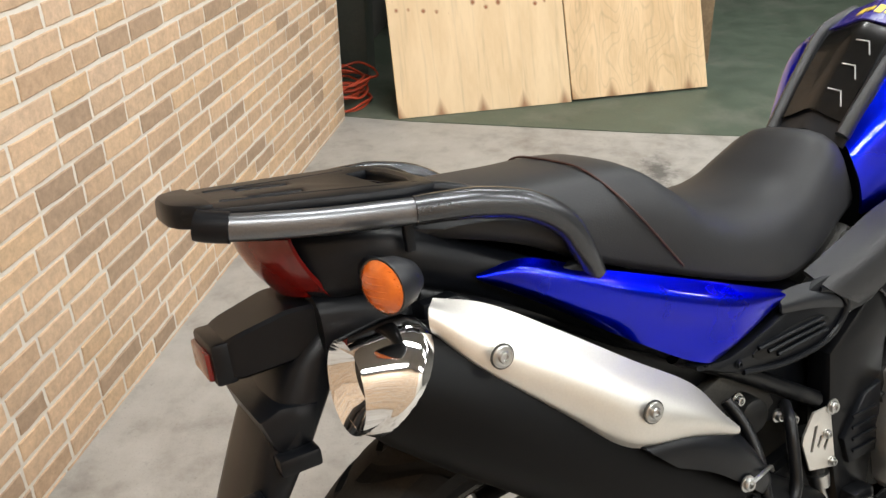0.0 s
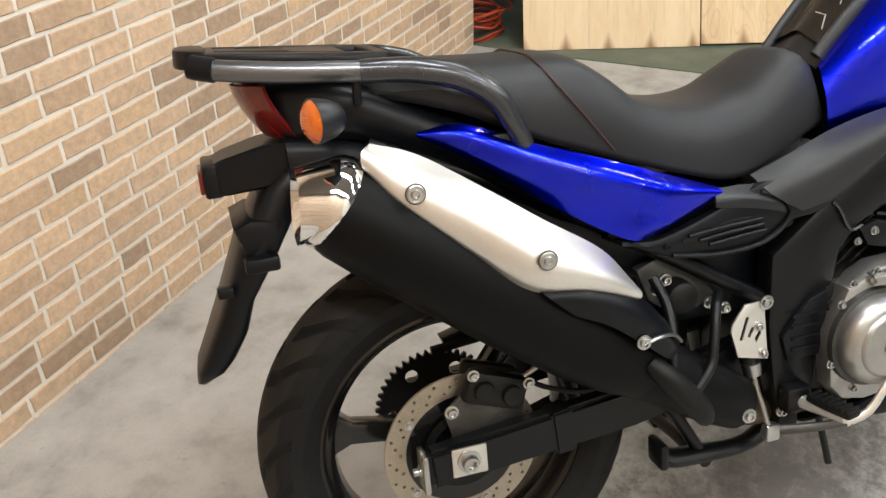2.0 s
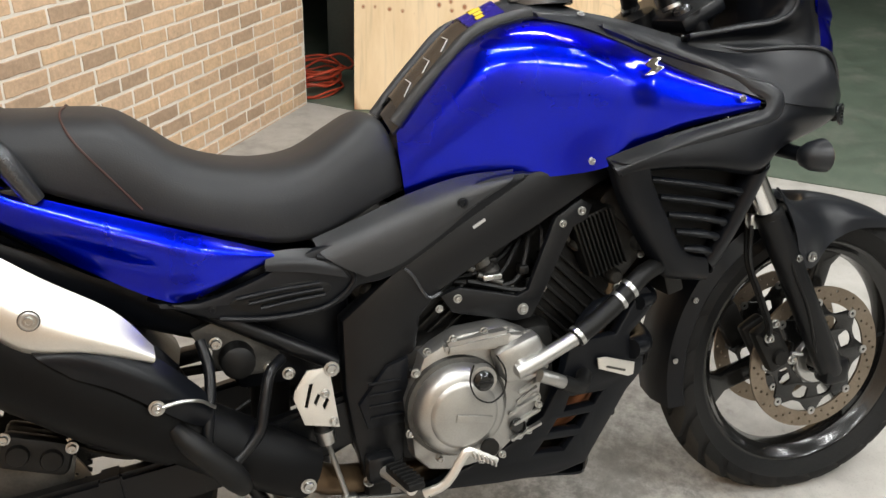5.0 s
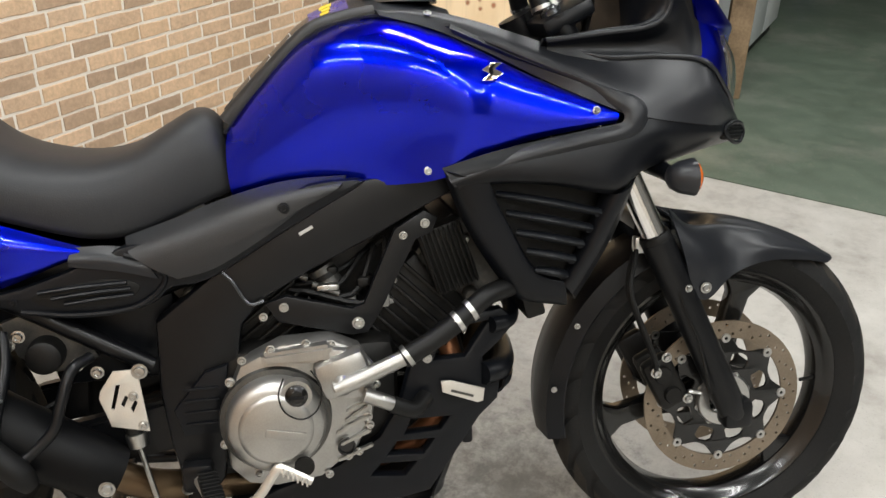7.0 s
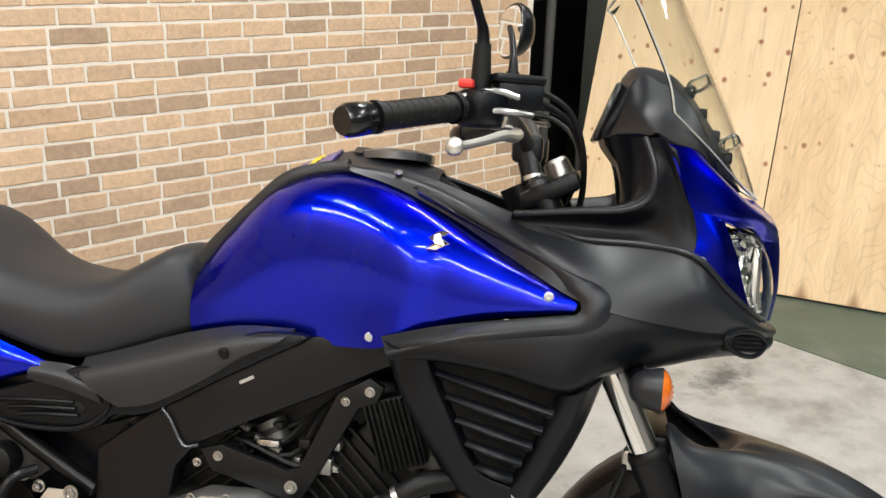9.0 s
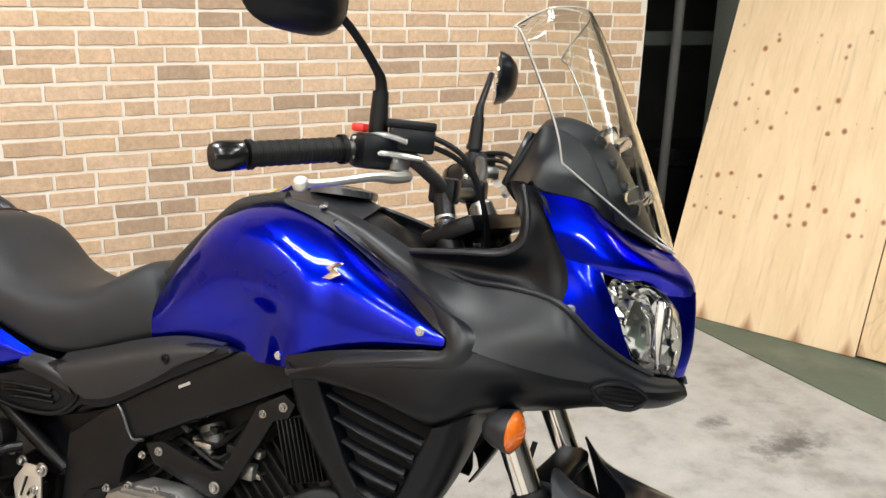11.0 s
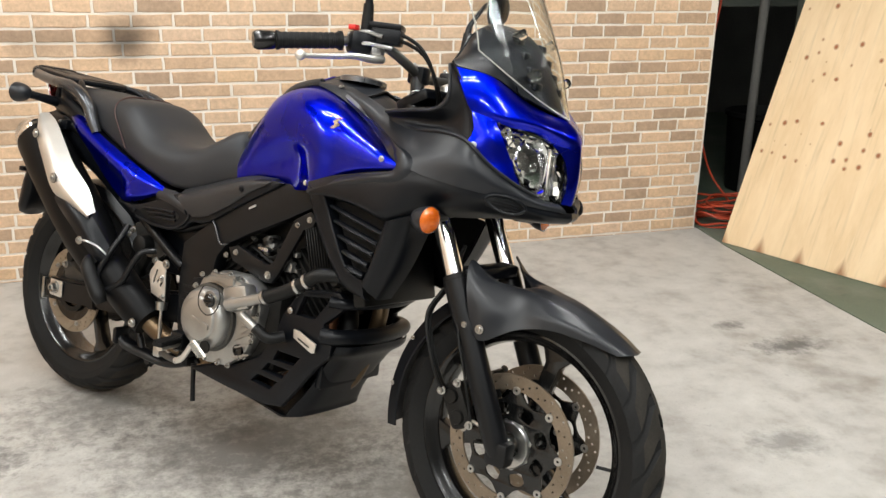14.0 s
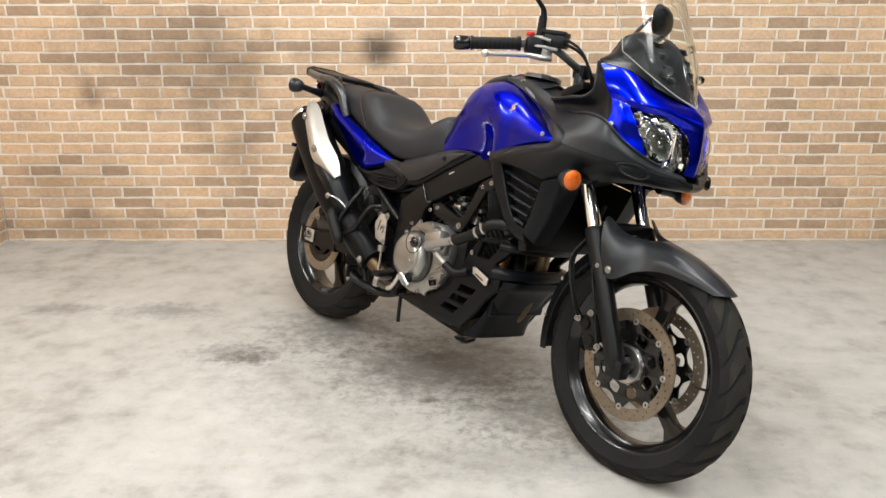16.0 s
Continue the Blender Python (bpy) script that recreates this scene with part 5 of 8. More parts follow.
for s in (-1, 1):
    rail = part("carrier_rail", tube([(-0.312, s * 0.066, 0.970), (-0.290, s * 0.079, 0.965), (-0.20, s * 0.106, 0.954), (-0.100, s * 0.129, 0.946)], 0.0150, 14, 4, flat=0.75), M_RACK, car, "satin grey metal rail")
    part("rail_cap", tube([(-0.319, s * 0.062, 0.972), (-0.309, s * 0.069, 0.969), (-0.289, s * 0.080, 0.965)], 0.0168, 12, 3, flat=0.8), M_BLACK, car)
    part("grab_rail", tube([(-0.104, s * 0.128, 0.946), (-0.066, s * 0.135, 0.944), (-0.025, s * 0.140, 0.939), (0.031, s * 0.145, 0.923), (0.077, s * 0.147, 0.892), (0.099, s * 0.146, 0.855), (0.118, s * 0.140, 0.818)], [0.0165, 0.017, 0.018, 0.018, 0.0175, 0.016, 0.014], 14, 5), M_RAIL, car, "glossy black curved grab rail")
    part("rail_foot", block((0.085, s * 0.135, 0.828), (0.065, 0.02, 0.022), 0.006, None), M_BLACK, car)
    part("rail_inner", tube([(-0.075, s * 0.070, 0.957), (-0.03, s * 0.098, 0.948), (0.02, s * 0.118, 0.920)], 0.009, 10, 4), M_BLACK, car)
    part("slot_edge", tube([(-0.285, s * 0.036, 0.985), (-0.18, s * 0.054, 0.974), (-0.10, s * 0.072, 0.966)], 0.0022, 8, 4), M_BLACK, car)
    part("carrier_post", block((-0.11, s * 0.118, 0.925), (0.012, 0.010, 0.05), 0.003), M_BLACK, car)

part("carrier_nose", plate([(-0.342, -0.024), (-0.336, -0.042), (-0.318, -0.060), (-0.300, -0.064), (-0.296, 0.0), (-0.300, 0.064), (-0.318, 0.060), (-0.336, 0.042), (-0.342, 0.024)], 0.027, 0.005, at=pose(0, 0, 0.948, 0, 5.5, 0) @ Matrix.Rotation(radians(-90), 4, "X")), M_BLACK, car, "thick chamfered black plastic end of the carrier")

# tail lamp, signals, number plate bracket
lamp_rows = [[(x0 + 0.040 * (abs(y) / 0.076) ** 2, y * w, z) for y in (-0.076, -0.044, 0, 0.044, 0.076)] for x0, z, w in ((-0.272, 0.936, 1.0), (-0.266, 0.914, 1.02), (-0.252, 0.886, 0.98), (-0.232, 0.858, 0.86))]
part("tail_lamp", surf(lamp_rows, 4, 4, 0.006), M_REDLENS, tail, "dark red tail lamp lens")


def signal(c, d, name, parent, at=None):
    """An indicator: cup with a domed amber lens facing along d."""
    m = Matrix.Translation(c) @ Vector((0, 1, 0)).rotation_difference(Vector(d)).to_matrix().to_4x4() @ Matrix.Diagonal((1.06, 0.84, 0.92, 1))
    cup = part(name, lathe([(0.0, -0.048), (0.010, -0.048), (0.019, -0.042), (0.027, -0.026), (0.031, -0.006), (0.032, 0.002), (0.029, 0.002), (0.0, -0.002)], 28, m, closed=False), M_GREYPL, parent, "dark indicator cup", at=at)
    part("indicator_lens", lathe([(0.0, 0.017), (0.008, 0.0165), (0.018, 0.0135), (0.026, 0.008), (0.0305, 0.001), (0.0, 0.0005)], 28, m, closed=False), M_AMBERIN, cup, "ribbed amber indicator lens", at=at)
    for k in range(7):
        h = -0.021 + 0.007 * k
        w = math.sqrt(0.0285**2 - h * h)
        rib = [(w * q, 0.0015 + 0.0165 * (1 - (w * w * q * q + h * h) / 0.0305**2), h) for q in (-1, -0.6, -0.2, 0.2, 0.6, 1)]
        part("lens_rib", tube([m @ Vector(p_) for p_ in rib], 0.0012, 5, 1), M_AMBERIN, cup, at=at)
    return cup


for s in (-1, 1):
    cup = signal((-0.184, s * 0.203, 0.900), (-1, s * 0.25, 0), "rear_indicator", tail)
    part("indicator_stem", tube([(-0.15, s * 0.095, 0.885), (-0.155, s * 0.15, 0.893), (-0.160, s * 0.19, 0.899)], [0.016, 0.012, 0.012], 10, 3), M_BLACK, cup)

flap = bmesh.new()
rings = []
for (x, z), th, w in (((-0.175, 0.835), 0.08, 0.055), ((-0.215, 0.79), 0.09, 0.064), ((-0.250, 0.735), 0.088, 0.074), ((-0.279, 0.680), 0.076, 0.078), ((-0.312, 0.622), 0.060, 0.075), ((-0.334, 0.568), 0.068, 0.066), ((-0.354, 0.532), 0.064, 0.058), ((-0.363, 0.514), 0.052, 0.048), ((-0.365, 0.507), 0.030, 0.034)):
    ring = []
    for k in range(16):
        a = 2 * math.pi * k / 16
        ring.append((x + th * 0.5 * math.copysign(abs(math.cos(a)) ** 0.6, math.cos(a)), w * math.copysign(abs(math.sin(a)) ** 0.5, math.sin(a)), z + 0.012 * math.cos(a)))
    rings.append(ring)
ring_mesh(flap, rings)
fl = part("rear_mudflap", flap, M_BLACK, moto, "long black plastic rear fender flap", sharp=50)
hs = bmesh.new()
rings = []
for x, lo, hi, w in ((-0.326, 0.790, 0.826, 0.036), (-0.30, 0.785, 0.838, 0.044), (-0.24, 0.790, 0.852, 0.052), (-0.16, 0.80, 0.850, 0.06)):
    rings.append([(x, q * w, lo if k == 0 else hi) for q, k in ((-1, 0), (-1, 1), (-0.7, 1), (0.7, 1), (1, 1), (1, 0))])
rings = [[(x, y, z) for x, y, z in r] for r in rings]
ring_mesh(hs, rings)
bmesh.ops.bevel(hs, geom=hs.edges[:], offset=0.004, segments=1, affect="EDGES")
pl = part("plate_lamp_housing", hs, M_BLACK, fl)
part("rear_reflector", block((-0.331, 0, 0.806), (0.008, 0.066, 0.034), 0.003), M_REDLENS, fl, "small red reflector")
part("bracket_nub", block((-0.325, -0.075, 0.655), (0.024, 0.022, 0.016), 0.004), M_BLACK, fl)

part("plate_bracket", plate([(-0.300, 0.742), (-0.275, 0.752), (-0.230, 0.745), (-0.243, 0.706), (-0.268, 0.684), (-0.288, 0.700)], 0.150, 0.006, at=None), M_BLACK, fl, "black number plate bracket")
part("bracket_pad", block((-0.268, -0.080, 0.690), (0.05, 0.03, 0.022), 0.005), M_BLACK, fl)
part("housing_cap", block((-0.316, 0, 0.808), (0.026, 0.082, 0.050), 0.005), M_BLACK, pl)
part("inner_fender", loft([(-0.21, 0.075, 0.775, 0.865), (-0.13, 0.092, 0.735, 0.862), (-0.02, 0.098, 0.705, 0.83), (0.10, 0.10, 0.655, 0.76), (0.25, 0.105, 0.575, 0.70), (0.37, 0.10, 0.53, 0.68)]), M_BLACK, moto, "black inner rear fender")

# -- exhaust --
AXM = Vector((0.423, -0.042, -0.312)).normalized()
UPM = Vector((0.6, 0, 0.8))


def oval(c, ru, rl, n=28, up=UPM, side=Vector((0, 1, 0))):
    return [c + ru * math.sin(a) * up + rl * math.cos(a) * side for a in np.linspace(0, 2 * math.pi, n, endpoint=False)]


E0 = Vector((-0.163, -0.136, 0.775))
mb_ = bmesh.new()
SLANT = Vector((0.10, 1, 0))
ring_mesh(mb_, [oval(E0 + AXM * d, ru, rl, side=SLANT if d < 0.03 else Vector((0, 1, 0))) for d, ru, rl in ((0.0, 0.066, 0.062), (0.02, 0.071, 0.066), (0.12, 0.078, 0.072), (0.30, 0.080, 0.073), (0.42, 0.076, 0.070), (0.50, 0.066, 0.062), (0.545, 0.055, 0.054))])
muf = part("muffler", mb_, M_MUFF, moto, "matt black oval muffler with a chrome tip", sharp=50)
tp = bmesh.new()
TU = Vector((0.10, 0, 1))
TC = Vector((-0.212, -0.130, 0.7765))
tip_rings = [(E0 + AXM * 0.006, 0.0672, 0.0632, UPM), (E0 - AXM * 0.002, 0.0690, 0.0650, UPM), (E0 - AXM * 0.010, 0.0690, 0.0650, UPM), (E0 - AXM * 0.013, 0.0668, 0.0628, UPM), (E0 - AXM * 0.017, 0.0662, 0.0622, Vector((0.57, 0, 0.82)))]
for k in range(1, 5):
    f = k / 4
    tip_rings.append(((E0 - AXM * 0.017).lerp(TC, f), 0.0662 - 0.0127 * f, 0.0622 - 0.0087 * f, Vector((0.57 - 0.47 * f, 0, 0.82 + 0.18 * f))))
tip_rings += [(TC - Vector((0.003, 0, 0)), 0.0523, 0.0523, TU), (TC + Vector((0.001, 0, 0)), 0.0500, 0.0500, TU), (TC + Vector((0.010, 0, 0.004)), 0.042, 0.043, TU), (TC + Vector((0.028, 0, 0.006)), 0.031, 0.034, TU)]
ring_mesh(tp, [oval(c, ru, rl, 40, up=u) for c, ru, rl, u in tip_rings], True, False)
part("exhaust_tip", tp, M_CHROME, muf, "polished chrome exhaust tip", sharp=50)
tb = bmesh.new()
ring_mesh(tb, [oval(TC + Vector((0.024, 0, 0.005)), 0.034, 0.036, up=TU), oval(TC + Vector((0.029, 0, 0.006)), 0.034, 0.036, up=TU)])
part("exhaust_end_plate", tb, M_DARKENG, muf)
shield = [
    [(-0.106, -0.147, 0.852), (-0.045, -0.160, 0.830), (0.035, -0.182, 0.778), (0.115, -0.201, 0.722), (0.200, -0.206, 0.664), (0.247, -0.212, 0.606)],
    [(-0.122, -0.166, 0.846), (-0.060, -0.196, 0.800), (0.024, -0.224, 0.742), (0.102, -0.245, 0.684), (0.185, -0.246, 0.640), (0.248, -0.234, 0.598)],
    [(-0.124, -0.167, 0.826), (-0.080, -0.196, 0.777), (0.008, -0.224, 0.706), (0.086, -0.244, 0.648), (0.168, -0.246, 0.622), (0.246, -0.236, 0.590)],
    [(-0.114, -0.158, 0.812), (-0.078, -0.182, 0.767), (0.006, -0.210, 0.690), (0.082, -0.229, 0.630), (0.158, -0.236, 0.618), (0.243, -0.230, 0.586)],
]
sh = part("heat_shield", surf(shield, 6, 5, 0.003), M_SATIN, muf, "satin silver alloy heat shield", sharp=60)
for p_ in ((-0.065, -0.209, 0.789), (0.099, -0.250, 0.679)):
    mm = Matrix.Translation(p_)
    part("shield_washer", lathe([(0.006, 0.0), (0.0128, 0.0), (0.0128, -0.003), (0.011, -0.004), (0.006, -0.003)], 20, mm), M_STEEL, sh)
    part("washer_seat", lathe([(0.0125, 0.0), (0.0145, 0.0), (0.0145, -0.0018), (0.0125, -0.0018)], 20, mm), M_DIMALLOY, sh)
    part("shield_bolt", bolt(Vector(p_) + Vector((0, -0.002, 0)), 0.0085, 0.006), M_STEEL, sh)
part("hanger_bolt", bolt((-0.090, -0.118, 0.830), 0.0055, 0.005, (-0.3, -1, 0.4)), M_STEEL, muf)
part("hanger_bracket", block((-0.082, -0.100, 0.822), (0.05, 0.04, 0.03), 0.008), M_BLACK, muf)
cov = [
    [(0.085, -0.215, 0.640), (0.160, -0.222, 0.636), (0.235, -0.222, 0.602), (0.295, -0.210, 0.540), (0.315, -0.200, 0.51)],
    [(0.100, -0.242, 0.622), (0.170, -0.250, 0.610), (0.240, -0.248, 0.568), (0.292, -0.238, 0.515), (0.315, -0.222, 0.49)],
    [(0.140, -0.240, 0.585), (0.190, -0.248, 0.562), (0.245, -0.246, 0.520), (0.280, -0.236, 0.490), (0.300, -0.224, 0.475)],
]
pc = part("pipe_cover", surf(cov, 5, 5, 0.004), M_BLACK, muf, "black plastic pipe cover", sharp=60)
part("cover_bolt", bolt((0.241, -0.250, 0.527), 0.010, 0.008), M_STEEL, pc)
part("mid_pipe", tube([(0.26, -0.168, 0.462), (0.33, -0.170, 0.415), (0.41, -0.168, 0.365), (0.452, -0.160, 0.338)], [0.054, 0.053, 0.050, 0.046], 24, 4), M_MUFF, muf, "matt black exhaust mid section")
part("pipe_end_bolt", bolt((0.446, -0.212, 0.338), 0.011, 0.008), M_STEEL, muf)
part("header_pipe", tube([(0.44, -0.155, 0.335), (0.50, -0.125, 0.292), (0.58, -0.085, 0.262), (0.70, -0.06, 0.245), (0.85, -0.05, 0.25)], 0.026, 16, 5), M_PIPE, moto, "heat-browned exhaust header pipe")
part("header_riser", tube([(0.85, -0.05, 0.25), (0.96, -0.04, 0.32), (1.02, -0.02, 0.42), (1.0, 0.0, 0.5)], 0.026, 16, 5), M_DARKENG, moto)

# -- swing arm, chain, rear brake --
def beam(a, b, h0, h1, w, bev=0.008):
    """A box-section arm from a to b, height h0 to h1, width w."""
    a, b = Vector(a), Vector(b)
    d = (b - a).normalized()
    up = Vector((0, 1, 0)).cross(d)
    up = up if up.z > 0 else -up
    bm = bmesh.new()
    rings = []
    for p_, h in ((a, h0), (b, h1)):
        rings.append([p_ + Vector((0, sy * w / 2, 0)) + up * sz * h / 2 for sy, sz in ((-1, -1), (-1, 1), (1, 1), (1, -1))])
    ring_mesh(bm, rings)
    bmesh.ops.bevel(bm, geom=bm.edges[:], offset=bev, segments=2, affect="EDGES")
    return bm


for s in (-1, 1):
    y = s * 0.118
    arm = part("swing_arm", beam((-0.068, y, 0.322), (0.30, y * 0.98, 0.353), 0.066, 0.074, 0.036), M_FRAME, moto, "black box-section swing arm")
    part("arm_front", beam((0.28, y * 0.98, 0.352), (0.56, s * 0.105, 0.395), 0.076, 0.09, 0.034), M_FRAME, arm)
    part("arm_sleeve", beam((0.14, y, 0.339), (0.175, y, 0.342), 0.076, 0.077, 0.042, 0.004), M_FRAME, arm)
    part("axle_plate", block((-0.005, s * 0.139, 0.332), (0.058, 0.006, 0.05), 0.003, Matrix.Identity(4)), M_SATIN, arm, "bare alloy axle plate")
    part("axle_nut", bolt((-0.007, s * 0.142, 0.334), 0.017, 0.016, (0, s, 0)), M_STEEL, arm)
    part("adjuster_cap", block((-0.075, y, 0.320), (0.010, 0.04, 0.068), 0.003), M_STEEL, arm)
    part("adjuster_bolt", bolt((-0.08, y, 0.320), 0.008, 0.012, (-1, 0, 0)), M_STEEL, arm)
part("rear_axle", tube([(0, -0.14, 0.323), (0, 0.14, 0.323)], 0.012, 12, 1), M_STEEL, wr)
rc = caliper("rear_caliper", (0.055, -0.084, 0.105), 0.1, 20, AT_R, -1)
part("caliper_bracket", plate([(-0.035, 0.30), (-0.02, 0.36), (-0.03, 0.40), (0.0, 0.425), (0.05, 0.43), (0.11, 0.41), (0.10, 0.37), (0.04, 0.35), (0.03, 0.31)], 0.008, 0.002, [circle(0, 0.323, 0.014, 16)], at=side_plate(-0.098)), M_DIMALLOY, rc, "grey alloy caliper bracket")
part("bracket_bolt", bolt((-0.018, -0.104, 0.402), 0.010, 0.009), M_STEEL, rc)
part("rear_brake_hose", tube([(0.11, -0.10, 0.43), (0.14, -0.115, 0.415), (0.20, -0.125, 0.40), (0.28, -0.12, 0.41), (0.38, -0.10, 0.45)], 0.0045, 8, 6), M_RUBBER, moto)
for dz, r0 in ((0.108, 0.0), (-0.10, 0.0)):
    part("drive_chain", tube([(0.0, 0.07, 0.323 + dz), (0.25, 0.07, 0.37 + dz * 0.75), (0.52, 0.07, 0.41 + dz * 0.35)], 0.009, 8, 6, flat=0.8), M_DARKENG, moto, "dark drive chain run")
part("chain_guard", plate([(0.02, 0.45), (0.12, 0.475), (0.40, 0.50), (0.40, 0.475), (0.13, 0.445), (0.03, 0.425)], 0.03, 0.004, at=side_plate(0.085)), M_BLACK, moto)
hg = bmesh.new()
rings = []
for a in np.linspace(35, 105, 12):
    ring = []
    for q in (-1, -0.8, -0.4, 0, 0.4, 0.8, 1):
        r = 0.345 - (0.03 if abs(q) == 1 else 0.008 * abs(q))
        ring.append((r * math.cos(radians(a)), q * 0.085, 0.323 + r * math.sin(radians(a))))
    for q in (1, 0.8, 0.4, 0, -0.4, -0.8, -1):
        r = 0.340 - (0.03 if abs(q) == 1 else 0.008 * abs(q))
        ring.append((r * math.cos(radians(a)), q * 0.083, 0.323 + r * math.sin(radians(a))))
    rings.append(ring)
ring_mesh(hg, rings)
part("tyre_hugger", hg, M_BLACK, moto, "black plastic rear tyre guard")

# -- frame --
FR = [(0.532, 0.575), (0.624, 0.645), (0.72, 0.705), (0.86, 0.782), (0.985, 0.800), (1.06, 0.815), (1.05, 0.775), (0.965, 0.735), (0.88, 0.690), (0.782, 0.644), (0.695, 0.597), (0.664, 0.560), (0.648, 0.470), (0.634, 0.400), (0.618, 0.300), (0.595, 0.268), (0.553, 0.280), (0.538, 0.36), (0.528, 0.455)]
for s in (-1, 1):
    fr = part("frame_spar", plate(FR, 0.046, 0.010, at=side_plate(s * 0.122)), M_FRAME, moto, "black painted alloy frame spar")
    part("frame_rib", tube([(0.640, s * 0.148, 0.650), (0.654, s * 0.149, 0.635), (0.676, s * 0.149, 0.597), (0.700, s * 0.148, 0.600)], 0.003, 6, 3), M_RAIL, fr)
    part("hanger", plate([(0.700, 0.592), (0.735, 0.602), (0.838, 0.573), (0.858, 0.580), (0.912, 0.700), (0.960, 0.728), (0.982, 0.715), (0.972, 0.690), (0.945, 0.680), (0.882, 0.560), (0.862, 0.530), (0.835, 0.528), (0.72, 0.560)], 0.014, 0.003, at=side_plate(s * 0.136)), M_FRAME, fr, "black engine hanger bracket")
    for x, z, r in ((0.961, 0.707, 0.009), (0.925, 0.689, 0.008), (0.730, 0.584, 0.009), (0.697, 0.571, 0.008), (0.847, 0.548, 0.012)):
        part("frame_bolt", bolt((x, s * 0.143, z), r * 0.75, 0.006, (0, s, 0)), M_STEEL, fr)
    for x, z, r in ((0.572, 0.326, 0.009), (0.556, 0.288, 0.009), (0.640, 0.470, 0.011)):
        part("pivot_bolt", bolt((x, s * 0.146, z), r, 0.010, (0, s, 0)), M_STEEL if r < 0.01 else M_RUBBER, fr)
    part("head_spar", beam((1.0, s * 0.118, 0.80), (1.20, s * 0.045, 0.89), 0.07, 0.09, 0.04), M_FRAME, fr)
    part("sub_frame", tube([(0.60, s * 0.10, 0.64), (0.45, s * 0.11, 0.60), (0.30, s * 0.105, 0.64), (0.10, s * 0.10, 0.75), (-0.10, s * 0.09, 0.84)], 0.014, 10, 4), M_FRAME, moto)
    part("sub_frame_strut", tube([(0.52, s * 0.125, 0.50), (0.43, s * 0.128, 0.555), (0.36, s * 0.13, 0.60), (0.25, s * 0.12, 0.66)], 0.014, 10, 3), M_FRAME, moto)
    part("knee_block", plate([(0.600, 0.490), (0.636, 0.500), (0.632, 0.440), (0.622, 0.385), (0.560, 0.385), (0.548, 0.43)], 0.014, 0.003, at=side_plate(s * 0.148)), M_BLACK, fr)
    for k in range(4):
        part("knee_rib", block((0.592, s * 0.157, 0.405 + 0.02 * k), (0.055, 0.004, 0.005), 0.0012), M_BLACK, fr)
part("sticker_bar", block((0.772, -0.1465, 0.708), (0.024, 0.002, 0.005), 0.0, Matrix.Translation((0.772, 0, 0.708)) @ Matrix.Rotation(radians(-28), 4, "Y") @ Matrix.Translation((-0.772, 0, -0.708))), M_SILVERPRINT, fr, "small silver sticker")

# side covers
KNEE = [
    [(0.500, 0.126, 0.712), (0.580, 0.122, 0.737), (0.660, 0.118, 0.764), (0.750, 0.124, 0.785), (0.840, 0.134, 0.790)],
    [(0.508, 0.1565, 0.692), (0.590, 0.1565, 0.716), (0.675, 0.1560, 0.744), (0.755, 0.1560, 0.767), (0.830, 0.1560, 0.779)],
    [(0.540, 0.1635, 0.668), (0.610, 0.1645, 0.688), (0.690, 0.1630, 0.716), (0.755, 0.1605, 0.743), (0.812, 0.1580, 0.766)],
    [(0.575, 0.160, 0.648), (0.630, 0.161, 0.661), (0.700, 0.159, 0.699), (0.750, 0.157, 0.732), (0.790, 0.155, 0.757)],
]
FOLD = [
    [(0.425, 0.144, 0.704), (0.468, 0.143, 0.704), (0.504, 0.144, 0.700)],
    [(0.420, 0.155, 0.688), (0.480, 0.158, 0.684), (0.535, 0.158, 0.668)],
    [(0.420, 0.155, 0.677), (0.488, 0.157, 0.666), (0.546, 0.157, 0.650)],
]
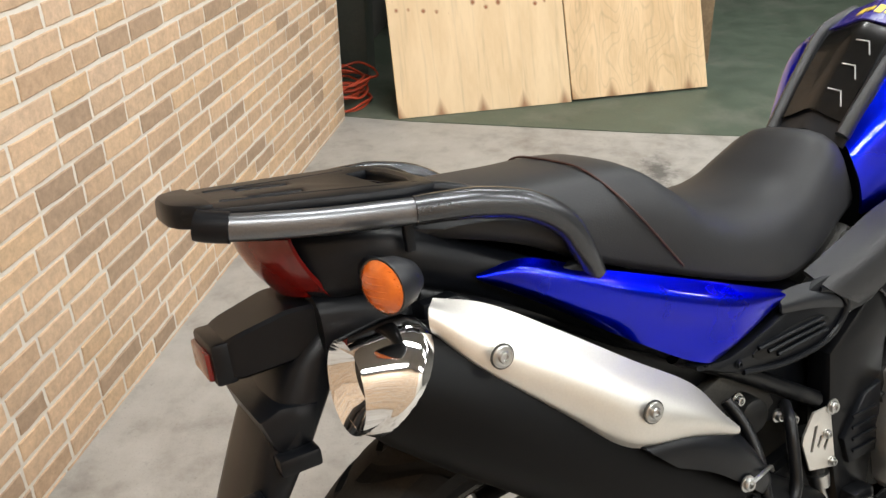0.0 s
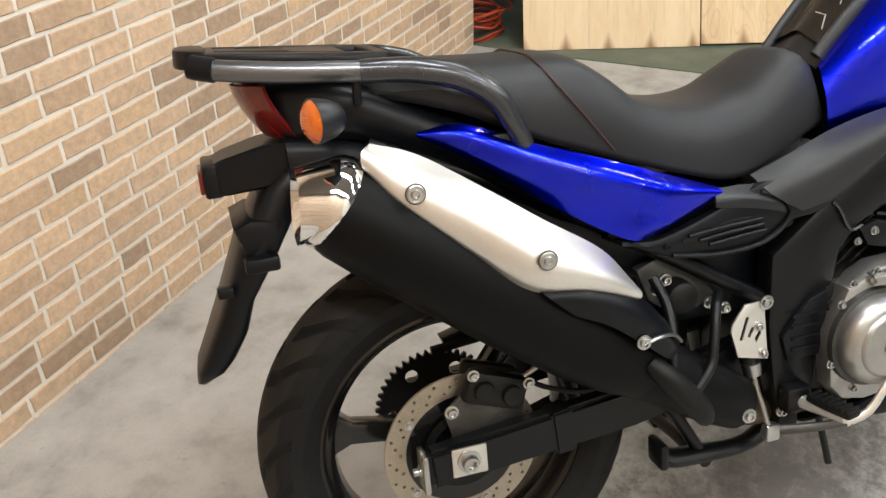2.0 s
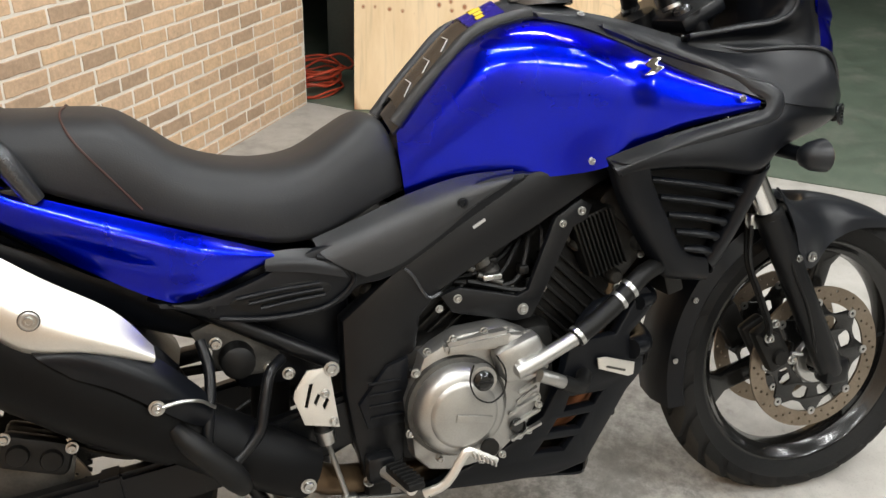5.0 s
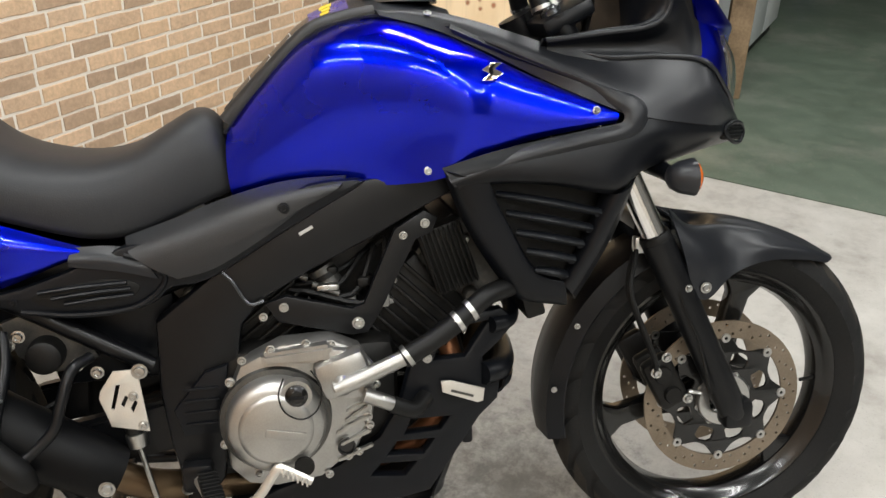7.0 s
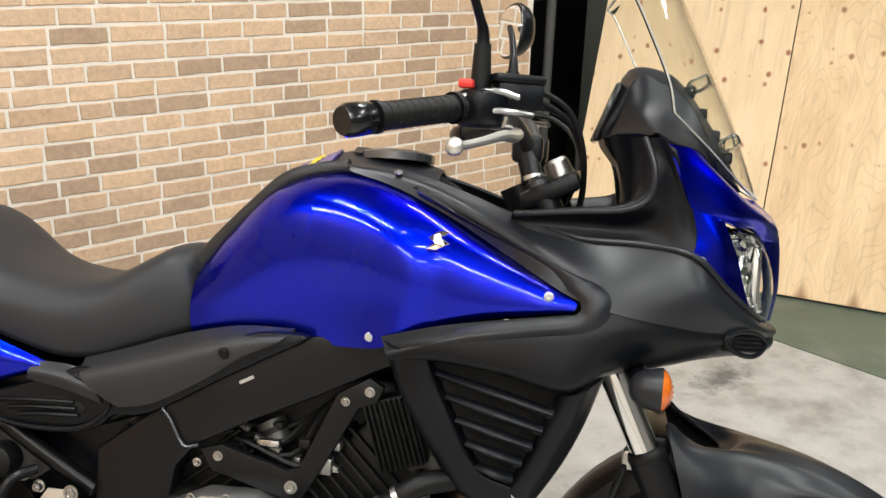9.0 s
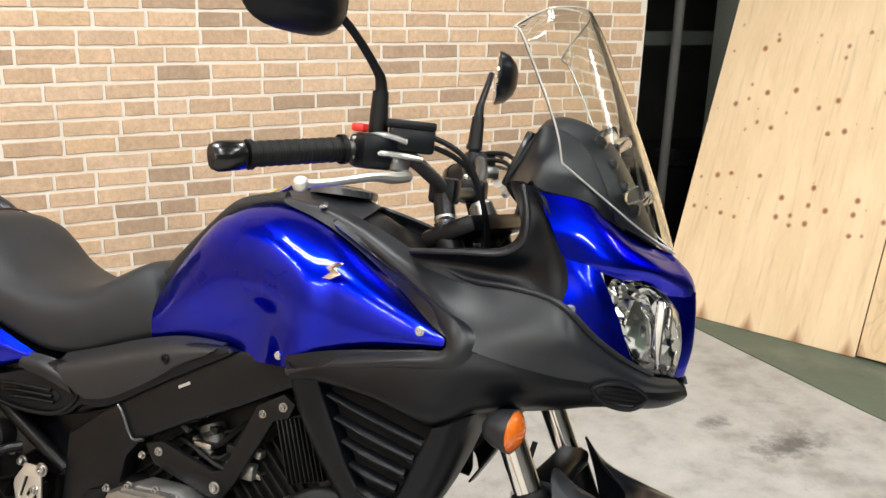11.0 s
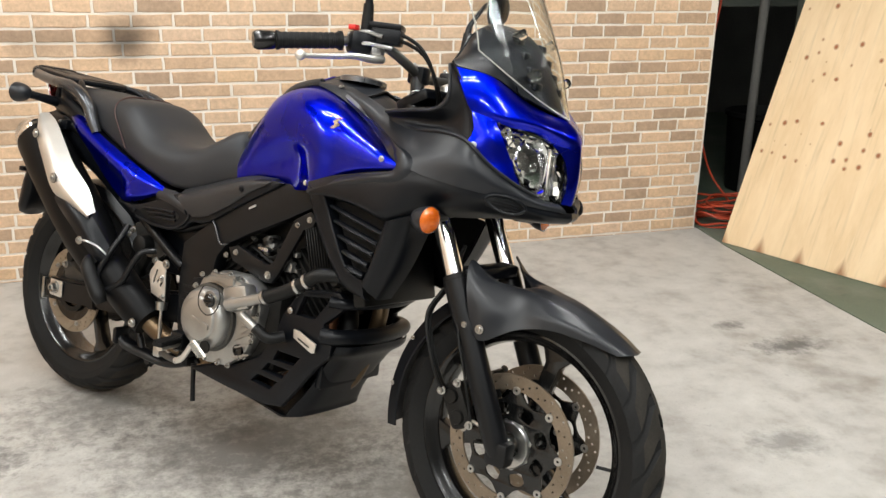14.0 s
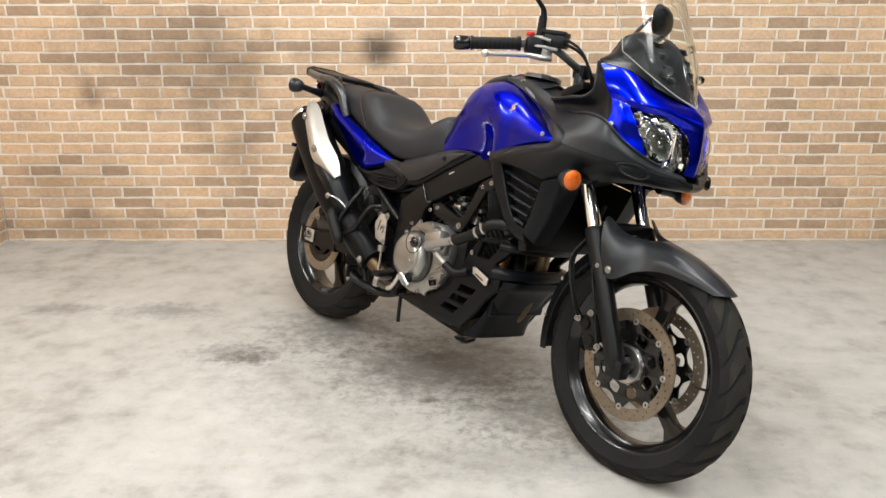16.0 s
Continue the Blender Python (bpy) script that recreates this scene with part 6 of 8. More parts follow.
for s in (-1, 1):
    cvr = part("side_cover", plate([(0.252, 0.650), (0.318, 0.642), (0.40, 0.664), (0.44, 0.680), (0.500, 0.702), (0.575, 0.712), (0.655, 0.742), (0.745, 0.770), (0.80, 0.784), (0.868, 0.782), (0.80, 0.742), (0.730, 0.703), (0.622, 0.641), (0.565, 0.632), (0.540, 0.612), (0.495, 0.598), (0.42, 0.597), (0.34, 0.610)], 0.022, 0.008, smooth=3, at=side_plate(s * 0.142)), M_BLACK, moto, "matt black plastic side cover with a grained pad")
    # dark plate on the cover stands in for the shaded slots
    part("louvre_recess", plate([(0.362, 0.634), (0.415, 0.648), (0.480, 0.654), (0.518, 0.642), (0.500, 0.622), (0.44, 0.613), (0.385, 0.617)], 0.004, 0.001, smooth=3, at=side_plate(s * 0.1525)), M_RUBBER, cvr)
    part("cover_ridge", tube([(0.345, s * 0.152, 0.612), (0.42, s * 0.155, 0.602), (0.495, s * 0.155, 0.605), (0.535, s * 0.155, 0.622), (0.556, s * 0.154, 0.650), (0.535, s * 0.154, 0.676), (0.50, s * 0.153, 0.690)], 0.0045, 8, 5), M_BLACK, cvr)
    part("knee_pad", surf([[(x, s * y, z) for x, y, z in row] for row in KNEE], 5, 5, 0.006), M_GRAIN, cvr, "fine-grained grey-black pad", sharp=60)
    part("cover_fold", surf([[(x, s * y, z) for x, y, z in row] for row in FOLD], 4, 4, 0.005), M_GREYPL, cvr, sharp=60)
    part("cover_screw", bolt((0.740, s * 0.160, 0.748), 0.0085, 0.004, (0, s, 0)), M_BLACK, cvr)
    for k in range(3):
        part("louvre", tube([(0.372 + 0.018 * k, s * 0.155, 0.640 - 0.010 * k), (0.43 + 0.014 * k, s * 0.158, 0.646 - 0.010 * k), (0.50 + 0.004 * k, s * 0.156, 0.648 - 0.010 * k)], 0.0036, 8, 3, flat=1.3), M_BLACK, cvr)
    part("cover_screw", bolt((0.335, s * 0.154, 0.628), 0.006, 0.004, (0, s, 0)), M_BLACK, cvr)

# -- engine --
eng = part("engine", block((0.76, 0, 0.41), (0.30, 0.30, 0.22), 0.03), M_DARKENG, moto, "vee-twin engine with cast alloy side cover")
part("engine_core", block((0.82, 0, 0.60), (0.34, 0.14, 0.22), 0.02), M_DARKENG, eng)
part("gearbox", block((0.62, 0, 0.40), (0.14, 0.24, 0.24), 0.03), M_DARKENG, eng)
for nm, a, c, top in (("front_cylinder", 45, (0.90, 0, 0.50), 0.30), ("rear_cylinder", -38, (0.72, 0, 0.52), 0.24)):
    m = Matrix.Translation(c) @ Matrix.Rotation(radians(a), 4, "Y")
    cy = part(nm, block((0, 0, 0.06), (0.14, 0.19, 0.16), 0.012, m), M_DARKENG, eng)
    part("cylinder_head", block((0, 0, 0.185), (0.15, 0.21, 0.10), 0.016, m), M_DIMALLOY, eng)
    for k in range(7):
        part("fin", block((0, 0, 0.0 + k * 0.019), (0.165, 0.215, 0.006), 0.002, m), M_DARKENG, cy)
    part("head_cover", block((0, 0, 0.25), (0.13, 0.19, 0.05), 0.018, m), M_DIMALLOY, eng)
    for dx, dz in ((-0.05, 0.15), (0.05, 0.15), (0.0, 0.185), (-0.045, 0.225), (0.045, 0.225)):
        part("head_boss", lathe([(0, -0.016), (0.010, -0.016), (0.0135, -0.012), (0.015, 0.0), (0, 0.0)], 16, m @ Matrix.Translation((dx, -0.105, dz)), closed=False), M_DIMALLOY, eng)
        part("head_bolt", bolt(m @ Vector((dx + 0.022, -0.106, dz - 0.012)), 0.006, 0.007), M_STEEL, eng)
part("oil_cooler", block((1.0, -0.115, 0.645), (0.075, 0.04, 0.11), 0.004, Matrix.Translation((1.0, 0, 0.645)) @ Matrix.Rotation(radians(-18), 4, "Y") @ Matrix.Translation((-1.0, 0, -0.645))), M_DARKENG, eng)
for k in range(9):
    part("cooling_fin", block((0.968 + 0.008 * k, -0.137, 0.645), (0.003, 0.02, 0.105), 0.001, Matrix.Translation((1.0, 0, 0.645)) @ Matrix.Rotation(radians(-18), 4, "Y") @ Matrix.Translation((-1.0, 0, -0.645)), seg=1), M_DARKENG, eng)
part("side_case", plate([(0.628, 0.33), (0.622, 0.43), (0.655, 0.505), (0.72, 0.535), (0.80, 0.538), (0.845, 0.515), (0.872, 0.47), (0.862, 0.40), (0.835, 0.345), (0.80, 0.318), (0.775, 0.298), (0.70, 0.290), (0.655, 0.30)], 0.055, 0.012, at=side_plate(-0.152)), M_ENGINE, eng, "cast alloy crankcase cover")
clutch = lathe([(0.0, -0.050), (0.050, -0.050), (0.055, -0.048), (0.058, -0.044), (0.062, -0.043), (0.070, -0.040), (0.076, -0.032), (0.079, -0.020), (0.079, 0.0), (0.0, 0.0)], 56, Matrix.Translation((0.706, -0.178, 0.412)), closed=False)
part("gasket_ring", lathe([(0.078, -0.012), (0.087, -0.010), (0.089, 0.0), (0.078, 0.0)], 56, Matrix.Translation((0.706, -0.1785, 0.412))), M_DIMALLOY, eng)
for k in range(5):
    part("case_web", beam((0.800 + 0.006 * k, -0.184, 0.330 + 0.028 * k), (0.858 - 0.002 * k, -0.184, 0.352 + 0.026 * k), 0.0045, 0.0045, 0.012, 0.0015), M_ENGINE, eng)
for x, z in ((0.66, 0.515), (0.705, 0.530), (0.76, 0.535), (0.800, 0.530), (0.845, 0.505), (0.868, 0.455), (0.855, 0.385), (0.835, 0.340), (0.785, 0.305)):
    part("case_bolt", bolt((x, -0.180, z), 0.006, 0.008), M_STEEL, eng)
part("pump_flange", plate([(0.775, 0.505), (0.80, 0.528), (0.845, 0.520), (0.868, 0.49), (0.86, 0.45), (0.83, 0.44), (0.79, 0.45)], 0.02, 0.005, at=side_plate(-0.190)), M_ENGINE, eng)
cl = part("clutch_cover", clutch, M_ENGINE, eng, "round satin alloy clutch cover")
part("cover_badge", block((0.720, -0.2295, 0.405), (0.062, 0.003, 0.013), 0.001, Matrix.Translation((0.72, 0, 0.405)) @ Matrix.Rotation(radians(12), 4, "Y") @ Matrix.Translation((-0.72, 0, -0.405))), M_ENGINE, cl, "raised alloy bar on the clutch cover")
part("oil_filler", lathe([(0.0, -0.010), (0.010, -0.010), (0.012, -0.008), (0.015, -0.007), (0.0175, -0.005), (0.018, 0), (0.0, 0)], 24, Matrix.Translation((0.740, -0.222, 0.466)), closed=False), M_RIM, cl, "black oil filler cap")
part("filler_lip", lathe([(0.018, -0.003), (0.024, -0.003), (0.026, 0.010), (0.018, 0.010)], 28, Matrix.Translation((0.740, -0.220, 0.466))), M_ENGINE, cl)
part("filler_slot", block((0.740, -0.233, 0.466), (0.024, 0.003, 0.005), 0.001), M_RUBBER, cl)
part("clutch_notch", lathe([(0.0, -0.002), (0.016, -0.002), (0.016, 0.004), (0.0, 0.004)], 20, Matrix.Translation((0.745, -0.2285, 0.348)), closed=False), M_DARKENG, cl)
part("filler_tie", tube([(0.722, -0.232, 0.500), (0.713, -0.236, 0.474), (0.722, -0.238, 0.446), (0.748, -0.236, 0.432), (0.772, -0.232, 0.446), (0.778, -0.226, 0.478), (0.764, -0.224, 0.506)], 0.0014, 6, 4), M_RUBBER, cl, "thin black wire round the oil filler")
part("oil_window", lathe([(0.0, -0.002), (0.011, -0.002), (0.0125, -0.006), (0.015, -0.006), (0.015, 0.004), (0.0, 0.004)], 20, Matrix.Translation((0.815, -0.180, 0.352)), closed=False), M_RIM, eng)
for k in range(9):
    a = radians(200 + 38 * k)
    part("case_bolt", bolt((0.735 + 0.118 * math.cos(a), -0.1795, 0.415 + 0.112 * math.sin(a)), 0.007, 0.008), M_STEEL, eng)
part("water_pump", block((0.815, -0.195, 0.487), (0.085, 0.045, 0.065), 0.014, Matrix.Translation((0.815, 0, 0.487)) @ Matrix.Rotation(radians(-18), 4, "Y") @ Matrix.Translation((-0.815, 0, -0.487))), M_ENGINE, eng, "cast alloy water pump")
part("pump_cover", lathe([(0, -0.014), (0.011, -0.014), (0.015, -0.010), (0.018, 0), (0, 0)], 28, Matrix.Translation((0.812, -0.214, 0.474)), closed=False), M_ENGINE, eng)
part("case_web", beam((0.69, -0.178, 0.515), (0.80, -0.19, 0.522), 0.02, 0.03, 0.03, 0.006), M_ENGINE, eng)
for k in range(3):
    part("case_rib", beam((0.80 + 0.015 * k, -0.183, 0.375 + 0.02 * k), (0.845 + 0.008 * k, -0.183, 0.40 + 0.02 * k), 0.006, 0.006, 0.008, 0.002), M_ENGINE, eng)
pw = part("water_pipe", tube([(0.800, -0.222, 0.470), (0.835, -0.222, 0.482), (0.912, -0.215, 0.510)], 0.0130, 16, 3), M_ENGINE, eng, "silver water pipe")
part("small_pipe", tube([(0.845, -0.212, 0.452), (0.872, -0.212, 0.440), (0.892, -0.208, 0.428)], 0.012, 12, 3), M_ENGINE, eng)
part("small_hose", tube([(0.888, -0.208, 0.430), (0.925, -0.198, 0.412), (0.95, -0.17, 0.42)], 0.014, 12, 4), M_RUBBER, eng)
part("radiator_hose", tube([(0.908, -0.215, 0.508), (0.955, -0.208, 0.530), (1.005, -0.200, 0.560), (1.05, -0.19, 0.592), (1.10, -0.165, 0.60), (1.14, -0.15, 0.62)], 0.0165, 14, 5), M_RUBBER, eng, "black radiator hose")
for c in ((0.915, -0.214, 0.512), (1.0, -0.201, 0.557), (1.022, -0.197, 0.573)):
    d = Vector((0.85, 0.1, 0.52))
    part("hose_clamp", lathe([(0.0160, -0.004), (0.0188, -0.004), (0.0188, 0.004), (0.0160, 0.004)], 20, Matrix.Translation(c) @ Vector((0, 1, 0)).rotation_difference(d).to_matrix().to_4x4()), M_STEEL, eng)
for k in range(2):
    body = part("throttle_body", tube([(0.742 + 0.05 * k, -0.085, 0.665 - 0.035 * k), (0.762 + 0.05 * k, -0.092, 0.628 - 0.035 * k)], [0.024, 0.022], 20, 1), M_DIMALLOY, eng, "small dull alloy throttle body")
    part("intake_clamp", tube([(0.747 + 0.05 * k, -0.087, 0.656 - 0.035 * k), (0.751 + 0.05 * k, -0.088, 0.648 - 0.035 * k)], 0.0255, 20, 1), M_DARKENG, body)
    part("fuel_rail", tube([(0.728 + 0.05 * k, -0.112, 0.640 - 0.03 * k), (0.770 + 0.05 * k, -0.118, 0.622 - 0.03 * k)], 0.006, 10, 1), M_DIMALLOY, body)
rnd_e = random.Random(9)
for k in range(14):
    x, z = rnd_e.uniform(0.70, 0.92), rnd_e.uniform(0.56, 0.68)
    if z - 0.55 > (x - 0.70) * 0.65 + 0.09:
        continue
    part("throttle_linkage", block((x, -0.10 + rnd_e.uniform(-0.02, 0.02), z), (rnd_e.uniform(0.012, 0.04), 0.02, rnd_e.uniform(0.012, 0.03)), 0.004), rnd_e.choice([M_ENGINE, M_DARKENG, M_DARKENG, M_STEEL]), eng)
for k in range(6):
    y0 = -0.06 - 0.01 * k
    part("wiring", tube([(0.66 + 0.02 * k, y0, 0.60), (0.72 + 0.03 * k, y0 - 0.02, 0.63 - 0.01 * k), (0.80 + 0.02 * k, y0, 0.60 + 0.015 * k), (0.88, y0 + 0.02, 0.66)], 0.005, 6, 5), M_RUBBER, eng)
part("airbox", block((0.84, 0, 0.79), (0.32, 0.17, 0.15), 0.03), M_BLACK, moto)
part("battery_box", block((0.46, 0, 0.56), (0.20, 0.18, 0.20), 0.02), M_BLACK, moto)
part("radiator", block((1.115, 0, 0.66), (0.035, 0.30, 0.26), 0.006, Matrix.Translation((1.115, 0, 0.66)) @ Matrix.Rotation(radians(-14), 4, "Y") @ Matrix.Translation((-1.115, 0, -0.66))), M_DARKENG, moto, "black radiator core")
# rear shock, preload knob and bolts behind the frame
part("preload_knob", lathe([(0, -0.03), (0.020, -0.03), (0.026, -0.026), (0.028, -0.01), (0.028, 0.02), (0, 0.02)], 20, Matrix.Translation((0.365, -0.125, 0.535)), closed=False), M_RUBBER, moto, "black spring preload knob")
part("preload_bracket", plate([(0.30, 0.585), (0.34, 0.60), (0.42, 0.56), (0.44, 0.52), (0.41, 0.50), (0.36, 0.50), (0.32, 0.53)], 0.02, 0.004, at=side_plate(-0.11)), M_DIMALLOY, moto)
for x, z in ((0.334, 0.573), (0.318, 0.560), (0.412, 0.52), (0.44, 0.505)):
    part("bracket_bolt", bolt((x, -0.148, z), 0.009, 0.010), M_STEEL, moto)
part("rear_shock", tube([(0.44, 0, 0.66), (0.42, 0, 0.38)], 0.035, 16, 1), M_DARKENG, moto)
for pts in ([(0.312, -0.15, 0.580), (0.319, -0.176, 0.548), (0.316, -0.200, 0.512), (0.305, -0.222, 0.462), (0.300, -0.228, 0.425)], [(0.432, -0.145, 0.530), (0.408, -0.175, 0.520), (0.392, -0.195, 0.475), (0.380, -0.206, 0.440), (0.346, -0.218, 0.410), (0.322, -0.226, 0.400)]):
    part("peg_hanger", tube(pts, 0.0088, 10, 6), M_FRAME, moto, "bent black passenger peg tube")
pr = part("passenger_peg", tube([(0.262, -0.228, 0.480), (0.285, -0.245, 0.455), (0.335, -0.245, 0.395), (0.348, -0.240, 0.372)], [0.013, 0.019, 0.020, 0.014], 12, 4, flat=1.1), M_RUBBER, moto, "folded rubber passenger footrest")
part("peg_wire", tube([(0.241, -0.255, 0.527), (0.27, -0.25, 0.53), (0.30, -0.235, 0.52), (0.32, -0.22, 0.50)], 0.003, 6, 5), M_STEEL, pr)

# brake pedal side
hp = part("heel_guard", plate([(0.466, 0.511), (0.494, 0.511), (0.503, 0.495), (0.511, 0.406), (0.455, 0.420), (0.441, 0.468), (0.444, 0.480)], 0.004, 0.001, [[(0.468, 0.488), (0.474, 0.488), (0.462, 0.448), (0.457, 0.450)], [(0.472, 0.455), (0.480, 0.470), (0.484, 0.466), (0.476, 0.450)], [(0.486, 0.448), (0.494, 0.462), (0.497, 0.456), (0.489, 0.440)]], at=side_plate(-0.166)), M_SATIN, moto, "brushed alloy heel guard plate")
for x, z, r in ((0.505, 0.508, 0.011), (0.492, 0.468, 0.007), (0.502, 0.418, 0.007)):
    part("guard_bolt", bolt((x, -0.168, z), r, 0.007), M_STEEL, hp)
part("master_cylinder", tube([(0.475, -0.145, 0.47), (0.488, -0.152, 0.39)], [0.018, 0.014], 14, 1), M_DARKENG, hp)
part("cylinder_boot", tube([(0.487, -0.155, 0.400), (0.490, -0.157, 0.378)], [0.017, 0.015], 14, 1), M_STEEL, hp)
part("push_rod", tube([(0.490, -0.157, 0.380), (0.512, -0.172, 0.285)], 0.0045, 8, 1), M_STEEL, hp)
part("rod_clevis", block((0.516, -0.174, 0.272), (0.026, 0.02, 0.03), 0.005), M_STEEL, hp)
bp_ = part("brake_pedal", tube([(0.632, -0.215, 0.282), (0.668, -0.226, 0.300), (0.700, -0.228, 0.345), (0.712, -0.228, 0.348), (0.755, -0.230, 0.322)], [0.009, 0.008, 0.0075, 0.008, 0.007], 10, 3, flat=0.8), M_SATIN, moto, "silver alloy brake pedal")
part("pedal_arm", tube([(0.520, -0.172, 0.272), (0.580, -0.195, 0.275), (0.640, -0.218, 0.284)], [0.0095, 0.0085, 0.008], 10, 3, flat=0.8), M_DIMALLOY, bp_, "dark pedal arm")
for k in range(6):
    part("pedal_ridge", block((0.712 + 0.007 * k, -0.238, 0.348 - 0.0042 * k), (0.003, 0.024, 0.007), 0.001), M_SATIN, bp_)
for s in (-1, 1):
    pg = part("footpeg", tube([(0.575, s * 0.155, 0.312), (0.588, s * 0.19, 0.312), (0.604, s * 0.248, 0.314)], [0.012, 0.012, 0.010], 12, 3), M_SATIN, moto, "alloy footpeg with ribbed rubber")
    turn = Matrix.Translation((0.6, s * 0.22, 0.324)) @ Matrix.Rotation(radians(s * -12), 4, "Z")
    part("peg_rubber", block((0, 0, 0), (0.032, 0.086, 0.015), 0.006, turn), M_RUBBER, pg, "black ribbed rubber pad")
    for k in range(7):
        part("rubber_rib", block((0, -0.036 + 0.012 * k, 0.008), (0.030, 0.005, 0.005), 0.0015, turn), M_RUBBER, pg)
    part("peg_mount", block((0.575, s * 0.155, 0.315), (0.05, 0.035, 0.05), 0.010), M_FRAME, pg)
part("bottom_link", block((0.575, -0.12, 0.262), (0.045, 0.05, 0.045), 0.014), M_RUBBER, moto)
# stands
cs = part("centre_stand", tube([(0.60, -0.10, 0.262), (0.507, -0.122, 0.228), (0.405, -0.134, 0.236), (0.345, -0.140, 0.246), (0.320, -0.14, 0.262)], [0.012, 0.013, 0.015, 0.016, 0.012], 12, 4, flat=1.5), M_FRAME, moto, "folded black centre stand")
part("stand_foot", block((0.320, -0.145, 0.266), (0.016, 0.05, 0.048), 0.007), M_FRAME, cs)
part("stand_arm", tube([(0.60, 0.10, 0.262), (0.50, 0.125, 0.215), (0.33, 0.14, 0.235)], 0.013, 10, 3), M_FRAME, cs)
part("stand_bridge", tube([(0.42, -0.13, 0.214), (0.42, 0.12, 0.214)], 0.012, 10, 1), M_FRAME, cs)
part("stand_tang", tube([(0.352, -0.130, 0.335), (0.372, -0.132, 0.300), (0.402, -0.134, 0.245)], 0.011, 10, 3), M_FRAME, cs)
part("stand_peg", tube([(0.630, -0.150, 0.264), (0.640, -0.155, 0.215), (0.650, -0.158, 0.168)], 0.0065, 10, 2), M_FRAME, cs)
sd = part("side_stand", tube([(0.52, 0.12, 0.27), (0.535, 0.19, 0.17), (0.55, 0.258, 0.082)], 0.012, 12, 2), M_FRAME, moto, "black side stand, folded out")
part("stand_pad", block((0, 0, 0), (0.07, 0.05, 0.010), 0.003, Matrix.Translation((0.56, 0.262, 0.0695)) @ Matrix.Rotation(radians(LEAN), 4, "X")), M_FRAME, sd)
# lower cowl
SK = [(0.640, 0.262), (0.70, 0.285), (0.80, 0.312), (0.87, 0.352), (0.908, 0.41), (0.925, 0.468), (0.955, 0.515), (0.985, 0.540), (1.045, 0.552), (1.085, 0.556), (1.112, 0.530), (1.085, 0.500), (1.052, 0.472), (1.055, 0.445), (1.082, 0.425), (1.078, 0.395), (1.045, 0.365), (0.955, 0.240), (0.90, 0.232), (0.78, 0.243)]
HO = [[(0.985, 0.525), (1.06, 0.535), (1.02, 0.478), (0.968, 0.478)], [(0.925, 0.375), (0.99, 0.372), (0.975, 0.352), (0.915, 0.352)], [(0.90, 0.338), (0.962, 0.335), (0.945, 0.312), (0.885, 0.318)], [(0.872, 0.302), (0.93, 0.297), (0.912, 0.276), (0.855, 0.284)]]
for s in (-1, 1):
    sk = part("lower_cowl", plate(SK, 0.026, 0.007, HO, at=Matrix.Translation((0.9, s * 0.150, 0)) @ Matrix.Rotation(radians(s * -4), 4, "Z") @ Matrix.Translation((-0.9, 0, 0))), M_BLACK, moto, "matt black plastic engine lower cowl")
    part("cowl_badge", plate([(0.976, 0.444), (0.992, 0.444), (1.050, 0.424), (1.047, 0.402), (1.037, 0.400), (0.978, 0.424)], 0.004, 0.001, at=Matrix.Translation((0, s * 0.168, 0))), M_SATIN, sk, "silver name plate with dark print")
    part("badge_print", block((1.013, s * 0.1708, 0.422), (0.040, 0.001, 0.004), 0.0, Matrix.Translation((1.005, 0, 0.425)) @ Matrix.Rotation(radians(20), 4, "Y") @ Matrix.Translation((-1.005, 0, -0.425))), M_DIMALLOY, sk)
    part("cowl_bolt", bolt((0.955, s * 0.166, 0.485), 0.007, 0.004, (0, s, 0)), M_STEEL, sk)
    part("cowl_bolt", bolt((0.80, s * 0.160, 0.275), 0.007, 0.004, (0, s, 0)), M_STEEL, sk)
belly = [[(0.62, y, 0.258 - 0.03 * d), (0.78, y, 0.240 - 0.03 * d), (0.90, y, 0.222 - 0.02 * d), (0.955 + 0.03 * d, y * 0.96, 0.212), (0.968 + 0.03 * d, y * 0.92, 0.232), (1.000 + 0.025 * d, y * 0.80, 0.285), (1.052 + 0.03 * d, y * 0.80, 0.372), (1.085 + 0.03 * d, y * 0.96, 0.405), (1.092 + 0.03 * d, y * 0.96, 0.425)] for y, d in ((-0.15, 0), (-0.11, 0.8), (-0.04, 1), (0.04, 1), (0.11, 0.8), (0.15, 0))]
bel = part("belly_pan", surf(belly, 5, 4, 0.004), M_BLACK, moto, "black belly pan under the engine")
for x, z, h in ((1.090, 0.445, 0.040), (1.105, 0.530, 0.028)):
    part("front_bar", tube([(x - 0.04, -0.155, z), (x, -0.125, z), (x + 0.025, 0, z), (x, 0.125, z), (x - 0.04, 0.155, z)], h * 0.5, 12, 5), M_BLACK, bel)
part("header_pipe", tube([(1.04, 0.0, 0.63), (1.085, 0.01, 0.56), (1.085, 0.02, 0.47), (1.04, 0.03, 0.34), (0.98, 0.04, 0.27), (0.86, 0.05, 0.245)], 0.021, 14, 4), M_PIPE, eng, "heat-browned exhaust header pipe")
part("oil_filter", tube([(0.90, 0.03, 0.40), (0.99, 0.03, 0.385), (0.995, 0.03, 0.384)], [0.036, 0.036, 0.028], 24, 1), M_RIM, eng, "black oil filter")
part("cowl_inner", block((1.03, 0, 0.36), (0.02, 0.24, 0.12), 0.006), M_BLACK, bel)
part("copper_pipe", tube([(1.0, -0.06, 0.5), (1.01, -0.09, 0.42), (0.96, -0.10, 0.33), (0.88, -0.07, 0.27)], 0.020, 14, 5), M_COPPER, eng)

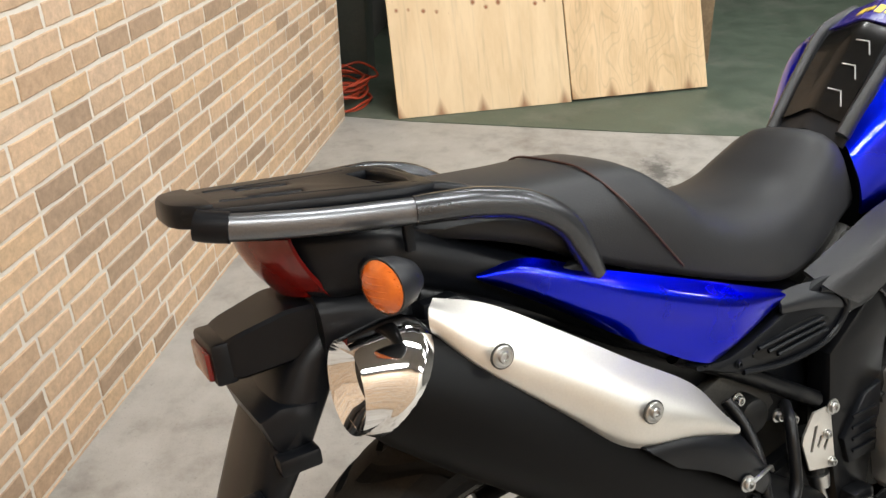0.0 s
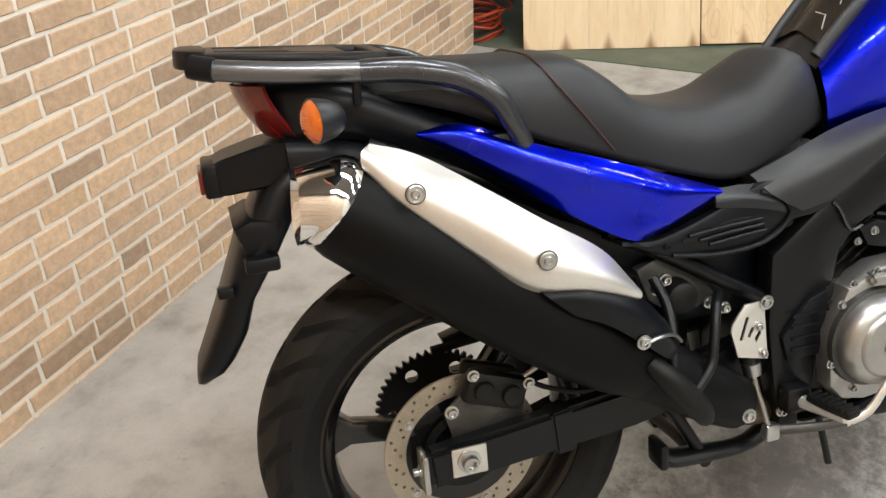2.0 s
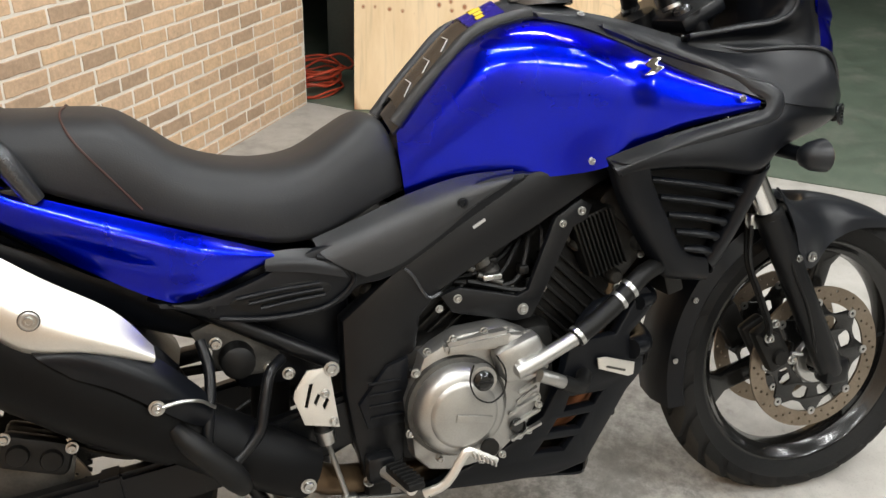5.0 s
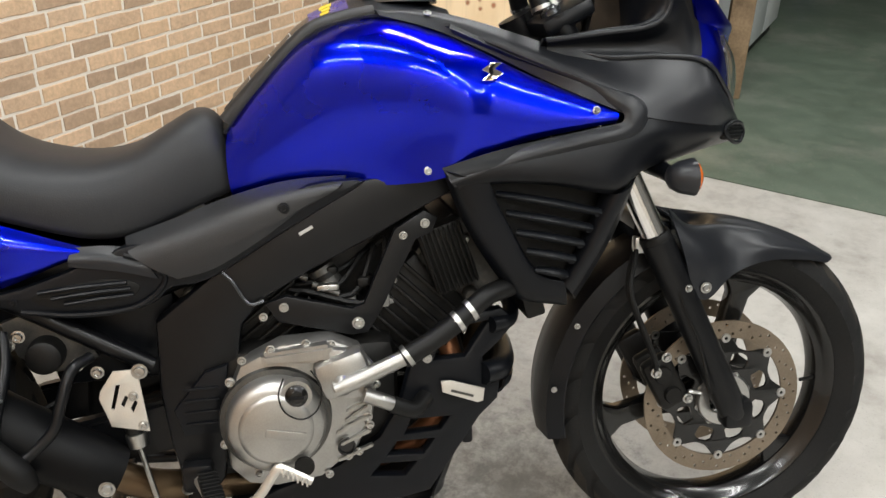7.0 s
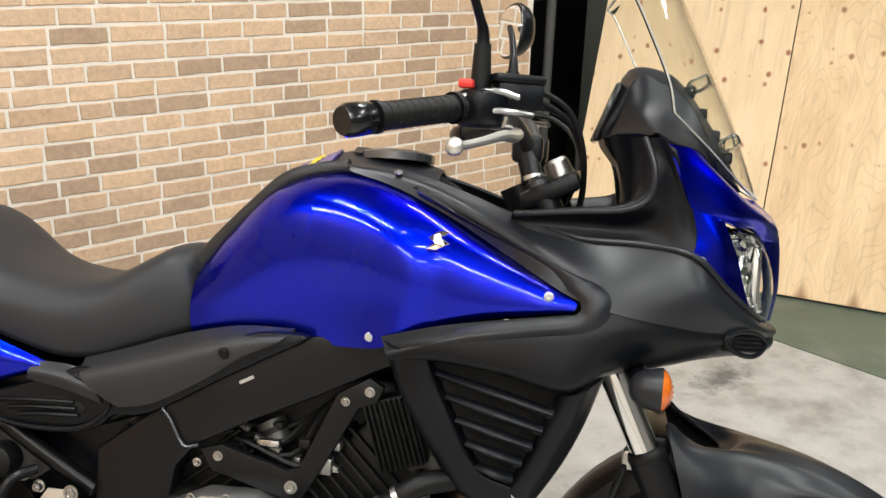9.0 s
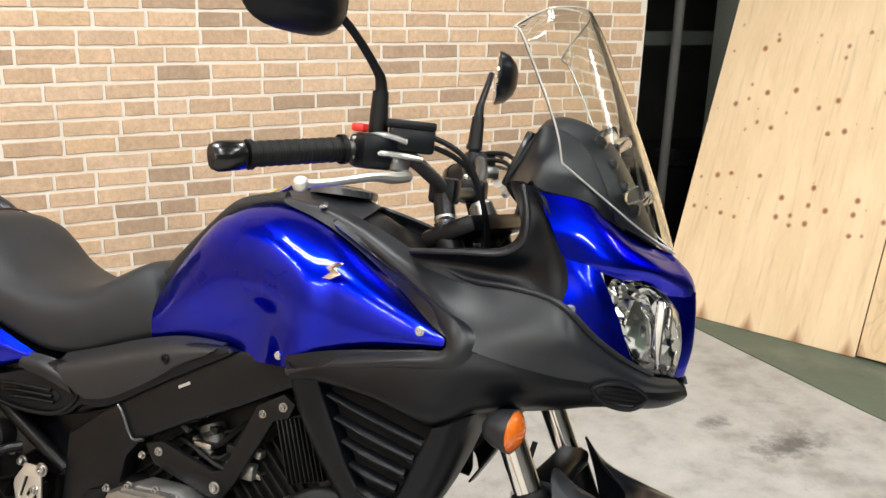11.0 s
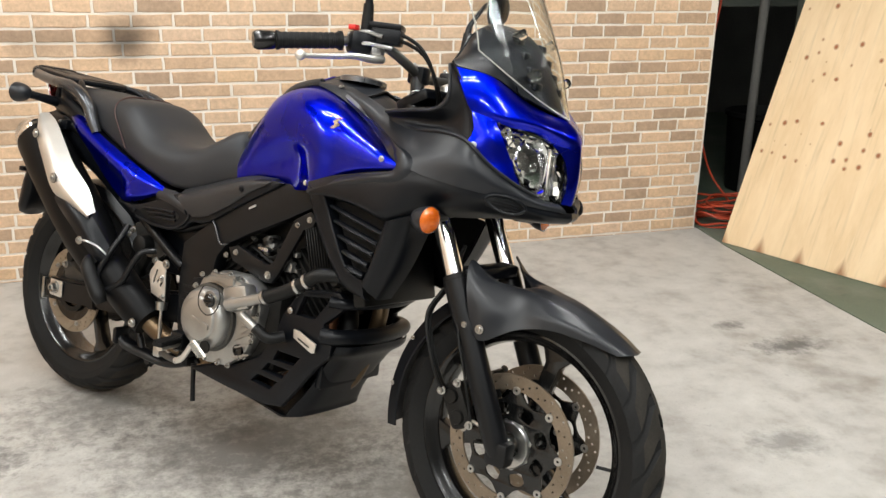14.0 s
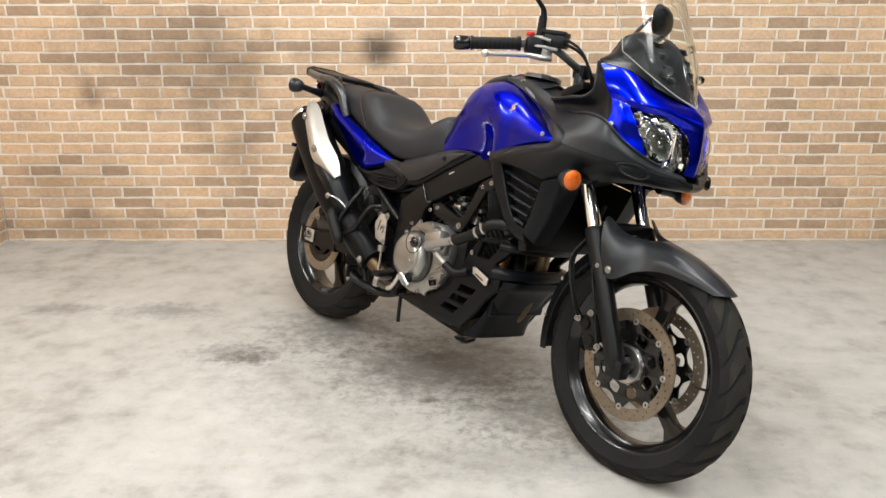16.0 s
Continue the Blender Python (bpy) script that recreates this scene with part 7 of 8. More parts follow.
# -- fairing --
YC = 0.022


def fade(x):
    return YC * ease((x - 1.20) / 0.20)


def pre(grid):
    """The nose sits a little to the left of the frame: take that out before mirroring."""
    return [[(x, y - fade(x), z) for x, y, z in r] for r in grid]


def nose(bm):
    for v in bm.verts:
        v.co.y += fade(v.co.x)
    return bm


def pair(name, grid, nu, nv, thick, material, parent, label="", sharp=60):
    """Right and left panels of the nose, each a part of its own; the grid is given from the nose's middle line."""
    left = [[(x, -y, z) for x, y, z in r] for r in grid]
    a = part(name, nose(surf(grid, nu, nv, thick)), material, parent, label, sharp=sharp)
    return a, part(name, nose(surf(left, nu, nv, thick)), material, parent, label, sharp=sharp)


SH = [
    [(0.982, -0.190, 0.802), (1.060, -0.206, 0.826), (1.140, -0.217, 0.843), (1.245, -0.230, 0.862), (1.315, -0.232, 0.868), (1.400, -0.212, 0.853), (1.464, -0.166, 0.843), (1.530, -0.070, 0.828), (1.557, YC, 0.824)],
    [(0.990, -0.200, 0.790), (1.065, -0.220, 0.806), (1.145, -0.232, 0.818), (1.240, -0.243, 0.828), (1.315, -0.236, 0.838), (1.405, -0.206, 0.832), (1.472, -0.156, 0.828), (1.535, -0.066, 0.814), (1.560, YC, 0.811)],
    [(1.000, -0.206, 0.778), (1.066, -0.220, 0.784), (1.150, -0.236, 0.782), (1.244, -0.245, 0.774), (1.308, -0.220, 0.796), (1.397, -0.180, 0.806), (1.465, -0.125, 0.806), (1.525, -0.055, 0.801), (1.548, YC, 0.800)],
    [(1.012, -0.196, 0.760), (1.060, -0.200, 0.774), (1.150, -0.212, 0.770), (1.250, -0.222, 0.752), (1.296, -0.190, 0.775), (1.385, -0.130, 0.785), (1.450, -0.085, 0.795), (1.505, -0.040, 0.795), (1.520, YC, 0.795)],
]
fair = part("fairing", nose(surf(pre(SH), 5, 5, 0.005, mirror=True)), M_BLACK, moto, "matt black plastic front fairing", sharp=60)
ARM = [
    [(0.895, -0.088, 1.040), (0.980, -0.096, 1.036), (1.060, -0.112, 1.017), (1.155, -0.135, 0.985), (1.245, -0.166, 0.958), (1.330, -0.194, 0.958), (1.398, -0.204, 0.946), (1.447, -0.177, 0.904), (1.486, -0.132, 0.872), (1.515, -0.078, 0.851), (1.543, -0.018, 0.841)],
    [(0.900, -0.100, 1.038), (0.980, -0.112, 1.027), (1.065, -0.134, 0.998), (1.158, -0.166, 0.956), (1.258, -0.210, 0.916), (1.335, -0.222, 0.905), (1.406, -0.217, 0.900), (1.458, -0.180, 0.873), (1.500, -0.130, 0.851), (1.530, -0.076, 0.839), (1.553, -0.012, 0.833)],
    [(0.905, -0.108, 1.030), (0.985, -0.122, 1.008), (1.070, -0.138, 0.970), (1.150, -0.166, 0.928), (1.245, -0.226, 0.884), (1.318, -0.234, 0.866), (1.398, -0.214, 0.853), (1.462, -0.168, 0.843), (1.502, -0.122, 0.835), (1.532, -0.070, 0.828), (1.557, -0.006, 0.824)],
]
pair("fairing_arm", pre(ARM), 5, 5, 0.005, M_GREYPL, fair, "grey-black plastic arm from tank to nose")
BORDER = [
    [(1.000, -0.117, 1.010), (1.112, -0.142, 0.951), (1.198, -0.187, 0.910), (1.244, -0.226, 0.889), (1.256, -0.236, 0.875), (1.246, -0.237, 0.862), (1.195, -0.232, 0.852), (1.100, -0.215, 0.830), (0.990, -0.192, 0.790)],
    [(1.004, -0.122, 1.012), (1.118, -0.150, 0.957), (1.206, -0.196, 0.918), (1.254, -0.232, 0.895), (1.268, -0.242, 0.877), (1.256, -0.244, 0.857), (1.200, -0.240, 0.846), (1.102, -0.223, 0.824), (0.990, -0.200, 0.786)],
    [(1.012, -0.126, 1.010), (1.128, -0.158, 0.960), (1.216, -0.202, 0.924), (1.268, -0.232, 0.902), (1.284, -0.241, 0.878), (1.268, -0.244, 0.850), (1.204, -0.244, 0.839), (1.104, -0.228, 0.816), (0.994, -0.206, 0.780)],
    [(1.018, -0.124, 1.002), (1.136, -0.154, 0.952), (1.224, -0.198, 0.920), (1.280, -0.222, 0.902), (1.298, -0.230, 0.877), (1.280, -0.236, 0.842), (1.208, -0.238, 0.830), (1.106, -0.222, 0.806), (1.000, -0.200, 0.772)],
]
pair("tank_border", pre(BORDER), 5, 4, 0.005, M_GREYPL, fair, "soft raised grey-black border round the tank tip")
for s in (-1, 1):
    sg = lambda q: [(x, -s * y, z) for x, y, z in pre([q])[0]]
    part("arm_rim", nose(tube(sg([(1.155, -0.136, 0.986), (1.245, -0.167, 0.960), (1.330, -0.195, 0.960), (1.398, -0.206, 0.950), (1.447, -0.179, 0.907), (1.486, -0.134, 0.875), (1.515, -0.080, 0.854)]), 0.0042, 8, 5)), M_GREYPL, fair)
LST = [
    [(0.983, -0.184, 0.800), (1.008, -0.178, 0.730), (1.044, -0.170, 0.662), (1.084, -0.165, 0.602), (1.114, -0.164, 0.572), (1.186, -0.168, 0.558)],
    [(0.990, -0.198, 0.797), (1.014, -0.194, 0.730), (1.050, -0.188, 0.664), (1.090, -0.182, 0.606), (1.118, -0.181, 0.580), (1.186, -0.184, 0.564)],
    [(1.010, -0.208, 0.792), (1.030, -0.205, 0.732), (1.066, -0.200, 0.668), (1.100, -0.195, 0.618), (1.128, -0.193, 0.594), (1.184, -0.192, 0.576)],
    [(1.046, -0.214, 0.788), (1.060, -0.206, 0.748), (1.088, -0.203, 0.690), (1.112, -0.199, 0.645), (1.136, -0.197, 0.618), (1.180, -0.195, 0.602)],
    [(1.052, -0.206, 0.784), (1.066, -0.198, 0.746), (1.094, -0.195, 0.690), (1.118, -0.191, 0.647), (1.140, -0.190, 0.622), (1.180, -0.190, 0.607)],
    [(1.056, -0.186, 0.780), (1.070, -0.178, 0.744), (1.098, -0.175, 0.690), (1.121, -0.172, 0.648), (1.142, -0.172, 0.623), (1.180, -0.174, 0.609)],
]
both("shroud_rear_rim", LST, 5, 4, 0.004, M_BLACK, fair)
RST = [
    [(1.238, -0.196, 0.752), (1.218, -0.190, 0.700), (1.198, -0.182, 0.652), (1.174, -0.176, 0.608)],
    [(1.242, -0.222, 0.753), (1.221, -0.212, 0.700), (1.201, -0.202, 0.651), (1.176, -0.190, 0.605)],
    [(1.252, -0.235, 0.755), (1.230, -0.223, 0.701), (1.209, -0.212, 0.650), (1.180, -0.197, 0.599)],
    [(1.270, -0.233, 0.762), (1.247, -0.221, 0.703), (1.224, -0.208, 0.648), (1.192, -0.192, 0.586)],
    [(1.284, -0.216, 0.770), (1.262, -0.205, 0.705), (1.237, -0.193, 0.645), (1.202, -0.178, 0.575)],
    [(1.296, -0.190, 0.775), (1.275, -0.182, 0.705), (1.248, -0.172, 0.640), (1.206, -0.162, 0.566)],
    [(1.300, -0.120, 0.775), (1.276, -0.118, 0.703), (1.248, -0.115, 0.638), (1.206, -0.112, 0.566)],
]
both("shroud_front_rim", RST, 5, 4, 0.004, M_BLACK, fair)
for s in (-1, 1):
    part("vent_backing", plate([(1.035, 0.792), (1.262, 0.756), (1.225, 0.660), (1.178, 0.592), (1.12, 0.63), (1.06, 0.72)], 0.006, at=Matrix.Translation((0, s * 0.172, 0))), M_RUBBER, fair)
    for k in range(5):
        t = k / 4
        a_ = Vector((1.066 + 0.066 * t, 0, 0.758 - 0.128 * t))
        b_ = Vector((1.230 - 0.052 * t, s * (0.208 - 0.014 * t), 0.722 - 0.102 * t))
        a_.y = s * 0.192
        part("vent_slat", tube([a_, (a_ + b_) / 2 + Vector((0, s * 0.010, 0.003)), b_], [0.0055, 0.0072, 0.0065], 10, 4, flat=1.7), M_BLACK, fair)
        part("slat_end", block(b_ + Vector((-0.004, 0, 0)), (0.012, 0.016, 0.014), 0.003), M_BLACK, fair)
    sl = Matrix.Translation((1.480, YC + s * 0.169, 0.830)) @ Matrix.Rotation(radians(s * -42), 4, "Z") @ Matrix.Rotation(radians(6), 4, "Y")
    part("nose_slot", block((0, 0, 0), (0.080, 0.014, 0.026), 0.006, sl), M_RUBBER, fair)
    part("slot_lip", tube([(-0.044, s * 0.006, 0.004), (-0.02, s * 0.009, 0.016), (0.02, s * 0.009, 0.015), (0.044, s * 0.006, 0.0), (0.02, s * 0.009, -0.016), (-0.02, s * 0.009, -0.013)], 0.0035, 8, 4, closed=True), M_BLACK, fair, at=sl)
    for k in range(4):
        part("slot_fin", block((0, s * 0.007, -0.009 + 0.006 * k), (0.064 - 0.006 * abs(k - 1.5), 0.006, 0.0022), 0.0008, Matrix.Identity(4)), M_BLACK, fair, at=sl)
    part("tank_cover_bolt", bolt((0.979, s * 0.112, 1.032), 0.006, 0.003, (0, s * 0.5, 1)), M_STEEL, fair)
    part("cowl_bolt", bolt((1.410, YC + s * 0.212, 0.942), 0.006, 0.004, (0.5, s, 0.1)), M_STEEL, fair)
    cup = signal((1.366, YC + s * 0.268, 0.777), (1, s * 0.12, 0), "front_indicator", fair)
    part("indicator_stem", tube([(1.335, YC + s * 0.17, 0.786), (1.34, YC + s * 0.22, 0.780), (1.345, YC + s * 0.25, 0.777)], [0.017, 0.014, 0.014], 10, 3), M_BLACK, cup)
DS = pre([
    [(1.150, -0.125, 0.965), (1.240, -0.130, 0.960), (1.295, -0.130, 0.970), (1.312, -0.135, 1.000), (1.314, -0.145, 1.050), (1.306, -0.160, 1.098)],
    [(1.152, -0.150, 0.988), (1.240, -0.166, 1.000), (1.298, -0.176, 1.009), (1.322, -0.182, 1.030), (1.324, -0.180, 1.065), (1.314, -0.172, 1.101)],
    [(1.156, -0.160, 0.987), (1.243, -0.180, 0.997), (1.305, -0.192, 1.004), (1.336, -0.198, 1.024), (1.338, -0.198, 1.062), (1.324, -0.186, 1.101)],
    [(1.160, -0.152, 0.978), (1.250, -0.160, 0.978), (1.318, -0.168, 0.980), (1.358, -0.182, 1.000), (1.362, -0.192, 1.048), (1.338, -0.200, 1.100)],
    [(1.160, -0.150, 0.974), (1.255, -0.170, 0.958), (1.325, -0.184, 0.952), (1.378, -0.188, 0.957), (1.384, -0.184, 1.005), (1.350, -0.209, 1.094)],
]) + [[(1.158, -0.150, 0.970), (1.256, -0.178, 0.951), (1.328, -0.202, 0.946), (1.394, -0.213, 0.946), (1.395, -0.208, 1.004), (1.360, -0.231, 1.083)]]
pair("dash_side", DS, 5, 4, 0.004, M_BLACK, fair, "black inner fairing side", sharp=50)
for s in (-1, 1):
    part("dash_rim", nose(tube([(x, -s * y, z) for x, y, z in DS[2]], 0.0042, 8, 5)), M_GREYPL, fair)
part("dash_floor", nose(surf([[(1.14, y, 0.972 + 0.01 * abs(y)), (1.25, y, 0.955), (1.32, y, 0.98), (1.330, y, 1.06)] for y in (-0.14, 0, 0.14)], 3, 3, 0.004)), M_BLACK, fair)
bz = [
    [(1.300, -0.090, 1.060), (1.296, -0.045, 1.060), (1.295, 0, 1.060)],
    [(1.271, -0.108, 1.100), (1.268, -0.050, 1.102), (1.266, 0, 1.102)],
    [(1.286, -0.106, 1.140), (1.282, -0.05, 1.146), (1.280, 0, 1.148)],
    [(1.312, -0.096, 1.188), (1.306, -0.05, 1.204), (1.304, 0, 1.208)],
    [(1.345, -0.098, 1.186), (1.352, -0.05, 1.205), (1.354, 0, 1.209)],
    [(1.382, -0.104, 1.164), (1.392, -0.05, 1.178), (1.396, 0, 1.182)],
    [(1.416, -0.108, 1.112), (1.435, -0.055, 1.118), (1.440, 0, 1.118)],
    [(1.432, -0.104, 1.064), (1.470, -0.060, 1.045), (1.488, 0, 1.034)],
]
bin_ = part("instrument_binnacle", nose(surf(sym(bz), 4, 4, 0.005)), M_BLACK, fair, "black instrument hood behind the screen", sharp=50)
pair("binnacle_cheek", [
    [(1.272, -0.107, 1.100), (1.312, -0.096, 1.187), (1.345, -0.098, 1.185), (1.382, -0.104, 1.163), (1.416, -0.107, 1.112), (1.433, -0.102, 1.064)],
    [(1.302, -0.158, 1.108), (1.322, -0.140, 1.140), (1.352, -0.146, 1.136), (1.390, -0.136, 1.120), (1.421, -0.116, 1.086), (1.440, -0.092, 1.056)],
    [(1.330, -0.208, 1.104), (1.338, -0.214, 1.108), (1.357, -0.226, 1.097), (1.402, -0.158, 1.088), (1.428, -0.108, 1.066), (1.446, -0.080, 1.050)],
], 4, 4, 0.004, M_BLACK, bin_, sharp=40)
part("dash_back", nose(surf([[(1.298, y, 1.100), (1.306, y, 1.060), (1.316, y, 1.020), (1.312, y, 0.962)] for y in (-0.125, -0.06, 0, 0.06, 0.125)], 3, 3, 0.004)), M_BLACK, fair)
pair("dash_cheek", [[(1.275, -0.106, 1.102), (1.292, -0.150, 1.106), (1.322, -0.192, 1.106)], [(1.298, -0.100, 1.055), (1.308, -0.135, 1.052), (1.324, -0.170, 1.056)], [(1.310, -0.095, 0.985), (1.308, -0.125, 0.992), (1.312, -0.148, 1.004)]], 4, 4, 0.004, M_BLACK, fair)
part("instrument_panel", nose(block((1.276, 0, 1.140), (0.012, 0.16, 0.09), 0.004, Matrix.Translation((1.276, 0, 1.140)) @ Matrix.Rotation(radians(20), 4, "Y") @ Matrix.Translation((-1.276, 0, -1.140)))), M_RIM, bin_, "dark instrument glass")
for s in (-1, 1):
    for k in range(4):
        part("hood_tooth", nose(block((1.392 + 0.020 * k, s * 0.055, 1.176 - 0.031 * k), (0.016, 0.03, 0.018), 0.004, Matrix.Identity(4))), M_BLACK, bin_)
    for x, z in ((1.402, 1.186), (1.452, 1.104)):
        part("screen_mount", nose(lathe([(0, -0.014), (0.009, -0.014), (0.011, -0.010), (0.011, 0.012), (0.009, 0.016), (0, 0.016)], 16, Matrix.Translation((x, s * 0.075, z)) @ Vector((0, 1, 0)).rotation_difference(Vector((0.85, s * -0.2, 0.45))).to_matrix().to_4x4(), closed=False)), M_CLEAR, bin_, "clear plastic screen spacer")

# blue cowl round the two headlamps
CB = [
    [(1.355, -0.229, 1.094), (1.401, -0.160, 1.087), (1.440, -0.090, 1.053), (1.478, -0.036, 1.031), (1.512, 0.000, 1.022)],
    [(1.376, -0.224, 1.045), (1.434, -0.174, 1.046), (1.478, -0.106, 1.026), (1.512, -0.046, 1.011), (1.538, 0.000, 1.000)],
    [(1.394, -0.208, 1.008), (1.448, -0.180, 1.011), (1.499, -0.116, 1.003), (1.529, -0.056, 0.990), (1.550, 0.000, 0.980)],
    [(1.424, -0.194, 1.001), (1.460, -0.166, 0.995), (1.496, -0.110, 0.989), (1.520, -0.060, 0.970), (1.552, 0.000, 0.966)],
    [(1.436, -0.186, 0.998), (1.462, -0.162, 0.988), (1.492, -0.108, 0.984), (1.515, -0.060, 0.965), (1.552, 0.000, 0.962)],
]
cowl = part("headlamp_cowl", nose(surf(sym(CB), 4, 5, 0.004)), M_BLUE, moto, "glossy metallic blue headlamp cowl", sharp=60)
pair("cowl_cheek", [
    [(1.393, -0.209, 1.010), (1.416, -0.198, 1.004), (1.437, -0.186, 0.999)],
    [(1.402, -0.207, 0.974), (1.436, -0.198, 0.964), (1.461, -0.171, 0.952)],
    [(1.400, -0.213, 0.943), (1.440, -0.194, 0.927), (1.475, -0.155, 0.914)],
    [(1.445, -0.194, 0.904), (1.465, -0.172, 0.896), (1.485, -0.147, 0.889)],
    [(1.484, -0.153, 0.872), (1.489, -0.146, 0.871), (1.494, -0.138, 0.870)],
], 4, 5, 0.004, M_BLUE, cowl)
ST = [
    [(1.515, -0.061, 0.966), (1.541, -0.026, 0.970), (1.553, 0, 0.971)],
    [(1.536, -0.034, 0.936), (1.550, -0.015, 0.939), (1.557, 0, 0.940)],
    [(1.547, -0.026, 0.886), (1.555, -0.012, 0.887), (1.559, 0, 0.887)],
    [(1.541, -0.028, 0.842), (1.549, -0.012, 0.841), (1.552, 0, 0.840)],
]
part("cowl_strip", nose(surf(sym(ST), 4, 4, 0.004)), M_BLUE, cowl)
LE = [
    [(1.437, -0.187, 0.998), (1.480, -0.132, 0.984), (1.508, -0.082, 0.974), (1.517, -0.060, 0.965)],
    [(1.460, -0.171, 0.952), (1.508, -0.117, 0.945), (1.530, -0.062, 0.938), (1.536, -0.034, 0.935)],
    [(1.475, -0.156, 0.913), (1.518, -0.107, 0.900), (1.540, -0.054, 0.892), (1.546, -0.026, 0.886)],
    [(1.493, -0.139, 0.871), (1.515, -0.098, 0.857), (1.535, -0.054, 0.847), (1.541, -0.028, 0.842)],
]
for s in (-1, 1):
    le = [[(x, -s * y, z) for x, y, z in r] for r in LE]
    head = part("headlamp", nose(surf([[(x - 0.022 - 0.12 * (0.2 - abs(y)) * (0.5 + abs(y)), y * 0.98, z) for x, y, z in r] for r in le], 4, 4, 0.003)), M_REFL, moto, "clear headlamp with chrome reflector")
    fac, rf = bmesh.new(), random.Random(21)
    cell = [crom(r, 4) for r in le]
    cols = [crom([r[i] for r in cell], 3) for i in range(len(cell[0]))]
    for a in range(len(cols) - 1):
        for b in range(len(cols[0]) - 1):
            tilt = Vector((rf.uniform(-0.012, 0.004), 0, 0)), Vector((rf.uniform(-0.006, 0.006), 0, 0))
            quad = [cols[a][b], cols[a + 1][b], cols[a + 1][b + 1], cols[a][b + 1]]
            depth = 0.020 + 0.030 * math.sin(math.pi * a / (len(cols) - 1)) * math.sin(math.pi * (b + 0.5) / (len(cols[0]) - 1))
            back = [fac.verts.new(q - Vector((depth, 0, 0)) + tilt[0] * (1 if k in (0, 3) else -1) + tilt[1] * (1 if k < 2 else -1)) for k, q in enumerate(quad)]
            fac.faces.new(back)
    part("reflector_facets", nose(fac), M_CHROME, head, "chrome reflector of many small facets", sharp=2)
    glass = part("headlamp_glass", nose(surf(le, 5, 5, 0.002)), M_LENS, head, "clear headlamp lens", sharp=60)
    glass.visible_shadow = False
    for c, r, d in (((1.488, s * 0.092, 0.912), 0.056, Vector((1, s * 0.45, 0.12))), ((1.448, s * 0.158, 0.965), 0.020, Vector((1, s * 0.6, 0)))):
        mq = Matrix.Translation(c) @ Vector((0, 1, 0)).rotation_difference(d).to_matrix().to_4x4()
        bowl = bmesh.new()
        seg = 20
        rings = []
        for i, t in enumerate(np.linspace(0.14, 1, 9)):
            rings.append([mq @ Vector((r * 0.84 * t * math.cos(2 * math.pi * (k + 0.35 * (i % 2)) / seg), 0.046 * t * t - 0.036 + r * 0.05 * ((i * 3 + k * 5) % 4 - 1.5), r * 1.12 * t * math.sin(2 * math.pi * (k + 0.35 * (i % 2)) / seg))) for k in range(seg)])
        ring_mesh(bowl, rings, True, False)
        part("reflector_bowl", nose(bowl), M_CHROME, head, "faceted chrome reflector bowl", sharp=6)
        part("bulb", nose(lathe([(0, 0.012), (r * 0.16, 0.008), (r * 0.2, 0.0), (r * 0.2, -0.03), (0, -0.03)], 14, mq, closed=False)), M_CHROME, head)
    for k in range(5):
        part("reflector_rib", nose(block((1.512, s * (0.040 + 0.006 * k), 0.905), (0.012, 0.0025, 0.085 + 0.004 * k), 0.001, Matrix.Identity(4))), M_CHROME, head)
SC = [
    [(1.363, -0.165, 1.138), (1.425, -0.115, 1.090), (1.475, -0.055, 1.050), (1.515, 0, 1.024)],
    [(1.352, -0.168, 1.180), (1.415, -0.115, 1.150), (1.458, -0.055, 1.130), (1.474, 0, 1.122)],
    [(1.324, -0.166, 1.240), (1.375, -0.115, 1.234), (1.411, -0.055, 1.230), (1.424, 0, 1.228)],
    [(1.285, -0.160, 1.312), (1.328, -0.110, 1.332), (1.356, -0.055, 1.339), (1.366, 0, 1.341)],
    [(1.270, -0.142, 1.326), (1.302, -0.102, 1.360), (1.330, -0.050, 1.376), (1.342, 0, 1.380)],
]
screen = part("windscreen", nose(surf(sym(SC), 6, 5, 0.004)), M_CLEAR, moto, "clear acrylic windscreen", sharp=60)
screen.visible_shadow = False
edge = [r[0] for r in SC] + [r for r in SC[-1][1:]]
for s in (-1, 1):
    part("screen_edge", nose(tube([(x, s * -y, z) for x, y, z in edge], 0.0015, 8, 5)), M_EDGE, screen)
    part("screen_edge", nose(tube([(x, s * -y, z) for x, y, z in SC[0]], 0.0014, 8, 5)), M_EDGE, screen)

# ---- bricks of the walls ----
COURSE, JOINT = 0.0570, 0.0096
LENGTHS = [0.105, 0.128, 0.146, 0.163, 0.180, 0.205]


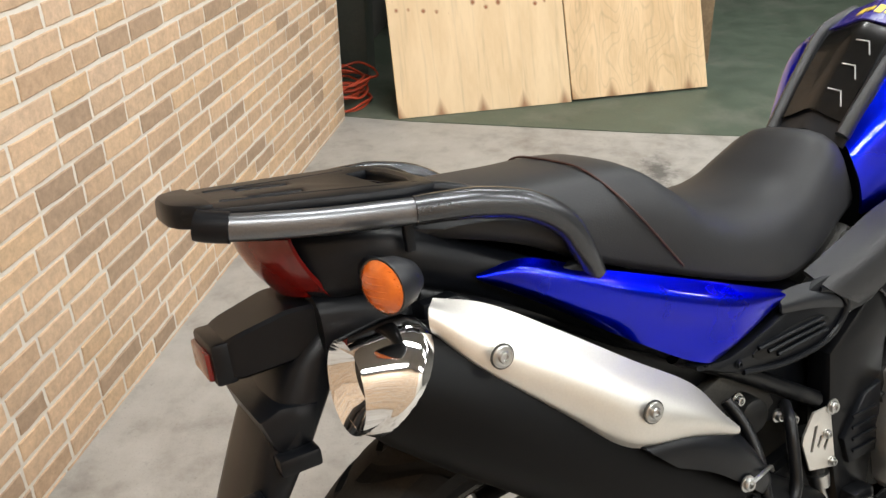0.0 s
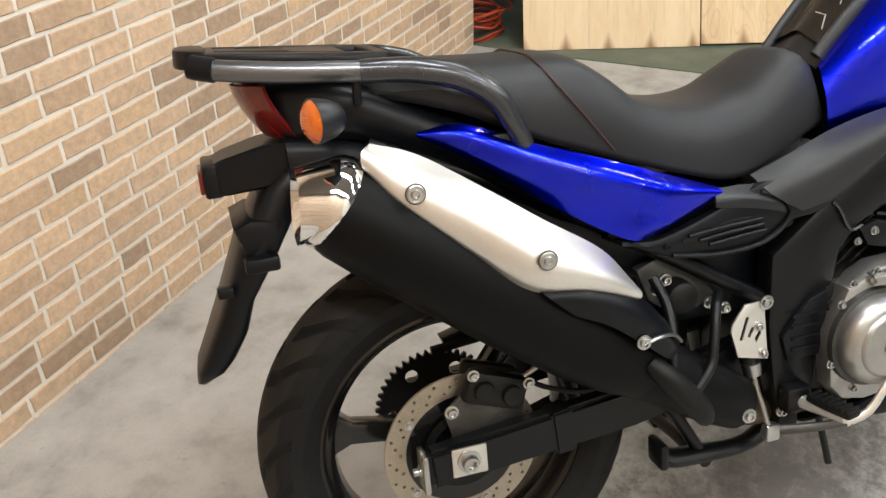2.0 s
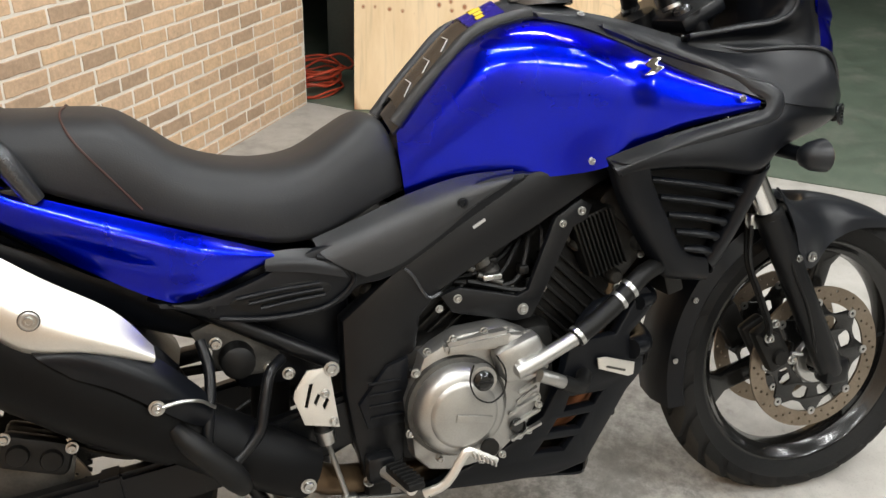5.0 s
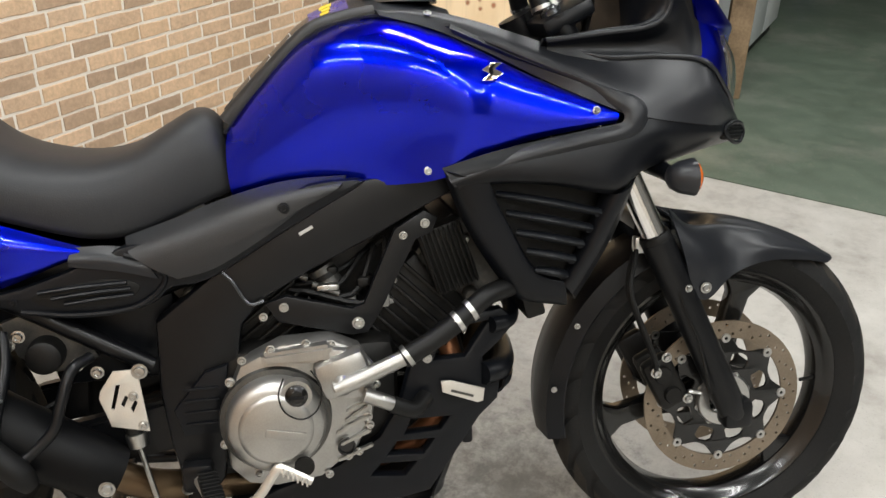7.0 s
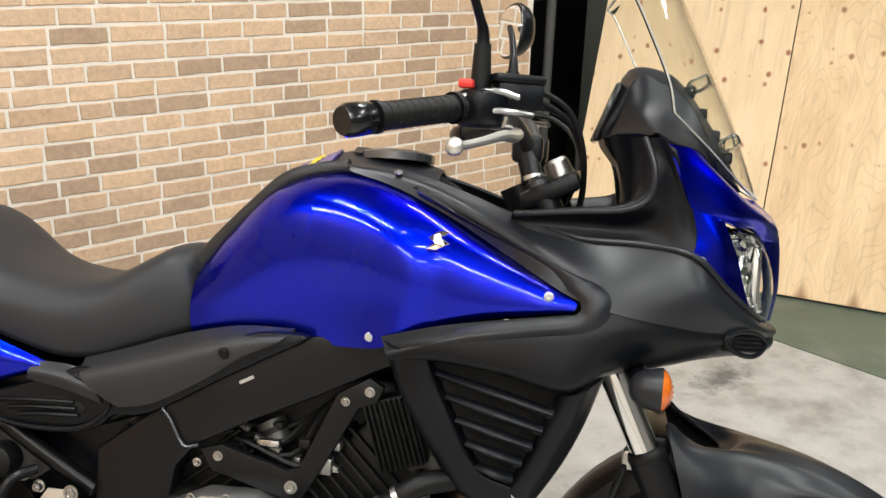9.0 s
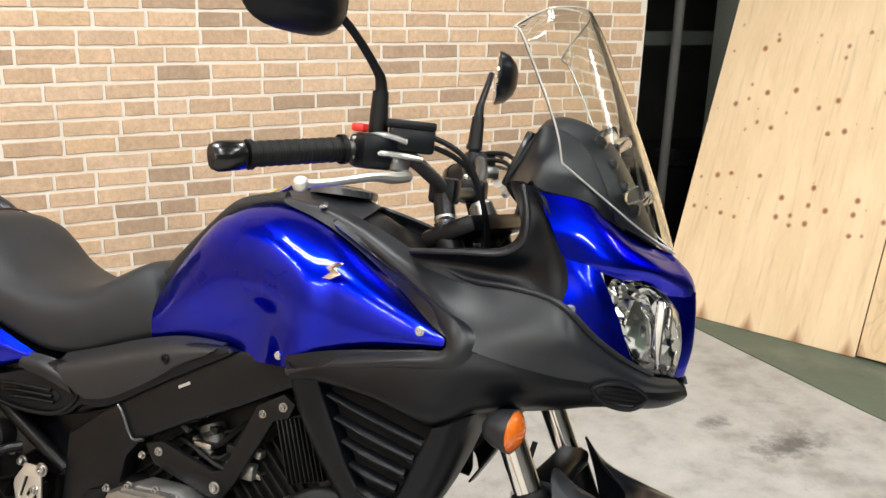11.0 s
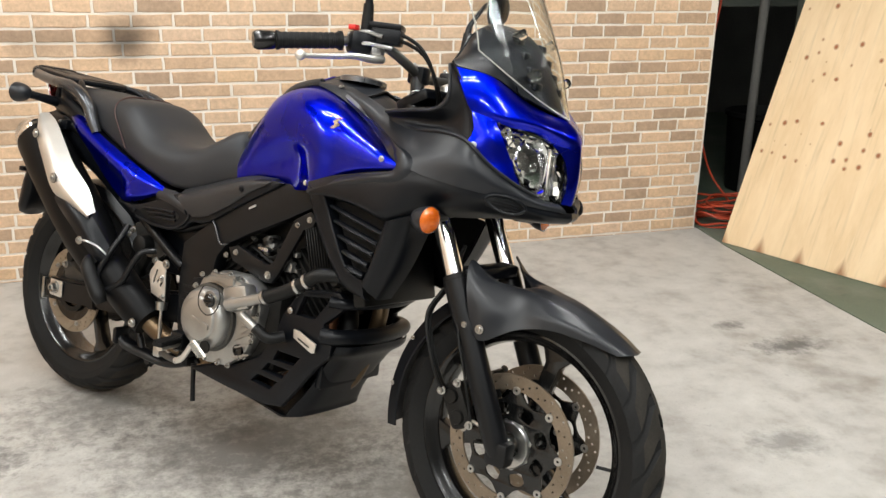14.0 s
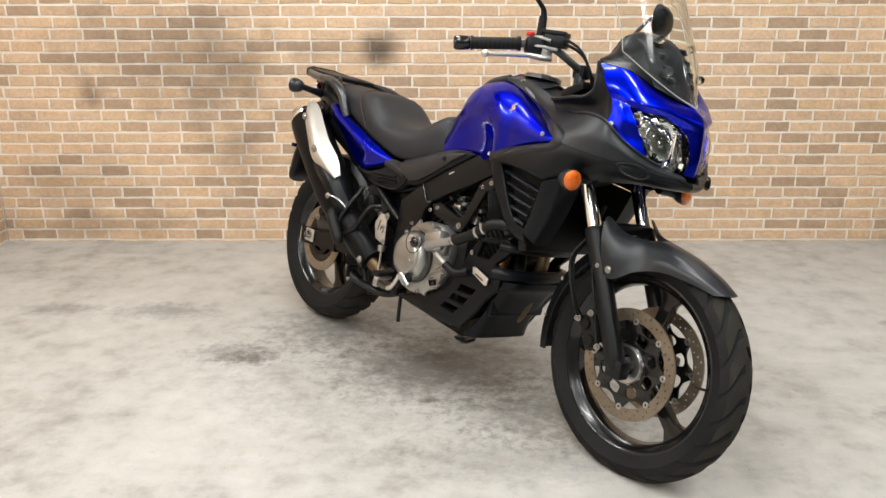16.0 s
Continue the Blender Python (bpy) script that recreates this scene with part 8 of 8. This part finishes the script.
def brick_mesh(length, rnd):
    """A pressed brick face with slightly ragged edges: back, arris and face rings."""
    w, h, d, c = length - JOINT, COURSE - JOINT, 0.014, 0.0024
    n = 4
    out = [(w * k / n, 0) for k in range(n)] + [(w, 0), (w, h * 0.5)] + [(w - w * k / n, h) for k in range(n)] + [(0, h), (0, h * 0.5)]
    out = [(x + rnd.uniform(-0.0016, 0.0016), z + rnd.uniform(-0.0017, 0.0017)) for x, z in out]
    m = len(out)
    bk = [(x, 0, z) for x, z in out]
    md = [(x, -d + c + rnd.uniform(-0.0006, 0.0006), z) for x, z in out]
    fr = [(x + (c if x < w * 0.05 else -c if x > w * 0.95 else 0), -d + rnd.uniform(-0.0004, 0.0004), z + (c if z < h * 0.2 else -c if z > h * 0.8 else 0)) for x, z in out]
    Fc = [tuple(range(2 * m, 3 * m))]
    for o in (0, m):
        Fc += [(o + q, o + (q + 1) % m, o + m + (q + 1) % m, o + m + q) for q in range(m)]
    return bk + md + fr, Fc


def lay(wall, length, height, to_world, near):
    """Courses of mixed brick lengths; those in the near stretch are parts, the rest one mesh."""
    rnd = random.Random(11)
    shared = {}
    JV, JF = [], []
    z = -0.043
    count = 0
    while z < height:
        x = -rnd.uniform(0, 0.15)
        while x < length:
            ln = rnd.choices(LENGTHS, (1, 2, 4, 5, 4, 2))[0]
            a, b = max(x, 0), min(x + ln, length)
            if b - a > 0.03:
                whole = a == x and b == x + ln and z >= 0
                dy, tilt = rnd.uniform(-0.0012, 0.0012), rnd.uniform(-0.012, 0.012)
                m = to_world @ pose(a, dy, z, 0, math.degrees(tilt) * 0.5, 0)
                if whole and near(a, z) and count < 300:
                    count += 1
                    key = (ln, rnd.randrange(6))
                    if key not in shared:
                        V, Fc = brick_mesh(ln, rnd)
                        me = bpy.data.meshes.new("brick")
                        me.from_pydata(V, [], Fc)
                        me.materials.append(M_BRICK)
                        shared[key] = me
                    ob = new("brick", shared[key])
                    ob.parent = wall
                    ob.matrix_world = m
                elif z + COURSE > 0.01:
                    V, Fc = brick_mesh(b - a, rnd)
                    if z < 0:
                        V = [(p, q, max(r, -z + 0.001)) for p, q, r in V]
                    k = len(JV)
                    JV += [tuple(m @ Vector(v)) for v in V]
                    JF += [tuple(i + k for i in f) for f in Fc]
            x += ln
        z += COURSE
    me = bpy.data.meshes.new("brickwork")
    me.from_pydata(JV, [], JF)
    me.materials.append(M_BRICK_FAR)
    ob = new("brickwork", me)
    ob.parent = wall
    tagged(ob, kind="stuff")


lay(wall_north, -WEST, CEIL, Matrix.Translation((WEST, 0.0145, 0)), lambda a, z: 1.1 < a < 3.1 and z < 1.4)
lay(wall_west, 3.2, CEIL, Matrix.Translation((WEST - 0.0145, -3.2, 0)) @ pose(0, 0, 0, 0, 0, 90), lambda a, z: False)
